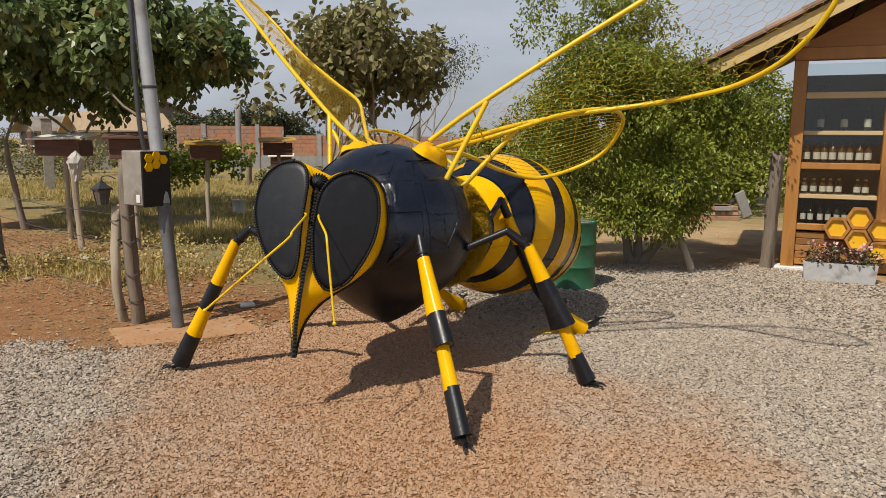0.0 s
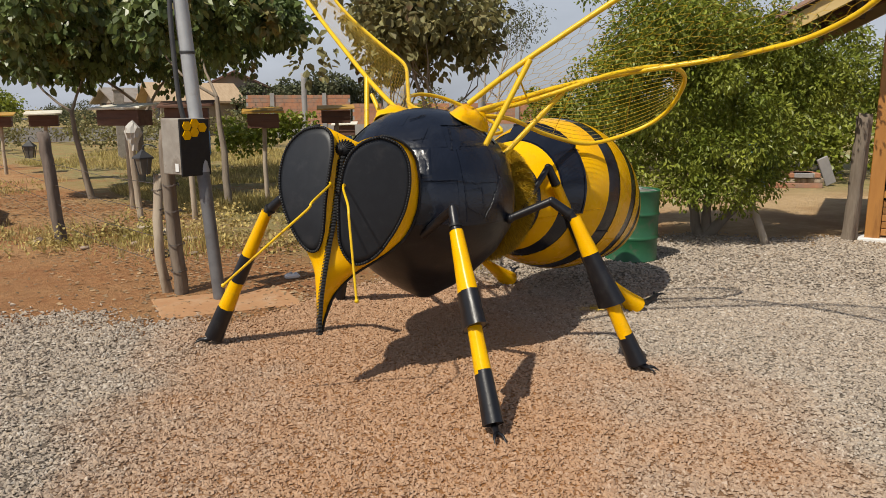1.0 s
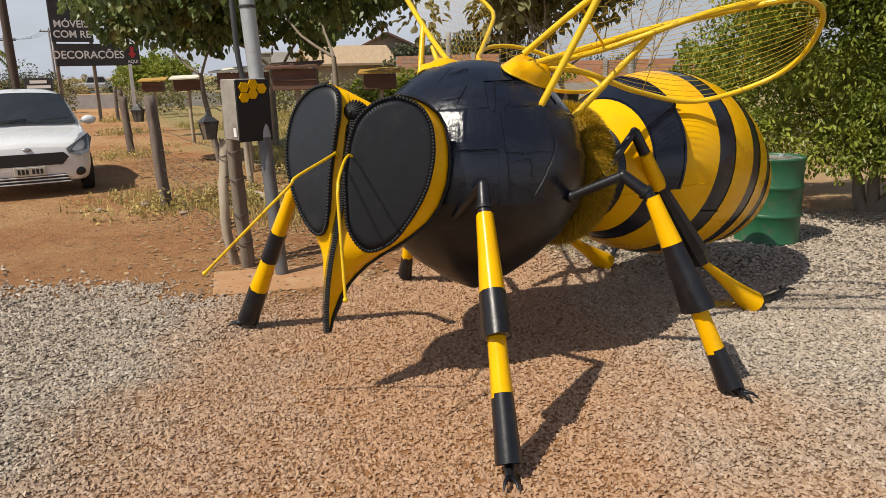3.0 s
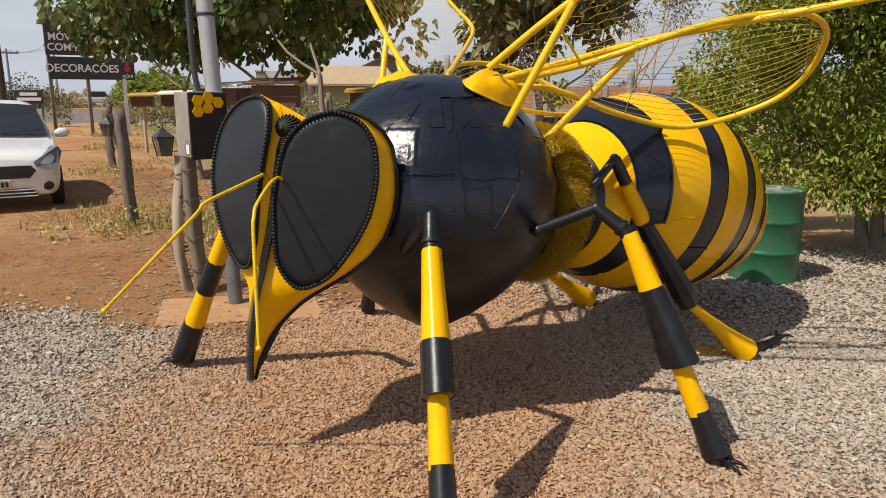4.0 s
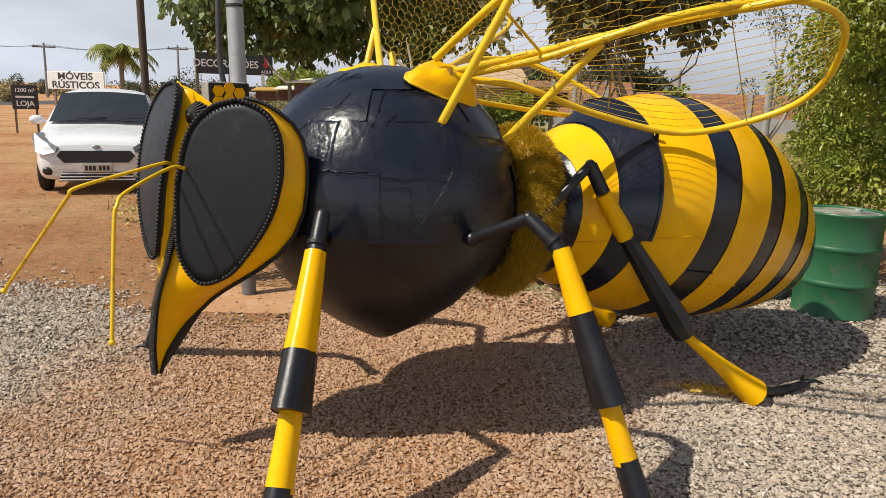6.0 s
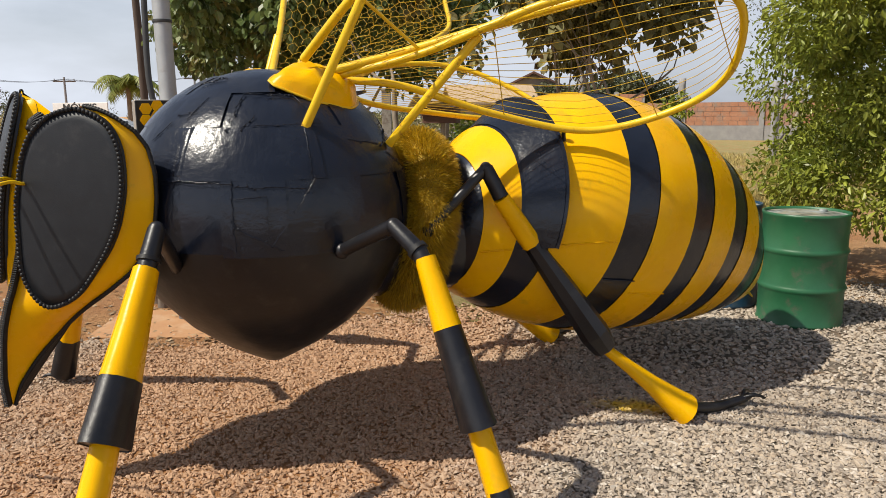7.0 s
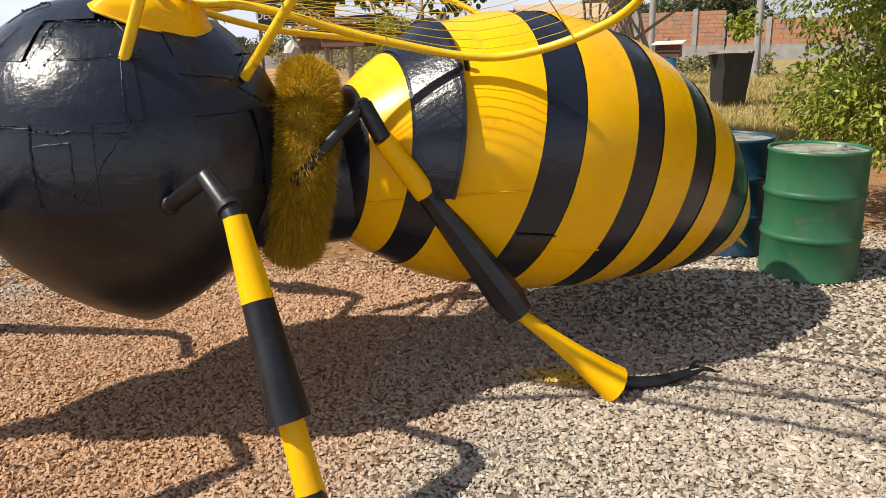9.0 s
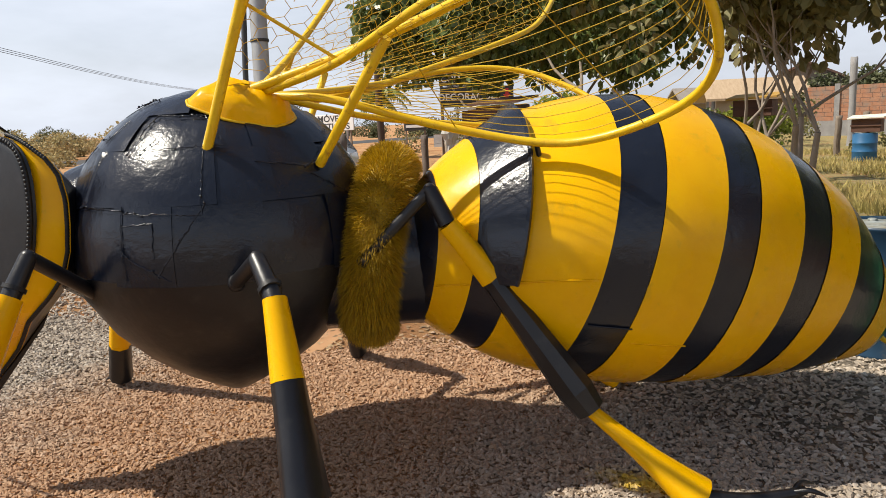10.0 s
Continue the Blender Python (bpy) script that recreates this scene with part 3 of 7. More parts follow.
tree("broad_leaved_tree", "broad-leaved tree with drooping leaves beside the fence", (-7.9, 13.6, 0), 28, [(-0.12, -0.05, 1.0)], 3, 1.7, 0.07, M_TRUNK, M_LEAF_BIG, 7500, 0.15, 0.36, droop=0.9, aspect=0.8, spread=0.7, up=0.2, low=2.05, extra=crown)
crown = [(rr.gauss(0, 1.6), rr.gauss(0, 1.4), rr.uniform(2.6, 4.6)) for _ in range(60)]
tree("broad_leaved_tree", "broad-leaved tree with large drooping dark green leaves", (-8.6, 16.8, 0), 18, [(0.12, -0.1, 1.0)], 3, 1.9, 0.10, M_TRUNK, M_LEAF_BIG, 8500, 0.18, 0.5, droop=0.9, aspect=0.8, spread=0.8, up=0.15, low=2.3, extra=crown)
# drier, many-stemmed tree behind the abdomen
tree("dry_tree", "many-stemmed tree with brown-green drying leaves", (-1.42, 12.2, 0), 31, [(-0.55, 0, 1), (0.5, 0.1, 1), (0.1, -0.4, 1.1), (-0.2, 0.4, 1.2), (0.7, -0.2, 1.0)], 3, 1.45, 0.055, M_PALEBARK, M_LEAF_DRY, 9500, 0.14, 0.32, droop=0.5, aspect=0.7, spread=0.58, up=0.30, low=1.95, extra=[(rr.gauss(0.2, 0.8), rr.gauss(0.1, 0.8), rr.uniform(2.35, 3.7)) for _ in range(26)])
tree("sparse_tree", "tall thin grey-green tree with sparse foliage", (-1.4, 30.0, 0), 44, [(0.1, 0, 1), (0.3, 0.1, 1)], 3, 2.3, 0.09, M_PALEBARK, M_LEAF_FAR, 1400, 0.12, 0.45, spread=0.55, up=0.35, low=3.0)

# ---------------------------------------------------------------- the bee sculpture
CEN, RAD = Vector((-0.419, 5.226, 1.07)), 0.646
FWD, LEFT = Vector((-0.385, -0.923, 0)), Vector((0.923, -0.385, 0))
bee = Geo()
BK, YE, TU, WI, EY, FU, BD, SA = range(8)


def mirror(p):
    d = Vector(p) - CEN
    return Vector(p) - LEFT * (2 * d.dot(LEFT))


def on_ball(az, el, r=RAD):
    a, e = radians(az), radians(el)
    return CEN + Vector((math.cos(e) * math.cos(a), math.cos(e) * math.sin(a), math.sin(e))) * r


# thorax: a ball above, drawn down to a blunt keel below
prof = [(0, 1.0), (0.1, 0.995), (0.2, 0.98), (0.34, 0.94), (0.5, 0.866), (0.643, 0.766), (0.766, 0.643), (0.866, 0.5), (0.94, 0.342), (0.985, 0.174), (1.0, 0), (0.99, -0.12), (0.95, -0.28), (0.795, -0.53), (0.58, -0.75), (0.365, -0.91), (0.165, -1.025), (0.07, -1.075), (0.0, -1.085)]
V, F, n = [], [], 48
for r, z in prof:
    for k in range(n):
        a = 2 * math.pi * k / n
        w = 1 + 0.006 * math.sin(5 * a + 9 * z) + 0.004 * math.sin(11 * a)
        shift = FWD * (0.02 * max(0.0, -z - 0.4))
        V.append(CEN + Vector((r * w * math.cos(a), r * w * math.sin(a), z)) * RAD + shift)
low_f = []
for i in range(len(prof) - 1):
    ring = [((i + 1) * n + k, (i + 1) * n + (k + 1) % n, i * n + (k + 1) % n, i * n + k) for k in range(n)]
    if prof[i][1] < -0.1:
        low_f += ring
    else:
        F += ring
bee.add(V, F, BK)
bee.add(V, low_f, SA)
# sheet-metal plates, each a little proud of the next
rp = random.Random(4)
rows = [(-8, 18), (18, 38), (38, 55), (55, 70)]
for j, (e0, e1) in enumerate(rows):
    step = (24, 27, 34, 50)[j]
    a = -180 + 7 * j
    while a < 180 - 4:
        w = step * rp.uniform(0.75, 1.3)
        off, tilt = rp.uniform(0.003, 0.0046), rp.uniform(-0.007, 0.007)
        if rp.random() < 0.22:
            a += w
            continue
        V, F, k1, k2 = [], [], 7, 6
        for p in range(k1 + 1):
            for q in range(k2 + 1):
                edge = 0.0012 if p in (0, k1) or q in (0, k2) else 0.0
                pt = on_ball(a + w * p / k1, e0 + (e1 - e0) * q / k2, RAD)
                mid_n = (on_ball(a + w / 2, (e0 + e1) / 2, 1.0) - CEN)
                sag = RAD - (pt - CEN).dot(mid_n)
                V.append(pt + (pt - CEN).normalized() * (0.0015 + off + tilt * (p / k1 - 0.5) - edge) + mid_n * (sag * 0.06))
        for p in range(k1):
            for q in range(k2):
                F.append((p * (k2 + 1) + q, (p + 1) * (k2 + 1) + q, (p + 1) * (k2 + 1) + q + 1, p * (k2 + 1) + q + 1))
        bee.add(V, F, BK)
        a += w
# one crumpled plate stands a little off the curve and catches the sun
V, F, k1, k2 = [], [], 12, 12
mid_n = on_ball(-86.5, 28.5, 1.0) - CEN
for p in range(k1 + 1):
    for q in range(k2 + 1):
        u, v = p / k1 - 0.5, q / k2 - 0.5
        pt = on_ball(-86.5 + 20 * u, 28.5 + 21 * v)
        sag = RAD - (pt - CEN).dot(mid_n)
        if p in (0, k1) or q in (0, k2):
            V.append(on_ball(-86.5 + 20 * u, 28.5 + 21 * v, RAD - 0.004))
            continue
        V.append(pt + mid_n * (sag * 0.55 + 0.003 + 0.012 * u + 0.003 * v) + mid_n * (0.0014 * math.sin(23 * u + 9 * v) + 0.0010 * math.sin(31 * v - 12 * u)))
for p in range(k1):
    for q in range(k2):
        F.append((p * (k2 + 1) + q, (p + 1) * (k2 + 1) + q, (p + 1) * (k2 + 1) + q + 1, p * (k2 + 1) + q + 1))
bee.add(V, F, BK)
# weld seams, dotted with little beads
SEAMS = [(-80, 18, -59, 17), (-59, 18, -58, -6), (-59, 16, -31, 15), (-30, 37, -31, 15), (-58, 12, -47, 13), (-47, 13, -47, 2), (-59, 5, -57, 2), (-57, 2, -42, -6), (-84, 41, -79, 52), (-57, 37, -51, 42), (-90, 43, -80, 44), (-99, 32, -92, 40), (-52, 38, -21, 39), (-58, 54, -30, 53), (-58, 54, -63, 36), (-30, 53, -21, 39), (-11, 32, 11, 29), (11, 26, 28, 17), (11, 29, 40, 44), (-30, 18, -46, -4), (-100, 60, -80, 66), (-110, 12, -80, 18)]
for a0, e0, a1, e1 in SEAMS:
    m = max(6, int(math.hypot(a1 - a0, e1 - e0) / 1.3))
    pts = [on_ball(a0 + (a1 - a0) * i / m + rp.uniform(-0.3, 0.3), e0 + (e1 - e0) * i / m + rp.uniform(-0.3, 0.3), RAD + 0.009) for i in range(m + 1)]
    bee.tube(pts, [rp.uniform(0.0009, 0.0026) for _ in pts], 5, BK)
    for p in pts[::2]:
        if rp.random() < 0.6:
            bee.ball(p + Vector((rp.uniform(-0.004, 0.004), 0, rp.uniform(-0.006, 0.006))), rp.uniform(0.0025, 0.0055), BK, 6, 4)

# abdomen: a swept body whose bands lean backwards
AX0, AX1, ARCH = Vector((0.147, 5.905, 0.915)), Vector((1.170, 7.838, 0.445)), 0.242
KNOTS = [0.234, 0.442, 0.594, 0.664, 0.652, 0.589, 0.508, 0.352, 0.180]
US = np.linspace(0, 1, 161)
AXC = np.array(AX0)[None, :] + US[:, None] * np.array(AX1 - AX0)[None, :]
AXC[:, 2] += 4 * US * (1 - US) * ARCH
AXR = np.interp(US, np.linspace(0, 1, 9), KNOTS)
AXR = np.convolve(np.pad(AXR, 8, mode="reflect", reflect_type="odd"), np.ones(17) / 17, "valid")
FLAT = (AX1 - AX0).copy()
FLAT.z = 0
FLAT.normalize()
SIDE = FLAT.cross(Vector((0, 0, 1)))


def band_ring(u, count=56, lift=0.0):
    """Points round the body where a leaning plane cuts it."""
    c = np.array([np.interp(u, US, AXC[:, k]) for k in range(3)])
    if u < 0:
        c = AXC[0] + (AXC[1] - AXC[0]) * (u * 160)
    slope = radians(np.interp(u, [-0.08, 0, 0.2, 0.6, 0.85, 1.05], [-4, -8, -15, -16, -24, -30]))
    nrm = FLAT * math.cos(slope) + Vector((0, 0, 1)) * math.sin(slope)
    up = nrm.cross(SIDE) * -1
    ang = np.arange(count) * 2 * np.pi / count
    way = np.cos(ang)[:, None] * np.array(SIDE)[None] + np.sin(ang)[:, None] * np.array(up)[None]
    lo, hi = np.zeros(count), np.full(count, 1.2)
    for _ in range(22):
        mid = (lo + hi) / 2
        p = c[None] + way * mid[:, None]
        inside = (np.linalg.norm(p[:, None, :] - AXC[None], axis=2) - AXR[None]).min(1) < 0
        lo, hi = np.where(inside, mid, lo), np.where(inside, hi, mid)
    return [Vector(c + way[k] * (lo[k] + lift)) for k in range(count)]


BANDS = [(-0.085, -0.016, BK), (-0.016, 0.045, YE), (0.045, 0.111, BK), (0.111, 0.263, YE), (0.263, 0.345, BK), (0.345, 0.464, YE), (0.464, 0.535, BK), (0.535, 0.637, YE), (0.637, 0.708, BK), (0.708, 0.792, YE), (0.792, 0.905, BK), (0.905, 0.985, YE), (0.985, 1.06, BK)]
for i, (u0, u1, mt) in enumerate(BANDS):
    steps = max(2, int((u1 - u0) / 0.022))
    lift = 0.004 * (i % 2)
    V, F = [], []
    for k in range(steps + 1):
        V += band_ring(u0 + (u1 - u0) * k / steps, lift=lift)
    for k in range(steps):
        F += [(k * 56 + j, k * 56 + (j + 1) % 56, (k + 1) * 56 + (j + 1) % 56, (k + 1) * 56 + j) for j in range(56)]
    bee.add(V, F, mt)
    if i in (0, len(BANDS) - 1):
        ring = V[:56] if i == 0 else V[-56:]
        bee.add(ring + [sum(ring, Vector()) / 56], [(j, (j + 1) % 56, 56) for j in range(56)], mt)
# the loose plate lying over the second black band
V, F = [], []
for k, u in enumerate((0.050, 0.074, 0.098, 0.115)):
    ring = band_ring(u, lift=(0.006, 0.019, 0.034, 0.045)[k])
    V += [ring[j % 56] for j in range(-1, 17)]
for k in range(3):
    F += [(k * 18 + j, k * 18 + j + 1, (k + 1) * 18 + j + 1, (k + 1) * 18 + j) for j in range(17)]
bee.add(V, F, BK)
rim = V[54:72]
ring = band_ring(0.1165, lift=0.001)
bee.add(rim + [ring[j % 56] for j in range(-1, 17)], [(j, j + 1, 19 + j, 18 + j) for j in range(17)], BK)
bee.tube(rim, 0.011, 5, BK, smooth=False)
# riveted seam along the side of the belly
for u0, u1, row in ((0.118, 0.257, 55), (-0.012, 0.043, 55), (0.36, 0.47, 51), (0.27, 0.35, 52)):
    pts = [band_ring(u0 + (u1 - u0) * k / 8, lift=0.005)[row % 56] for k in range(9)]
    bee.tube(pts, 0.004, 4, YE if u0 in (0.118, -0.012, 0.36) else BK)
# sting
tail = band_ring(1.05)
tip = sum(tail, Vector()) / 56
bee.tube([tip + Vector((-0.02, -0.04, 0.03)), tip + Vector((0.06, 0.13, -0.10)), tip + Vector((0.11, 0.26, -0.20))], [0.03, 0.018, 0.006], 7, TU)

# bristle collar between thorax and abdomen
WAIST = Vector((-0.010, 5.756, 1.01))
wdir = (AX0 - CEN).normalized()
wx = wdir.cross(Vector((0, 0, 1))).normalized()
wz = wx.cross(wdir)
V, F = [], []
for i in range(7):
    a = math.pi * i / 6
    for k in range(32):
        b = 2 * math.pi * k / 32
        V.append(WAIST + wdir * (-0.10 * math.cos(a)) + (wx * math.cos(b) + wz * math.sin(b)) * (0.345 + 0.082 * math.sin(a)))
for i in range(6):
    F += [(i * 32 + k, i * 32 + (k + 1) % 32, (i + 1) * 32 + (k + 1) % 32, (i + 1) * 32 + k) for k in range(32)]
bee.add(V, F, FU)
rf = random.Random(9)
for _ in range(26000):
    a, b = rf.uniform(0.0, math.pi), rf.uniform(0, 2 * math.pi)
    rad = wx * math.cos(b) + wz * math.sin(b)
    root = WAIST + wdir * (-0.10 * math.cos(a)) + rad * (0.345 + 0.082 * math.sin(a))
    way = (rad * (0.35 + math.sin(a)) + wdir * (-0.8 * math.cos(a)) + Vector((rf.gauss(0, 0.17), rf.gauss(0, 0.17), rf.gauss(0, 0.17) - 0.08))).normalized()
    side = way.cross(Vector((rf.gauss(0, 1), rf.gauss(0, 1), rf.gauss(0, 1)))).normalized() * 0.0015
    ln = rf.uniform(0.025, 0.052)
    mid = root + way * ln * 0.6 + Vector((0, 0, -0.004))
    bee.add([root - side, root + side, mid + side * 0.8, mid - side * 0.8, root + way * ln + Vector((0, 0, -0.014))], [(0, 1, 2, 3), (3, 2, 4)], FU, False)
# waist tube inside the collar
bee.tube([CEN + wdir * 0.45, AX0 + wdir * 0.05], [0.36, 0.26], 20, BK)
# head: two cheek plates folded along a stitched ridge, each carrying an oval eye, drawn out to a beak
HF, HL = Vector((-0.17, -0.985, 0)).normalized(), Vector((0.985, -0.17, 0)).normalized()
HO = Vector((-0.785, 4.405, 0))
# height, inner edge, rim, inner forward, rim forward
CHEEK = {1: [(1.553, 0.195, 0.215, -0.062, -0.066), (1.540, 0.125, 0.275, -0.045, -0.095), (1.51, 0.065, 0.322, -0.02, -0.13), (1.46, 0.005, 0.358, 0.005, -0.18), (1.40, -0.012, 0.378, 0.03, -0.215), (1.30, -0.015, 0.391, 0.054, -0.23), (1.20, -0.021, 0.395, 0.074, -0.225), (1.10, -0.032, 0.384, 0.088, -0.215), (1.0, -0.046, 0.356, 0.102, -0.188), (0.92, -0.060, 0.318, 0.117, -0.135), (0.85, -0.066, 0.246, 0.137, -0.080), (0.80, -0.070, 0.172, 0.155, -0.046), (0.75, -0.075, 0.088, 0.168, -0.032), (0.70, -0.079, 0.018, 0.179, -0.015), (0.65, -0.086, -0.033, 0.184, 0.005), (0.60, -0.093, -0.070, 0.187, 0.038), (0.55, -0.097, -0.091, 0.190, 0.078), (0.50, -0.101, -0.096, 0.193, 0.116), (0.45, -0.106, -0.102, 0.190, 0.15), (0.38, -0.114, -0.110, 0.182, 0.172)],
         -1: [(1.615, -0.14, -0.157, 0.0, -0.01), (1.600, -0.085, -0.240, 0.0, -0.03), (1.565, -0.045, -0.318, 0.0, -0.06), (1.51, -0.03, -0.376, 0.005, -0.08), (1.46, -0.012, -0.405, 0.01, -0.10), (1.40, -0.012, -0.423, 0.03, -0.11), (1.30, -0.015, -0.431, 0.054, -0.11), (1.20, -0.021, -0.422, 0.074, -0.11), (1.10, -0.032, -0.394, 0.088, -0.10), (1.0, -0.046, -0.342, 0.102, -0.07), (0.92, -0.060, -0.278, 0.117, -0.04), (0.86, -0.066, -0.228, 0.135, 0.02), (0.73, -0.077, -0.182, 0.172, 0.07), (0.64, -0.087, -0.165, 0.185, 0.10), (0.55, -0.097, -0.152, 0.19, 0.13), (0.47, -0.104, -0.140, 0.191, 0.15), (0.38, -0.114, -0.125, 0.182, 0.172)]}
EYES = {1: [(0.205, 1.543), (0.262, 1.529), (0.312, 1.495), (0.346, 1.44), (0.365, 1.37), (0.369, 1.26), (0.356, 1.17), (0.339, 1.10), (0.306, 1.02), (0.262, 0.94), (0.19, 0.84), (0.10, 0.795), (0.045, 0.835), (0.008, 0.93), (0.002, 1.05), (0.001, 1.17), (0.012, 1.27), (0.027, 1.36), (0.06, 1.45), (0.125, 1.517)],
        -1: [(-0.15, 1.606), (-0.25, 1.588), (-0.332, 1.534), (-0.385, 1.461), (-0.410, 1.37), (-0.416, 1.29), (-0.405, 1.21), (-0.380, 1.13), (-0.348, 1.06), (-0.305, 0.99), (-0.25, 0.922), (-0.185, 0.878), (-0.125, 0.89), (-0.092, 0.96), (-0.078, 1.06), (-0.072, 1.16), (-0.062, 1.25), (-0.048, 1.36), (-0.038, 1.46), (-0.052, 1.55), (-0.092, 1.593)]}


def far_sheet(l, z):
    """How far forward the far eye's bent sheet lies."""
    u, v = l + 0.25, z - 1.22
    return 0.096 + 0.268 * u - 0.164 * v - 0.106 * u * u - 0.227 * v * v


def head_at(z, s, side, proud=0.0):
    """s runs from the inner edge (0) to the rim (1) over a swollen cheek."""
    rows_ = CHEEK[side][::-1]
    zs = [h[0] for h in rows_]
    li, lo, fi, fo = (float(np.interp(z, zs, [h[k] for h in rows_])) for k in (1, 2, 3, 4))
    q = math.sin(math.pi / 2 * s)
    bow = 0.6 * q + 0.4 * q ** 14 if side > 0 else 1 - math.cos(math.pi / 2 * s)
    ahead = fi + (fo - fi) * bow
    if side < 0 and z > 0.72:
        # this cheek steps forward from the ridge before its eye begins
        l = li + (lo - li) * q
        near = min(1.0, max(0.0, (l - li) / (-0.07 - li))) if li > -0.07 else 1.0
        sheet = fi + (far_sheet(l, z) - 0.012 - fi) * near - 0.10 * min(1.0, max(0.0, (1.615 - z) / 0.13)) * max(0.0, (q - 0.9) / 0.1) ** 2
        f = min(1.0, (z - 0.72) / 0.16)
        ahead += (sheet - ahead) * f * f * (3 - 2 * f)
    return HO + HF * (ahead + proud) + HL * (li + (lo - li) * q + side * proud * 0.7 * s) + Vector((0, 0, z))


def eye_at(l, z, side, proud):
    """The eye plates, each a sheet bent about a plane of its own."""
    if side < 0:
        return HO + HF * (far_sheet(l, z) + 0.006 + proud) + HL * (l - 0.3 * proud) + Vector((0, 0, z))
    u, v = l - 0.17, z - 1.17
    return HO + HF * (0.014 - 0.635 * u - 0.049 * v + 0.221 * u * u + proud) + HL * (l + 0.4 * proud) + Vector((0, 0, z))


for side in (1, -1):
    top_z = CHEEK[side][0][0]
    ZS = list(np.linspace(top_z, 1.44, 12)) + list(np.linspace(1.42, 0.38, 40))
    V, F, k2 = [], [], 12
    for z in ZS:
        V += [head_at(z, q / k2, side, -0.013 * min(1.0, 4 * q / k2) if side > 0 else 0.0) for q in range(k2 + 1)]
    for p in range(len(ZS) - 1):
        for q in range(k2):
            f = (p * (k2 + 1) + q, (p + 1) * (k2 + 1) + q, (p + 1) * (k2 + 1) + q + 1, p * (k2 + 1) + q + 1)
            F.append(f if side < 0 else f[::-1])
    bee.add(V, F, YE)
    # chain along the rim
    edge = resample([head_at(z, 1.0, side) for z in ZS], 0.0125)
    bee.tube(edge, 0.008, 5, BD)
    for p in edge:
        bee.ball(p, 0.0095, BD, 5, 4)
    # eye plate
    flat_line = [Vector((l, z, 0)) for l, z in EYES[side]]
    flat_line = smooth_path(flat_line[-2:] + flat_line + flat_line[:3], 5)[10:-11]
    line = [(p.x, p.y) for p in flat_line]
    n_ = len(line)
    lc, zc = sum(p[0] for p in line) / n_, sum(p[1] for p in line) / n_
    V, F, rings = [], [], 9
    for r in range(rings):
        f = r / (rings - 1)
        for l, z in line:
            lz, zz = lc + (l - lc) * f, zc + (z - zc) * f
            V.append(eye_at(lz, zz, side, 0.010 * (1 - f * f)))
    V += [p - HF * 0.022 - HL * (side * 0.004) for p in V[-n_:]]
    rings += 1
    for r in range(rings - 1):
        for k in range(n_):
            f = (r * n_ + k, r * n_ + (k + 1) % n_, (r + 1) * n_ + (k + 1) % n_, (r + 1) * n_ + k)
            F.append(f if side < 0 else f[::-1])
    bee.add(V, F, EY)
    outer = resample([eye_at(l, z, side, -0.002) for l, z in line + line[:1]], 0.0165)
    bee.tube(outer + outer[:1], 0.0085, 5, BD)
    for p in outer:
        bee.ball(p + HF * 0.005, 0.0095, BD, 5, 4)
# yellow sheet closing the valley behind the knob
V, F = [], []
for k in range(7):
    f = k / 6
    a = head_at(1.585 - 0.125 * f, 0.0, -1, -0.012)
    b = head_at(1.515 - 0.055 * f, 0.0, 1, -0.012)
    for q in range(7):
        g = q / 6
        V.append(a.lerp(b, g) + HF * (0.012 * (1 - f)))
for k in range(6):
    F += [(k * 7 + q, k * 7 + q + 1, (k + 1) * 7 + q + 1, (k + 1) * 7 + q) for q in range(6)]
bee.add(V, F, YE)
# back of the head, dished towards the neck
ZR, ZL = np.linspace(0.38, 1.553, 40), np.linspace(1.615, 0.38, 40)
back = [head_at(z, 1.0, 1, -0.013) for z in ZR] + [head_at(z, 0.0, 1) for z in (1.54, 1.51, 1.47)] + [head_at(z, 0.0, -1) for z in (1.48, 1.53, 1.58)] + [head_at(z, 1.0, -1) for z in ZL]
hub = HO - HF * 0.30 + Vector((0.0, 0, 1.14))
m = len(back)
inner = [p.lerp(hub, 0.45) - HF * 0.05 for p in back]
shell = [(k, (k + 1) % m, m + (k + 1) % m, m + k) for k in range(m)]
crest = [k for k in range(m) if 40 <= k < 48]
bee.add(back + inner + [hub], [f for k, f in enumerate(shell) if k not in crest] + [(m + k, m + (k + 1) % m, 2 * m) for k in range(m)], SA)
# yellow sheet over the crest between the eyes
bee.add(back + inner, [shell[k] for k in crest], YE)
bee.tube([hub + HF * 0.05, CEN - (CEN - hub) * 0.55], [0.26, 0.42], 24, BK)
# stitched ridge down the face
ridge = resample([head_at(z, 0.0, 1, 0.012) for z in np.linspace(1.45, 0.38, 130)], 0.0088)
bee.tube(ridge, 0.015, 6, BD, flat=0.8)
for p in ridge:
    bee.tube([p - HL * 0.019 + HF * 0.010, p + HF * 0.018, p + HL * 0.019 + HF * 0.010], 0.0032, 4, BD)
# fluted crown knob
knob = HO + HF * -0.005 + HL * 0.0 + Vector((0, 0, 1.475))
bee.ball(knob, 0.066, BD, 20, 8, (1, 0.8, 0.75))
for k in range(22):
    a = 2 * math.pi * k / 22
    d = HL * math.cos(a) + Vector((0, 0, 1)) * math.sin(a) * 0.8
    bee.tube([knob + HF * 0.056 + d * 0.012, knob + HF * 0.046 + d * 0.042, knob + HF * 0.012 + d * 0.071], 0.0055, 4, BD)
bee.ball(knob + HF * 0.056, 0.014, BD, 10, 6)
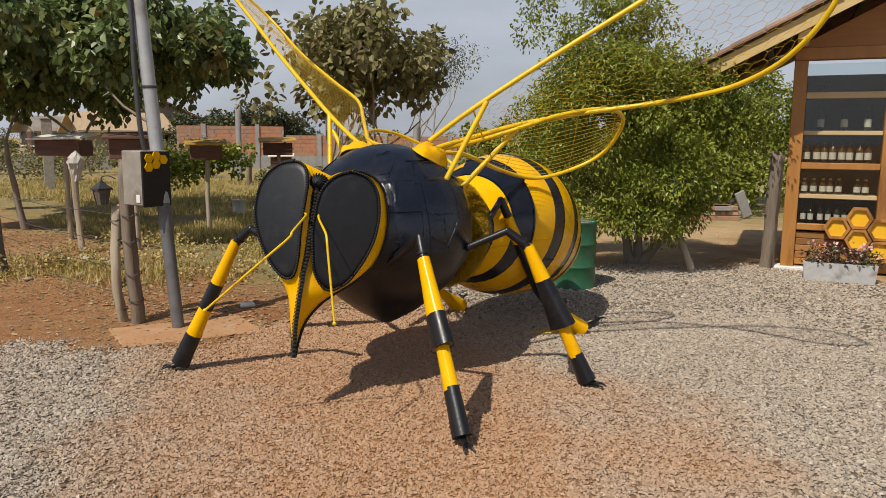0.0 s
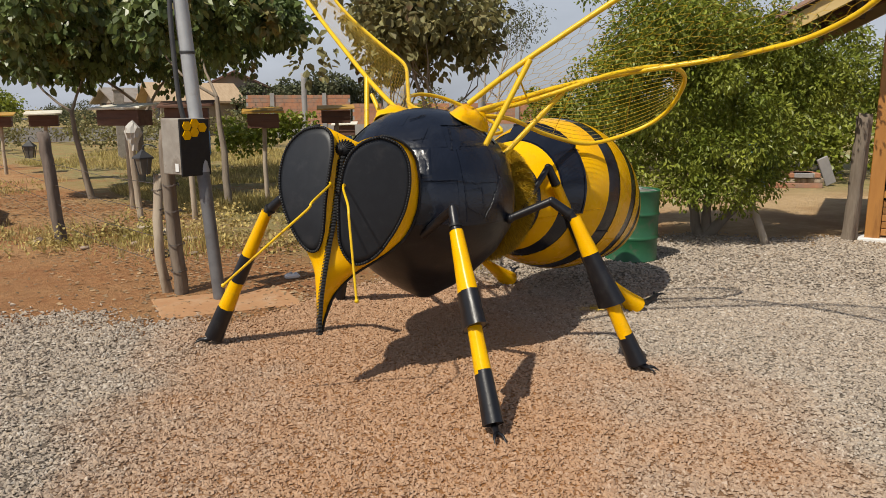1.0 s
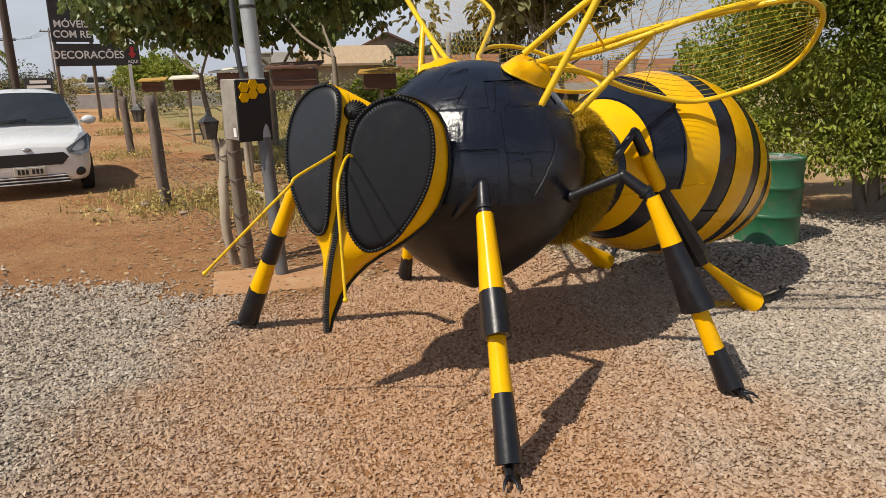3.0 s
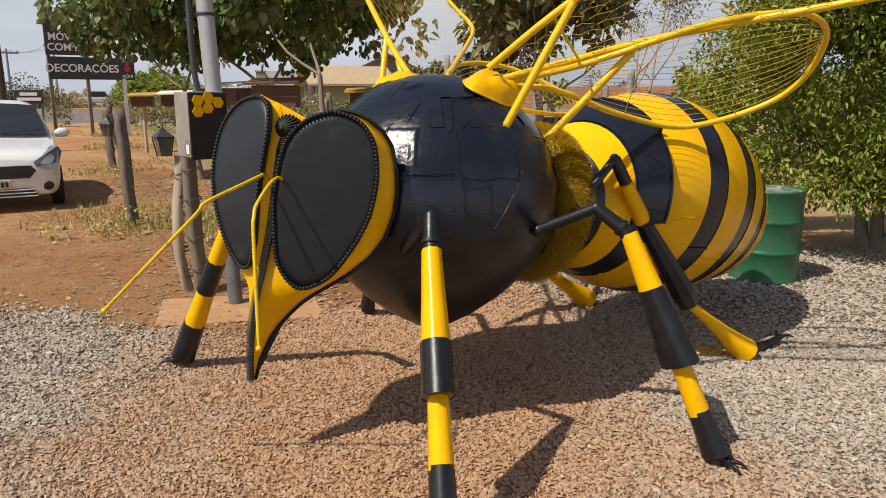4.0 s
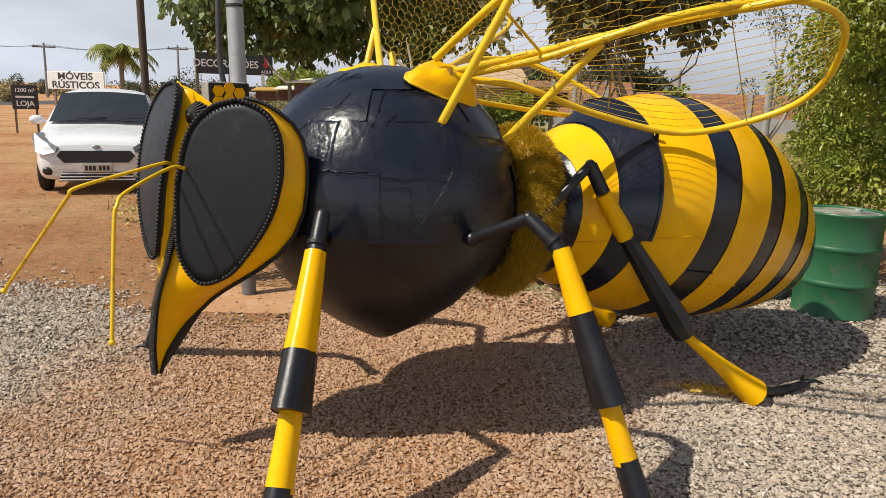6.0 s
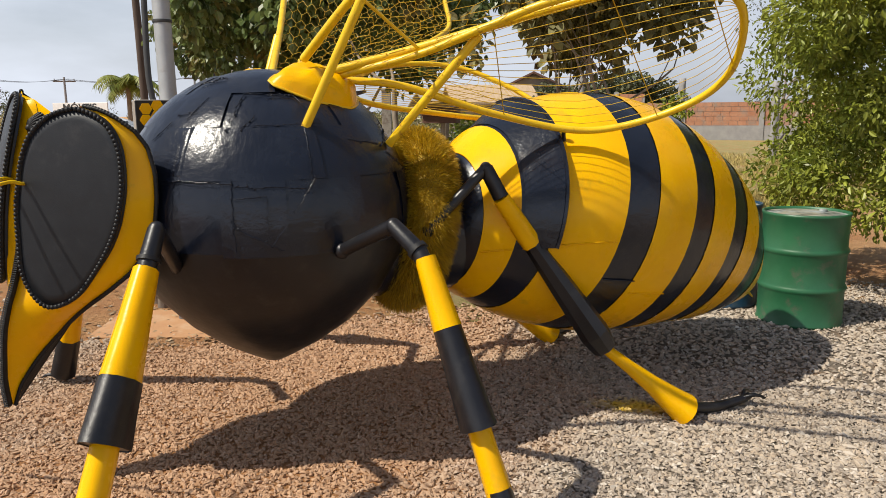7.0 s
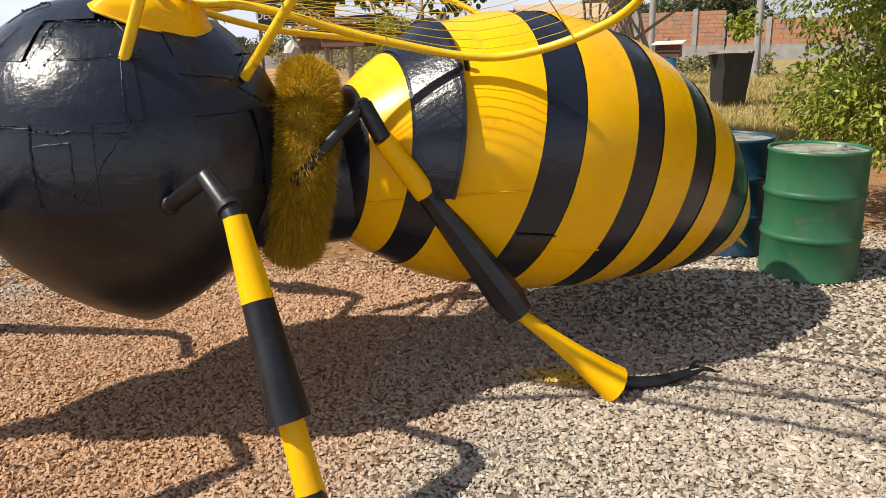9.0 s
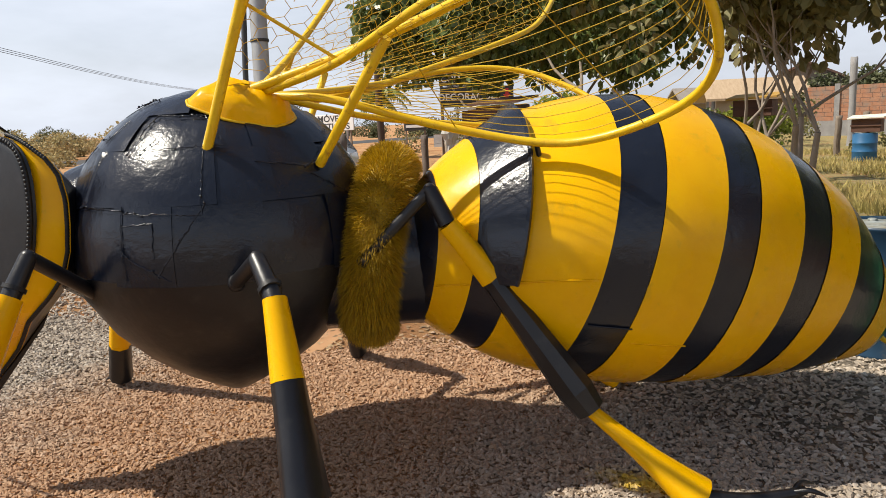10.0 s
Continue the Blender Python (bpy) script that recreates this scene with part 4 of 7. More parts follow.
# feelers
antL = [head_at(1.262, 0.0, 1, 0.0), (-0.765, 4.285, 1.27), (-0.759, 4.235, 1.28), (-0.735, 4.13, 1.262), (-0.668, 3.93, 1.215), (-0.652, 3.885, 1.18), (-0.643, 3.86, 1.11), (-0.60, 3.79, 0.71)]
antR = [head_at(1.262, 0.05, -1, 0.0), (-0.855, 4.29, 1.285), (-0.833, 4.226, 1.286), (-0.832, 4.12, 1.27), (-0.845, 3.87, 1.225), (-0.862, 3.84, 1.19), (-1.02, 3.85, 1.055), (-1.362, 3.868, 0.76)]
for ant in (antL, antR):
    bee.tube(smooth_path([Vector(p) for p in ant], 6), 0.0072, 7, TU)
    bee.ball(ant[-1], 0.0125, TU, 7, 5)


def flare(a, b, r0, r1, m, sides=8, deep=(1.0, 1.0)):
    """A folded sheet sleeve, deeper along the leg's lean than across it."""
    a, b = Vector(a), Vector(b)
    dn = (b - a).normalized()
    mid = (deep[0] + deep[1]) / 2
    bee.tube([a, a.lerp(b, 0.5), b], [r0, (r0 + r1) / 2 * 0.98, r1], sides, m, cap=False, spin=0.2, flat=[deep[0], mid, deep[1]])
    bee.tube([b - dn * 0.008, b - dn * 0.004], [r1 * 0.90, r1 * 0.97], sides, m, smooth=False, spin=0.2, flat=deep[1])
    bee.tube([a + dn * 0.006, a + dn * 0.001], [r0 * 0.90, r0 * 0.96], sides, m, smooth=False, spin=0.2, flat=deep[0])


def claw(p, way, size=1.0):
    p, way = Vector(p), Vector(way).normalized()
    sd = way.cross(Vector((0, 0, 1))).normalized()
    bee.tube(smooth_path([p - way * 0.01 + Vector((0, 0, 0.03)), p + way * 0.05 * size + Vector((0, 0, 0.012))], 3), [0.022] * 4, 7, SA)
    for s in (-1, 1):
        bee.tube(smooth_path([p + way * 0.03 * size + Vector((0, 0, 0.012)), p + way * 0.085 * size + sd * 0.022 * s + Vector((0, 0, 0.016)), p + way * 0.125 * size + sd * 0.03 * s - Vector((0, 0, 0.004))], 4), [0.013, 0.012, 0.011, 0.01, 0.009, 0.008, 0.006, 0.004, 0.002], 6, SA)


def leg(hip, knee, top, foot, cuts, toe):
    """Hip tube, knee, then flared sleeves at fractions of the way from top to foot."""
    hip, knee, top, foot = Vector(hip), Vector(knee), Vector(top), Vector(foot)
    bee.tube([hip, knee], 0.027, 10, SA)
    bee.ball(hip, 0.034, SA, 8, 6)
    bee.ball(knee, 0.029, SA, 10, 6)
    bee.tube([knee, knee.lerp(top, 0.8), top + (foot - top) * 0.05], [0.030, 0.034, 0.030], 10, SA)
    bee.tube([knee.lerp(top, 0.72), knee.lerp(top, 0.82)], 0.041, 10, BD)
    for f0, f1, r0, r1, mt, deep in cuts:
        flare(top.lerp(foot, f0), top.lerp(foot, f1), r0, r1, mt, 8, deep)
    claw(foot, toe)


STD = [(0.0, 0.34, 0.041, 0.059, YE, (1.15, 1.5)), (0.325, 0.505, 0.061, 0.065, SA, (1.5, 1.85)), (0.49, 0.73, 0.041, 0.049, YE, (1.2, 1.2)), (0.715, 0.965, 0.048, 0.058, SA, (1.25, 1.35))]
leg((-0.378, 4.66, 0.90), (-0.14, 4.38, 1.13), (-0.112, 4.305, 1.005), (0.140, 3.72, 0.03), STD, (0.25, -0.9, 0))
FAR = [(0.0, 0.34, 0.039, 0.051, YE, (1.0, 1.0)), (0.325, 0.52, 0.053, 0.056, SA, (1.0, 1.0)), (0.51, 0.74, 0.050, 0.062, YE, (1.0, 1.0)), (0.725, 0.965, 0.063, 0.070, SA, (1.0, 1.0))]
MID = [(0.0, 0.245, 0.039, 0.052, YE, (1.1, 1.25)), (0.23, 0.58, 0.050, 0.065, SA, (1.25, 1.75)), (0.56, 0.795, 0.041, 0.047, YE, (1.2, 1.2)), (0.78, 0.975, 0.046, 0.056, SA, (1.25, 1.35))]
leg((0.19, 4.98, 0.985), (0.462, 4.944, 1.11), (0.612, 4.925, 1.005), (1.055, 4.80, 0.03), MID, (0.85, -0.5, 0))
leg((-1.08, 4.97, 0.92), (-1.385, 5.0, 1.10), (-1.50, 5.03, 1.005), (-1.985, 5.09, 0.03), FAR, (-0.95, -0.25, 0))
leg((-0.80, 5.70, 0.95), (-1.02, 5.98, 1.08), (-1.06, 6.05, 0.98), (-1.36, 6.44, 0.03), MID, (-0.6, 0.6, 0))


def hind_leg(hip, knee, ys, ye, be, d, hook):
    hip, knee, ys, ye, be, d, hook = (Vector(p) for p in (hip, knee, ys, ye, be, d, hook))
    bee.tube([hip, knee], 0.024, 10, SA)
    bee.ball(hip, 0.03, SA, 8, 6)
    bee.ball(knee, 0.028, SA, 10, 6)
    bee.tube([knee, ys], [0.033, 0.036], 9, SA)
    flare(ys, ye, 0.037, 0.048, YE, 7, (1.1, 1.15))
    bee.tube([ye, ye.lerp(be, 0.5), ye.lerp(be, 0.85), be], [0.044, 0.062, 0.075, 0.060], 8, SA, smooth=False)
    bee.tube([be, be.lerp(d, 0.3), be.lerp(d, 0.6), be.lerp(d, 0.85), d], [0.036, 0.046, 0.066, 0.094, 0.116], 14, YE, smooth=True, flat=0.7)
    way = hook - d
    sd = way.cross(Vector((0, 0, 1))).normalized()
    path = smooth_path([d + Vector((0, 0, 0.005)), d + way * 0.45 + Vector((0, 0, -0.015)), d + way * 0.85 + Vector((0, 0, 0.0)), hook + Vector((0, 0, 0.015))], 5)
    bee.tube(path, [0.032 - 0.016 * i / len(path) for i in range(len(path))], 8, SA)
    for s in (-1, 1):
        bee.tube(smooth_path([hook - way * 0.12 + Vector((0, 0, 0.008)), hook + sd * 0.035 * s + Vector((0, 0, 0.03)), hook + way * 0.14 + sd * 0.05 * s + Vector((0, 0, 0.012))], 4), [0.013, 0.012, 0.012, 0.011, 0.01, 0.009, 0.008, 0.006, 0.003], 6, SA)


HIND = [(0.285, 5.47, 1.005), (0.464, 5.676, 1.273), (0.527, 5.705, 1.14), (0.618, 5.845, 0.917), (0.905, 6.085, 0.385), (1.245, 6.31, 0.06), (1.498, 6.648, 0.05)]
hind_leg(*HIND)
shift = Vector((0.15, 7.2, 0)) - mirror(HIND[5])
shift.z = 0
hind_leg(*[mirror(p) + shift * w for p, w in zip(HIND, (0, 0, 0.1, 0.25, 0.6, 1, 1))])

# wings: tube frames, wire-filled hind pair and netted fore pair
CAP = on_ball(-2, 60, RAD + 0.03)


def cap(c):
    """A hammered half-shell over the wing roots."""
    nrm = (c - CEN).normalized()
    t1 = (FWD - nrm * FWD.dot(nrm)).normalized()
    t2 = nrm.cross(t1)
    V, F = [], []
    for i in range(8):
        a = math.pi / 2 * i / 7
        for k in range(24):
            b = 2 * math.pi * k / 24
            wob = 1 + 0.05 * math.sin(3 * b + 1) + 0.03 * math.sin(7 * b)
            dent = 1 + 0.16 * math.sin(4 * b + 5 * a) * math.sin(2 * a) + 0.06 * math.sin(9 * b + 2)
            brim = 1.10 if i == 0 else 1.0
            peak = 1 + 0.15 * max(0.0, math.cos(b)) ** 6 * math.cos(a) ** 2
            V.append(c - nrm * 0.045 + t1 * (0.175 * wob * peak * brim * math.cos(b) * math.cos(a)) + t2 * (0.125 * wob * brim * math.sin(b) * math.cos(a)) + nrm * (0.098 * dent * math.sin(a) ** 0.7))
    for i in range(7):
        F += [(i * 24 + k, i * 24 + (k + 1) % 24, (i + 1) * 24 + (k + 1) % 24, (i + 1) * 24 + k) for k in range(24)]
    bee.add(V, F, YE)
    bee.tube(V[:24] + V[:2], 0.006, 5, TU)


cap(CAP)
cap(mirror(CAP))


def wire(a, b, r=0.0014):
    bee.tube([a, b], r, 3, WI, cap=False)


def wing_pair(flip):
    def M(p):
        return mirror(p) if flip else Vector(p)
    lead = smooth_path([Vector(p) for p in ((-0.52, 5.33, 1.68), (-0.63, 5.49, 1.70), (-0.76, 5.66, 1.79), (-0.95, 5.91, 1.95), (-1.19, 6.22, 2.18), (-1.49, 6.6, 2.48), (-1.84, 7.05, 2.85), (-2.26, 7.57, 3.29), (-2.6, 8.3, 3.62), (-2.75, 9.3, 3.70)) if flip] or [M(p) for p in ((-0.10, 5.13, 1.74), (0.21, 5.09, 1.97), (0.68, 5.04, 2.28), (1.16, 4.98, 2.58), (1.75, 4.85, 2.93), (2.25, 4.55, 3.10), (2.42, 4.25, 2.95))], 8)
    trail = smooth_path([Vector(p) for p in ((-0.45, 5.5, 1.68), (-0.53, 5.66, 1.66), (-0.63, 6.07, 1.70), (-0.74, 6.7, 1.85), (-0.82, 7.2, 1.98), (-0.89, 7.6, 2.10), (-0.99, 7.85, 2.20), (-1.28, 8.29, 2.40), (-1.8, 9.05, 2.8), (-2.3, 9.55, 3.3), (-2.75, 9.3, 3.70)) if flip] or [M(p) for p in ((-0.05, 5.22, 1.69), (0.24, 5.40, 1.775), (0.56, 5.53, 1.865), (0.9, 5.57, 1.935), (1.23, 5.54, 1.985), (1.55, 5.43, 2.03), (1.83, 5.24, 2.08), (2.06, 4.98, 2.15), (2.24, 4.66, 2.30), (2.38, 4.40, 2.58), (2.42, 4.25, 2.95))], 6)
    bee.tube(lead, 0.0185, 8, TU)
    bee.tube(trail, 0.0185, 8, TU)
    # netting between the two tubes
    A = [lead[int(i * (len(lead) - 1) / 40)] for i in range(41)]
    B = [trail[int(i * (len(trail) - 1) / 40)] for i in range(41)]

    def S(a, b):
        i = min(39, max(0, int(a * 40)))
        f = a * 40 - i
        return (A[i].lerp(A[i + 1], f)).lerp(B[i].lerp(B[i + 1], f), b) + Vector((0, 0, -0.02 * math.sin(math.pi * b)))
    na = 34
    for i in range(1, na):
        width = (S(i / na, 0) - S(i / na, 1)).length
        cells = max(1, int(width / 0.062))
        for j in range(cells + 1):
            b0, off = j / cells, 0.5 * (i % 2) / cells
            bb = min(1.0, b0 + off)
            p, q = S(i / na, bb), S((i + 0.55) / na, bb)
            wire(p, q)
            for sgn in (-1, 1):
                b2 = bb + sgn * 0.5 / cells
                if 0 <= b2 <= 1 and i + 1 < na:
                    wire(q, S((i + 1) / na, b2))
    # hind wing loop
    loop = [Vector(p) for p in ((-0.38, 5.50, 1.68), (-0.56, 5.92, 1.71), (-0.67, 6.27, 1.75), (-0.72, 6.58, 1.80), (-0.69, 6.84, 1.83), (-0.59, 7.05, 1.83), (-0.41, 7.20, 1.78), (-0.12, 7.30, 1.64), (0.08, 7.26, 1.50), (-0.05, 6.93, 1.47), (-0.27, 6.39, 1.52), (-0.39, 5.98, 1.57), (-0.37, 5.52, 1.66)) if flip] or [M(p) for p in ((-0.03, 5.26, 1.675), (0.30, 5.38, 1.755), (0.60, 5.42, 1.85), (0.84, 5.47, 1.93), (1.13, 5.57, 1.99), (1.36, 5.71, 1.995), (1.475, 5.90, 1.90), (1.40, 6.13, 1.68), (1.18, 6.20, 1.53), (0.80, 6.08, 1.43), (0.46, 5.77, 1.51), (0.19, 5.45, 1.63), (-0.02, 5.30, 1.66))]
    path = smooth_path(loop, 8)
    bee.tube(path, 0.0165, 8, TU)
    half = len(path) * 6 // 12
    up, dn = path[:half + 1], path[half:][::-1]

    def at(line, f):
        x = f * (len(line) - 1)
        i = min(len(line) - 2, int(x))
        return line[i].lerp(line[i + 1], x - i)
    for k in range(1, 15):
        f = k / 15
        pts = [at(up, g).lerp(at(dn, g), f) for g in np.linspace(0.2, 1.0 - 0.10 * abs(f - 0.5), 14)]
        for a, b in zip(pts, pts[1:]):
            wire(a, b, 0.0017)
    for g in (0.35, 0.62, 0.85):
        wire(at(up, g), at(dn, g), 0.0026)
    # braces down to the thorax and the stub to the abdomen
    if flip:
        bee.tube([(-0.91, 5.665, 1.50), (-0.945, 5.89, 1.945)], 0.0195, 8, TU)
        bee.tube([mirror((0.14, 5.387, 1.385)), mirror((0.551, 5.45, 1.82))], 0.0195, 8, TU)
    else:
        bee.tube([(0.021, 4.985, 1.465), (0.308, 5.06, 2.02)], 0.0195, 8, TU)
        bee.tube([(0.14, 5.387, 1.385), (0.551, 5.45, 1.825)], 0.0195, 8, TU)
        bee.tube([(0.21, 5.09, 1.97), (0.30, 5.41, 1.77)], 0.007, 6, TU)
    if not flip:
        bee.tube([(0.685, 6.04, 1.44), (0.675, 6.08, 1.34)], 0.011, 6, SA)


wing_pair(False)
wing_pair(True)
ob = solid("bee_statue", bee, [M_BLACK, M_YELLOW, M_YTUBE, M_WIRE, M_EYE, M_FUR, M_BEAD, M_BLACK2], "giant black and yellow welded sheet-metal bee standing on gravel", "statue")

# ---------------------------------------------------------------- drums
M_GREEN = surface("green_enamel", (0.018, 0.10, 0.042), (0.026, 0.125, 0.055), 6, 0.42, 0.25, 25, c3=(0.07, 0.10, 0.06), spot=0.2, spot_scale=9)
M_BLUE = surface("blue_enamel", (0.008, 0.035, 0.07), (0.014, 0.05, 0.10), 6, 0.42, 0.25, 25, c3=(0.06, 0.07, 0.08), spot=0.2, spot_scale=9)
M_LID = surface("worn_drum_lid", (0.34, 0.38, 0.38), (0.26, 0.22, 0.13), 6, 0.5, 0.3, 40, c3=(0.05, 0.06, 0.06), spot=0.5, spot_scale=7)
M_WOOD = surface("weathered_wood", (0.15, 0.115, 0.085), (0.27, 0.22, 0.17), 14, 0.9, 0.6, 50, c3=(0.10, 0.07, 0.05), spot=0.4, spot_scale=6, stretch=(1, 1, 0.12), dist=0.006)
M_OLDPOST = surface("dark_old_timber", (0.10, 0.075, 0.06), (0.19, 0.15, 0.125), 14, 0.9, 0.7, 50, c3=(0.06, 0.045, 0.035), spot=0.4, spot_scale=6, stretch=(1, 1, 0.12), dist=0.007)
M_PALEWOOD = surface("peeled_wood", (0.45, 0.38, 0.29), (0.33, 0.26, 0.19), 12, 0.85, 0.5, 40, c3=(0.16, 0.11, 0.07), spot=0.35, spot_scale=5, stretch=(1, 1, 0.15), dist=0.006)
M_HIVE = surface("hive_board", (0.10, 0.045, 0.03), (0.16, 0.08, 0.05), 10, 0.8, 0.4, 50, c3=(0.06, 0.04, 0.035), spot=0.4, spot_scale=5, stretch=(0.2, 1, 1))
M_ROOF_PALE = surface("pale_sheet", (0.70, 0.67, 0.57), (0.78, 0.73, 0.60), 6, 0.7, 0.3, 30, c3=(0.40, 0.28, 0.12), spot=0.3, spot_scale=4)
M_ROOF_OCHRE = surface("ochre_sheet", (0.50, 0.30, 0.04), (0.42, 0.22, 0.05), 6, 0.7, 0.3, 30)
M_GALV = surface("galvanised_steel", (0.34, 0.35, 0.36), (0.42, 0.43, 0.44), 8, 0.5, 0.2, 40, metal=0.15, c3=(0.27, 0.25, 0.23), spot=0.3, spot_scale=4)
M_GALVD = surface("dark_weathered_steel", (0.12, 0.12, 0.125), (0.18, 0.18, 0.185), 8, 0.5, 0.2, 40, metal=0.2, c3=(0.10, 0.08, 0.07), spot=0.4, spot_scale=4)
M_CONDUIT = surface("black_conduit", (0.03, 0.03, 0.032), (0.05, 0.05, 0.05), 9, 0.5, 0.2, 60)
M_PLATE = surface("black_plate", (0.008, 0.008, 0.009), (0.014, 0.013, 0.013), 12, 0.65, 0.3, 40)
M_GREYBOX = surface("grey_board", (0.24, 0.21, 0.18), (0.33, 0.30, 0.26), 7, 0.85, 0.4, 50, c3=(0.16, 0.12, 0.09), spot=0.4, spot_scale=4)
M_WHITE = surface("white_paint", (0.78, 0.78, 0.77), (0.70, 0.70, 0.68), 5, 0.6, 0.1, 40)
M_WIREGREY = surface("fence_wire", (0.10, 0.09, 0.085), (0.16, 0.13, 0.11), 30, 0.6, 0.0, metal=0.6)
M_GLASS = surface("dark_lamp_glass", (0.10, 0.095, 0.085), (0.14, 0.13, 0.11), 9, 0.15, 0.1, 30)


def drum(label, paint, m, lid):
    root = thing("oil_drum", label, "drum", m, "steel drums")
    R, H = 0.285, 0.80
    g = Geo()
    pr = [(R - 0.006, 0.0), (R + 0.006, 0.006), (R + 0.006, 0.02), (R, 0.03)]
    for c in (H / 3, 2 * H / 3):
        pr += [(R, c - 0.028), (R + 0.006, c - 0.016), (R + 0.014, c), (R + 0.006, c + 0.016), (R, c + 0.028)]
    pr += [(R, H - 0.03), (R + 0.007, H - 0.018), (R + 0.007, H), (R - 0.008, H), (R - 0.01, H - 0.018)]
    g.spin(pr, 44)
    part("shell", g, paint, root)
    g = Geo()
    g.spin([(R - 0.008, H - 0.018), (R - 0.05, H - 0.016), (R * 0.5, H - 0.013), (0.001, H - 0.012)], 44)
    part("lid", g, lid, root, "scuffed drum lid with flaking paint")
    g = Geo()
    g.spin([(0.028, 0), (0.028, 0.012), (0.02, 0.016), (0.001, 0.016)], 10, at=(0.17, 0.05, H - 0.014))
    part("bung", g, lid, root)
    return root


drum("dark green steel oil drum standing on gravel", M_GREEN, pose(1.54, 8.56, 0.006, 0, 0, 40), M_LID)
drum("dark blue steel oil drum beside a green one", M_BLUE, pose(0.92, 8.86, 0.006, 0, 0, 120), M_LID)

# ---------------------------------------------------------------- posts, fence, pole


def post(name, label, x, y, h, r, lean=(0, 0), mat=None, seed=0, group="fence posts", cat="post", square=False):
    rnd = random.Random(seed)
    g = Geo()
    # hewn round: grooved sides, a knot or two and a ragged top
    n_, m_ = 14, 12
    groove = [rnd.uniform(0.78, 1.12) for _ in range(n_)]
    bend = (rnd.gauss(0, 0.02), rnd.gauss(0, 0.02))
    V, F = [], []
    for i in range(m_):
        f = i / (m_ - 1)
        cx, cy = lean[0] * f + bend[0] * math.sin(3 * f) + rnd.gauss(0, 0.004), lean[1] * f + bend[1] * math.sin(4 * f)
        for k in range(n_):
            a = 2 * math.pi * k / n_
            q = r * groove[k] * rnd.uniform(0.93, 1.07) * (1.12 if i == 0 else 1.0)
            V.append((cx + q * math.cos(a), cy + q * math.sin(a), h * f - 0.03 * (i == 0) + (rnd.uniform(-0.03, 0.02) if i == m_ - 1 else 0)))
    for i in range(m_ - 1):
        F += [(i * n_ + k, i * n_ + (k + 1) % n_, (i + 1) * n_ + (k + 1) % n_, (i + 1) * n_ + k) for k in range(n_)]
    V.append((lean[0], lean[1], h - 0.01))
    F += [((m_ - 1) * n_ + k, (m_ - 1) * n_ + (k + 1) % n_, m_ * n_) for k in range(n_)]
    g.add(V, F, 0)
    return solid(name, g, mat or M_WOOD, label, cat, pose(x, y, 0), group)


post("fence_post", "split grey timber post beside a meter box", -2.90, 6.55, 1.52, 0.062, (-0.05, 0.03), M_WOOD, 1)
post("fence_post", "pale peeled timber post beside a meter box", -3.06, 6.60, 1.12, 0.042, (-0.04, 0.02), M_PALEWOOD, 2)
LINE = [(-5.66, 9.00, 1.42), (-10.6, 14.2, 1.25), (-15.2, 19.4, 1.3), (-20.0, 24.6, 1.3)]
for k, (x, y, h) in enumerate(LINE):
    post("fence_post", "weathered round fence post with wire strands", x, y, h, 0.078 - 0.004 * k, (-0.20 + 0.06 * k, 0.12 - 0.04 * k), M_OLDPOST, 10 + k)
post("fence_post", "short weathered fence post in dry grass", -5.45, 10.70, 1.34, 0.05, (-0.03, 0.0), M_PALEWOOD, 31)
g = Geo()
rb = random.Random(12)
prof_ = [(0.05, 0.0), (0.06, 0.10), (0.10, 0.18), (0.125, 0.26), (0.10, 0.33), (0.05, 0.40), (0.012, 0.44)]
V, F = [], []
for i, (r_, z_) in enumerate(prof_):
    for k in range(14):
        a_ = 2 * math.pi * k / 14
        w_ = r_ * (1 + 0.16 * math.sin(3 * a_ + 2 * i) + rb.uniform(-0.12, 0.12))
        V.append((w_ * math.cos(a_), w_ * math.sin(a_), z_ + rb.uniform(-0.015, 0.015)))
for i in range(len(prof_) - 1):
    F += [(i * 14 + k, i * 14 + (k + 1) % 14, (i + 1) * 14 + (k + 1) % 14, (i + 1) * 14 + k) for k in range(14)]
g.add(V, F, 0, False)
M_SACK = surface("crumpled_sack", (0.42, 0.40, 0.36), (0.52, 0.49, 0.45), 9, 0.8, 0.5, 40)
solid("plastic_sack", g, M_SACK, "crumpled pale sack pulled over a fence post", "sack", pose(-5.48, 10.70, 1.10))
g = Geo()
run = [(-2.95, 6.55, 1.0)] + [(x, y, 1.0) for x, y, h in LINE]
for z in (0.25, 0.5, 0.75, 1.02):
    for a, b in zip(run, run[1:]):
        mid = ((a[0] + b[0]) / 2, (a[1] + b[1]) / 2, z - 0.03)
        g.tube([(a[0], a[1], z), mid, (b[0], b[1], z)], 0.0035, 4, cap=False)
solid("wire_fence", g, M_WIREGREY, "four slack rusty wire strands between timber posts", "fence")

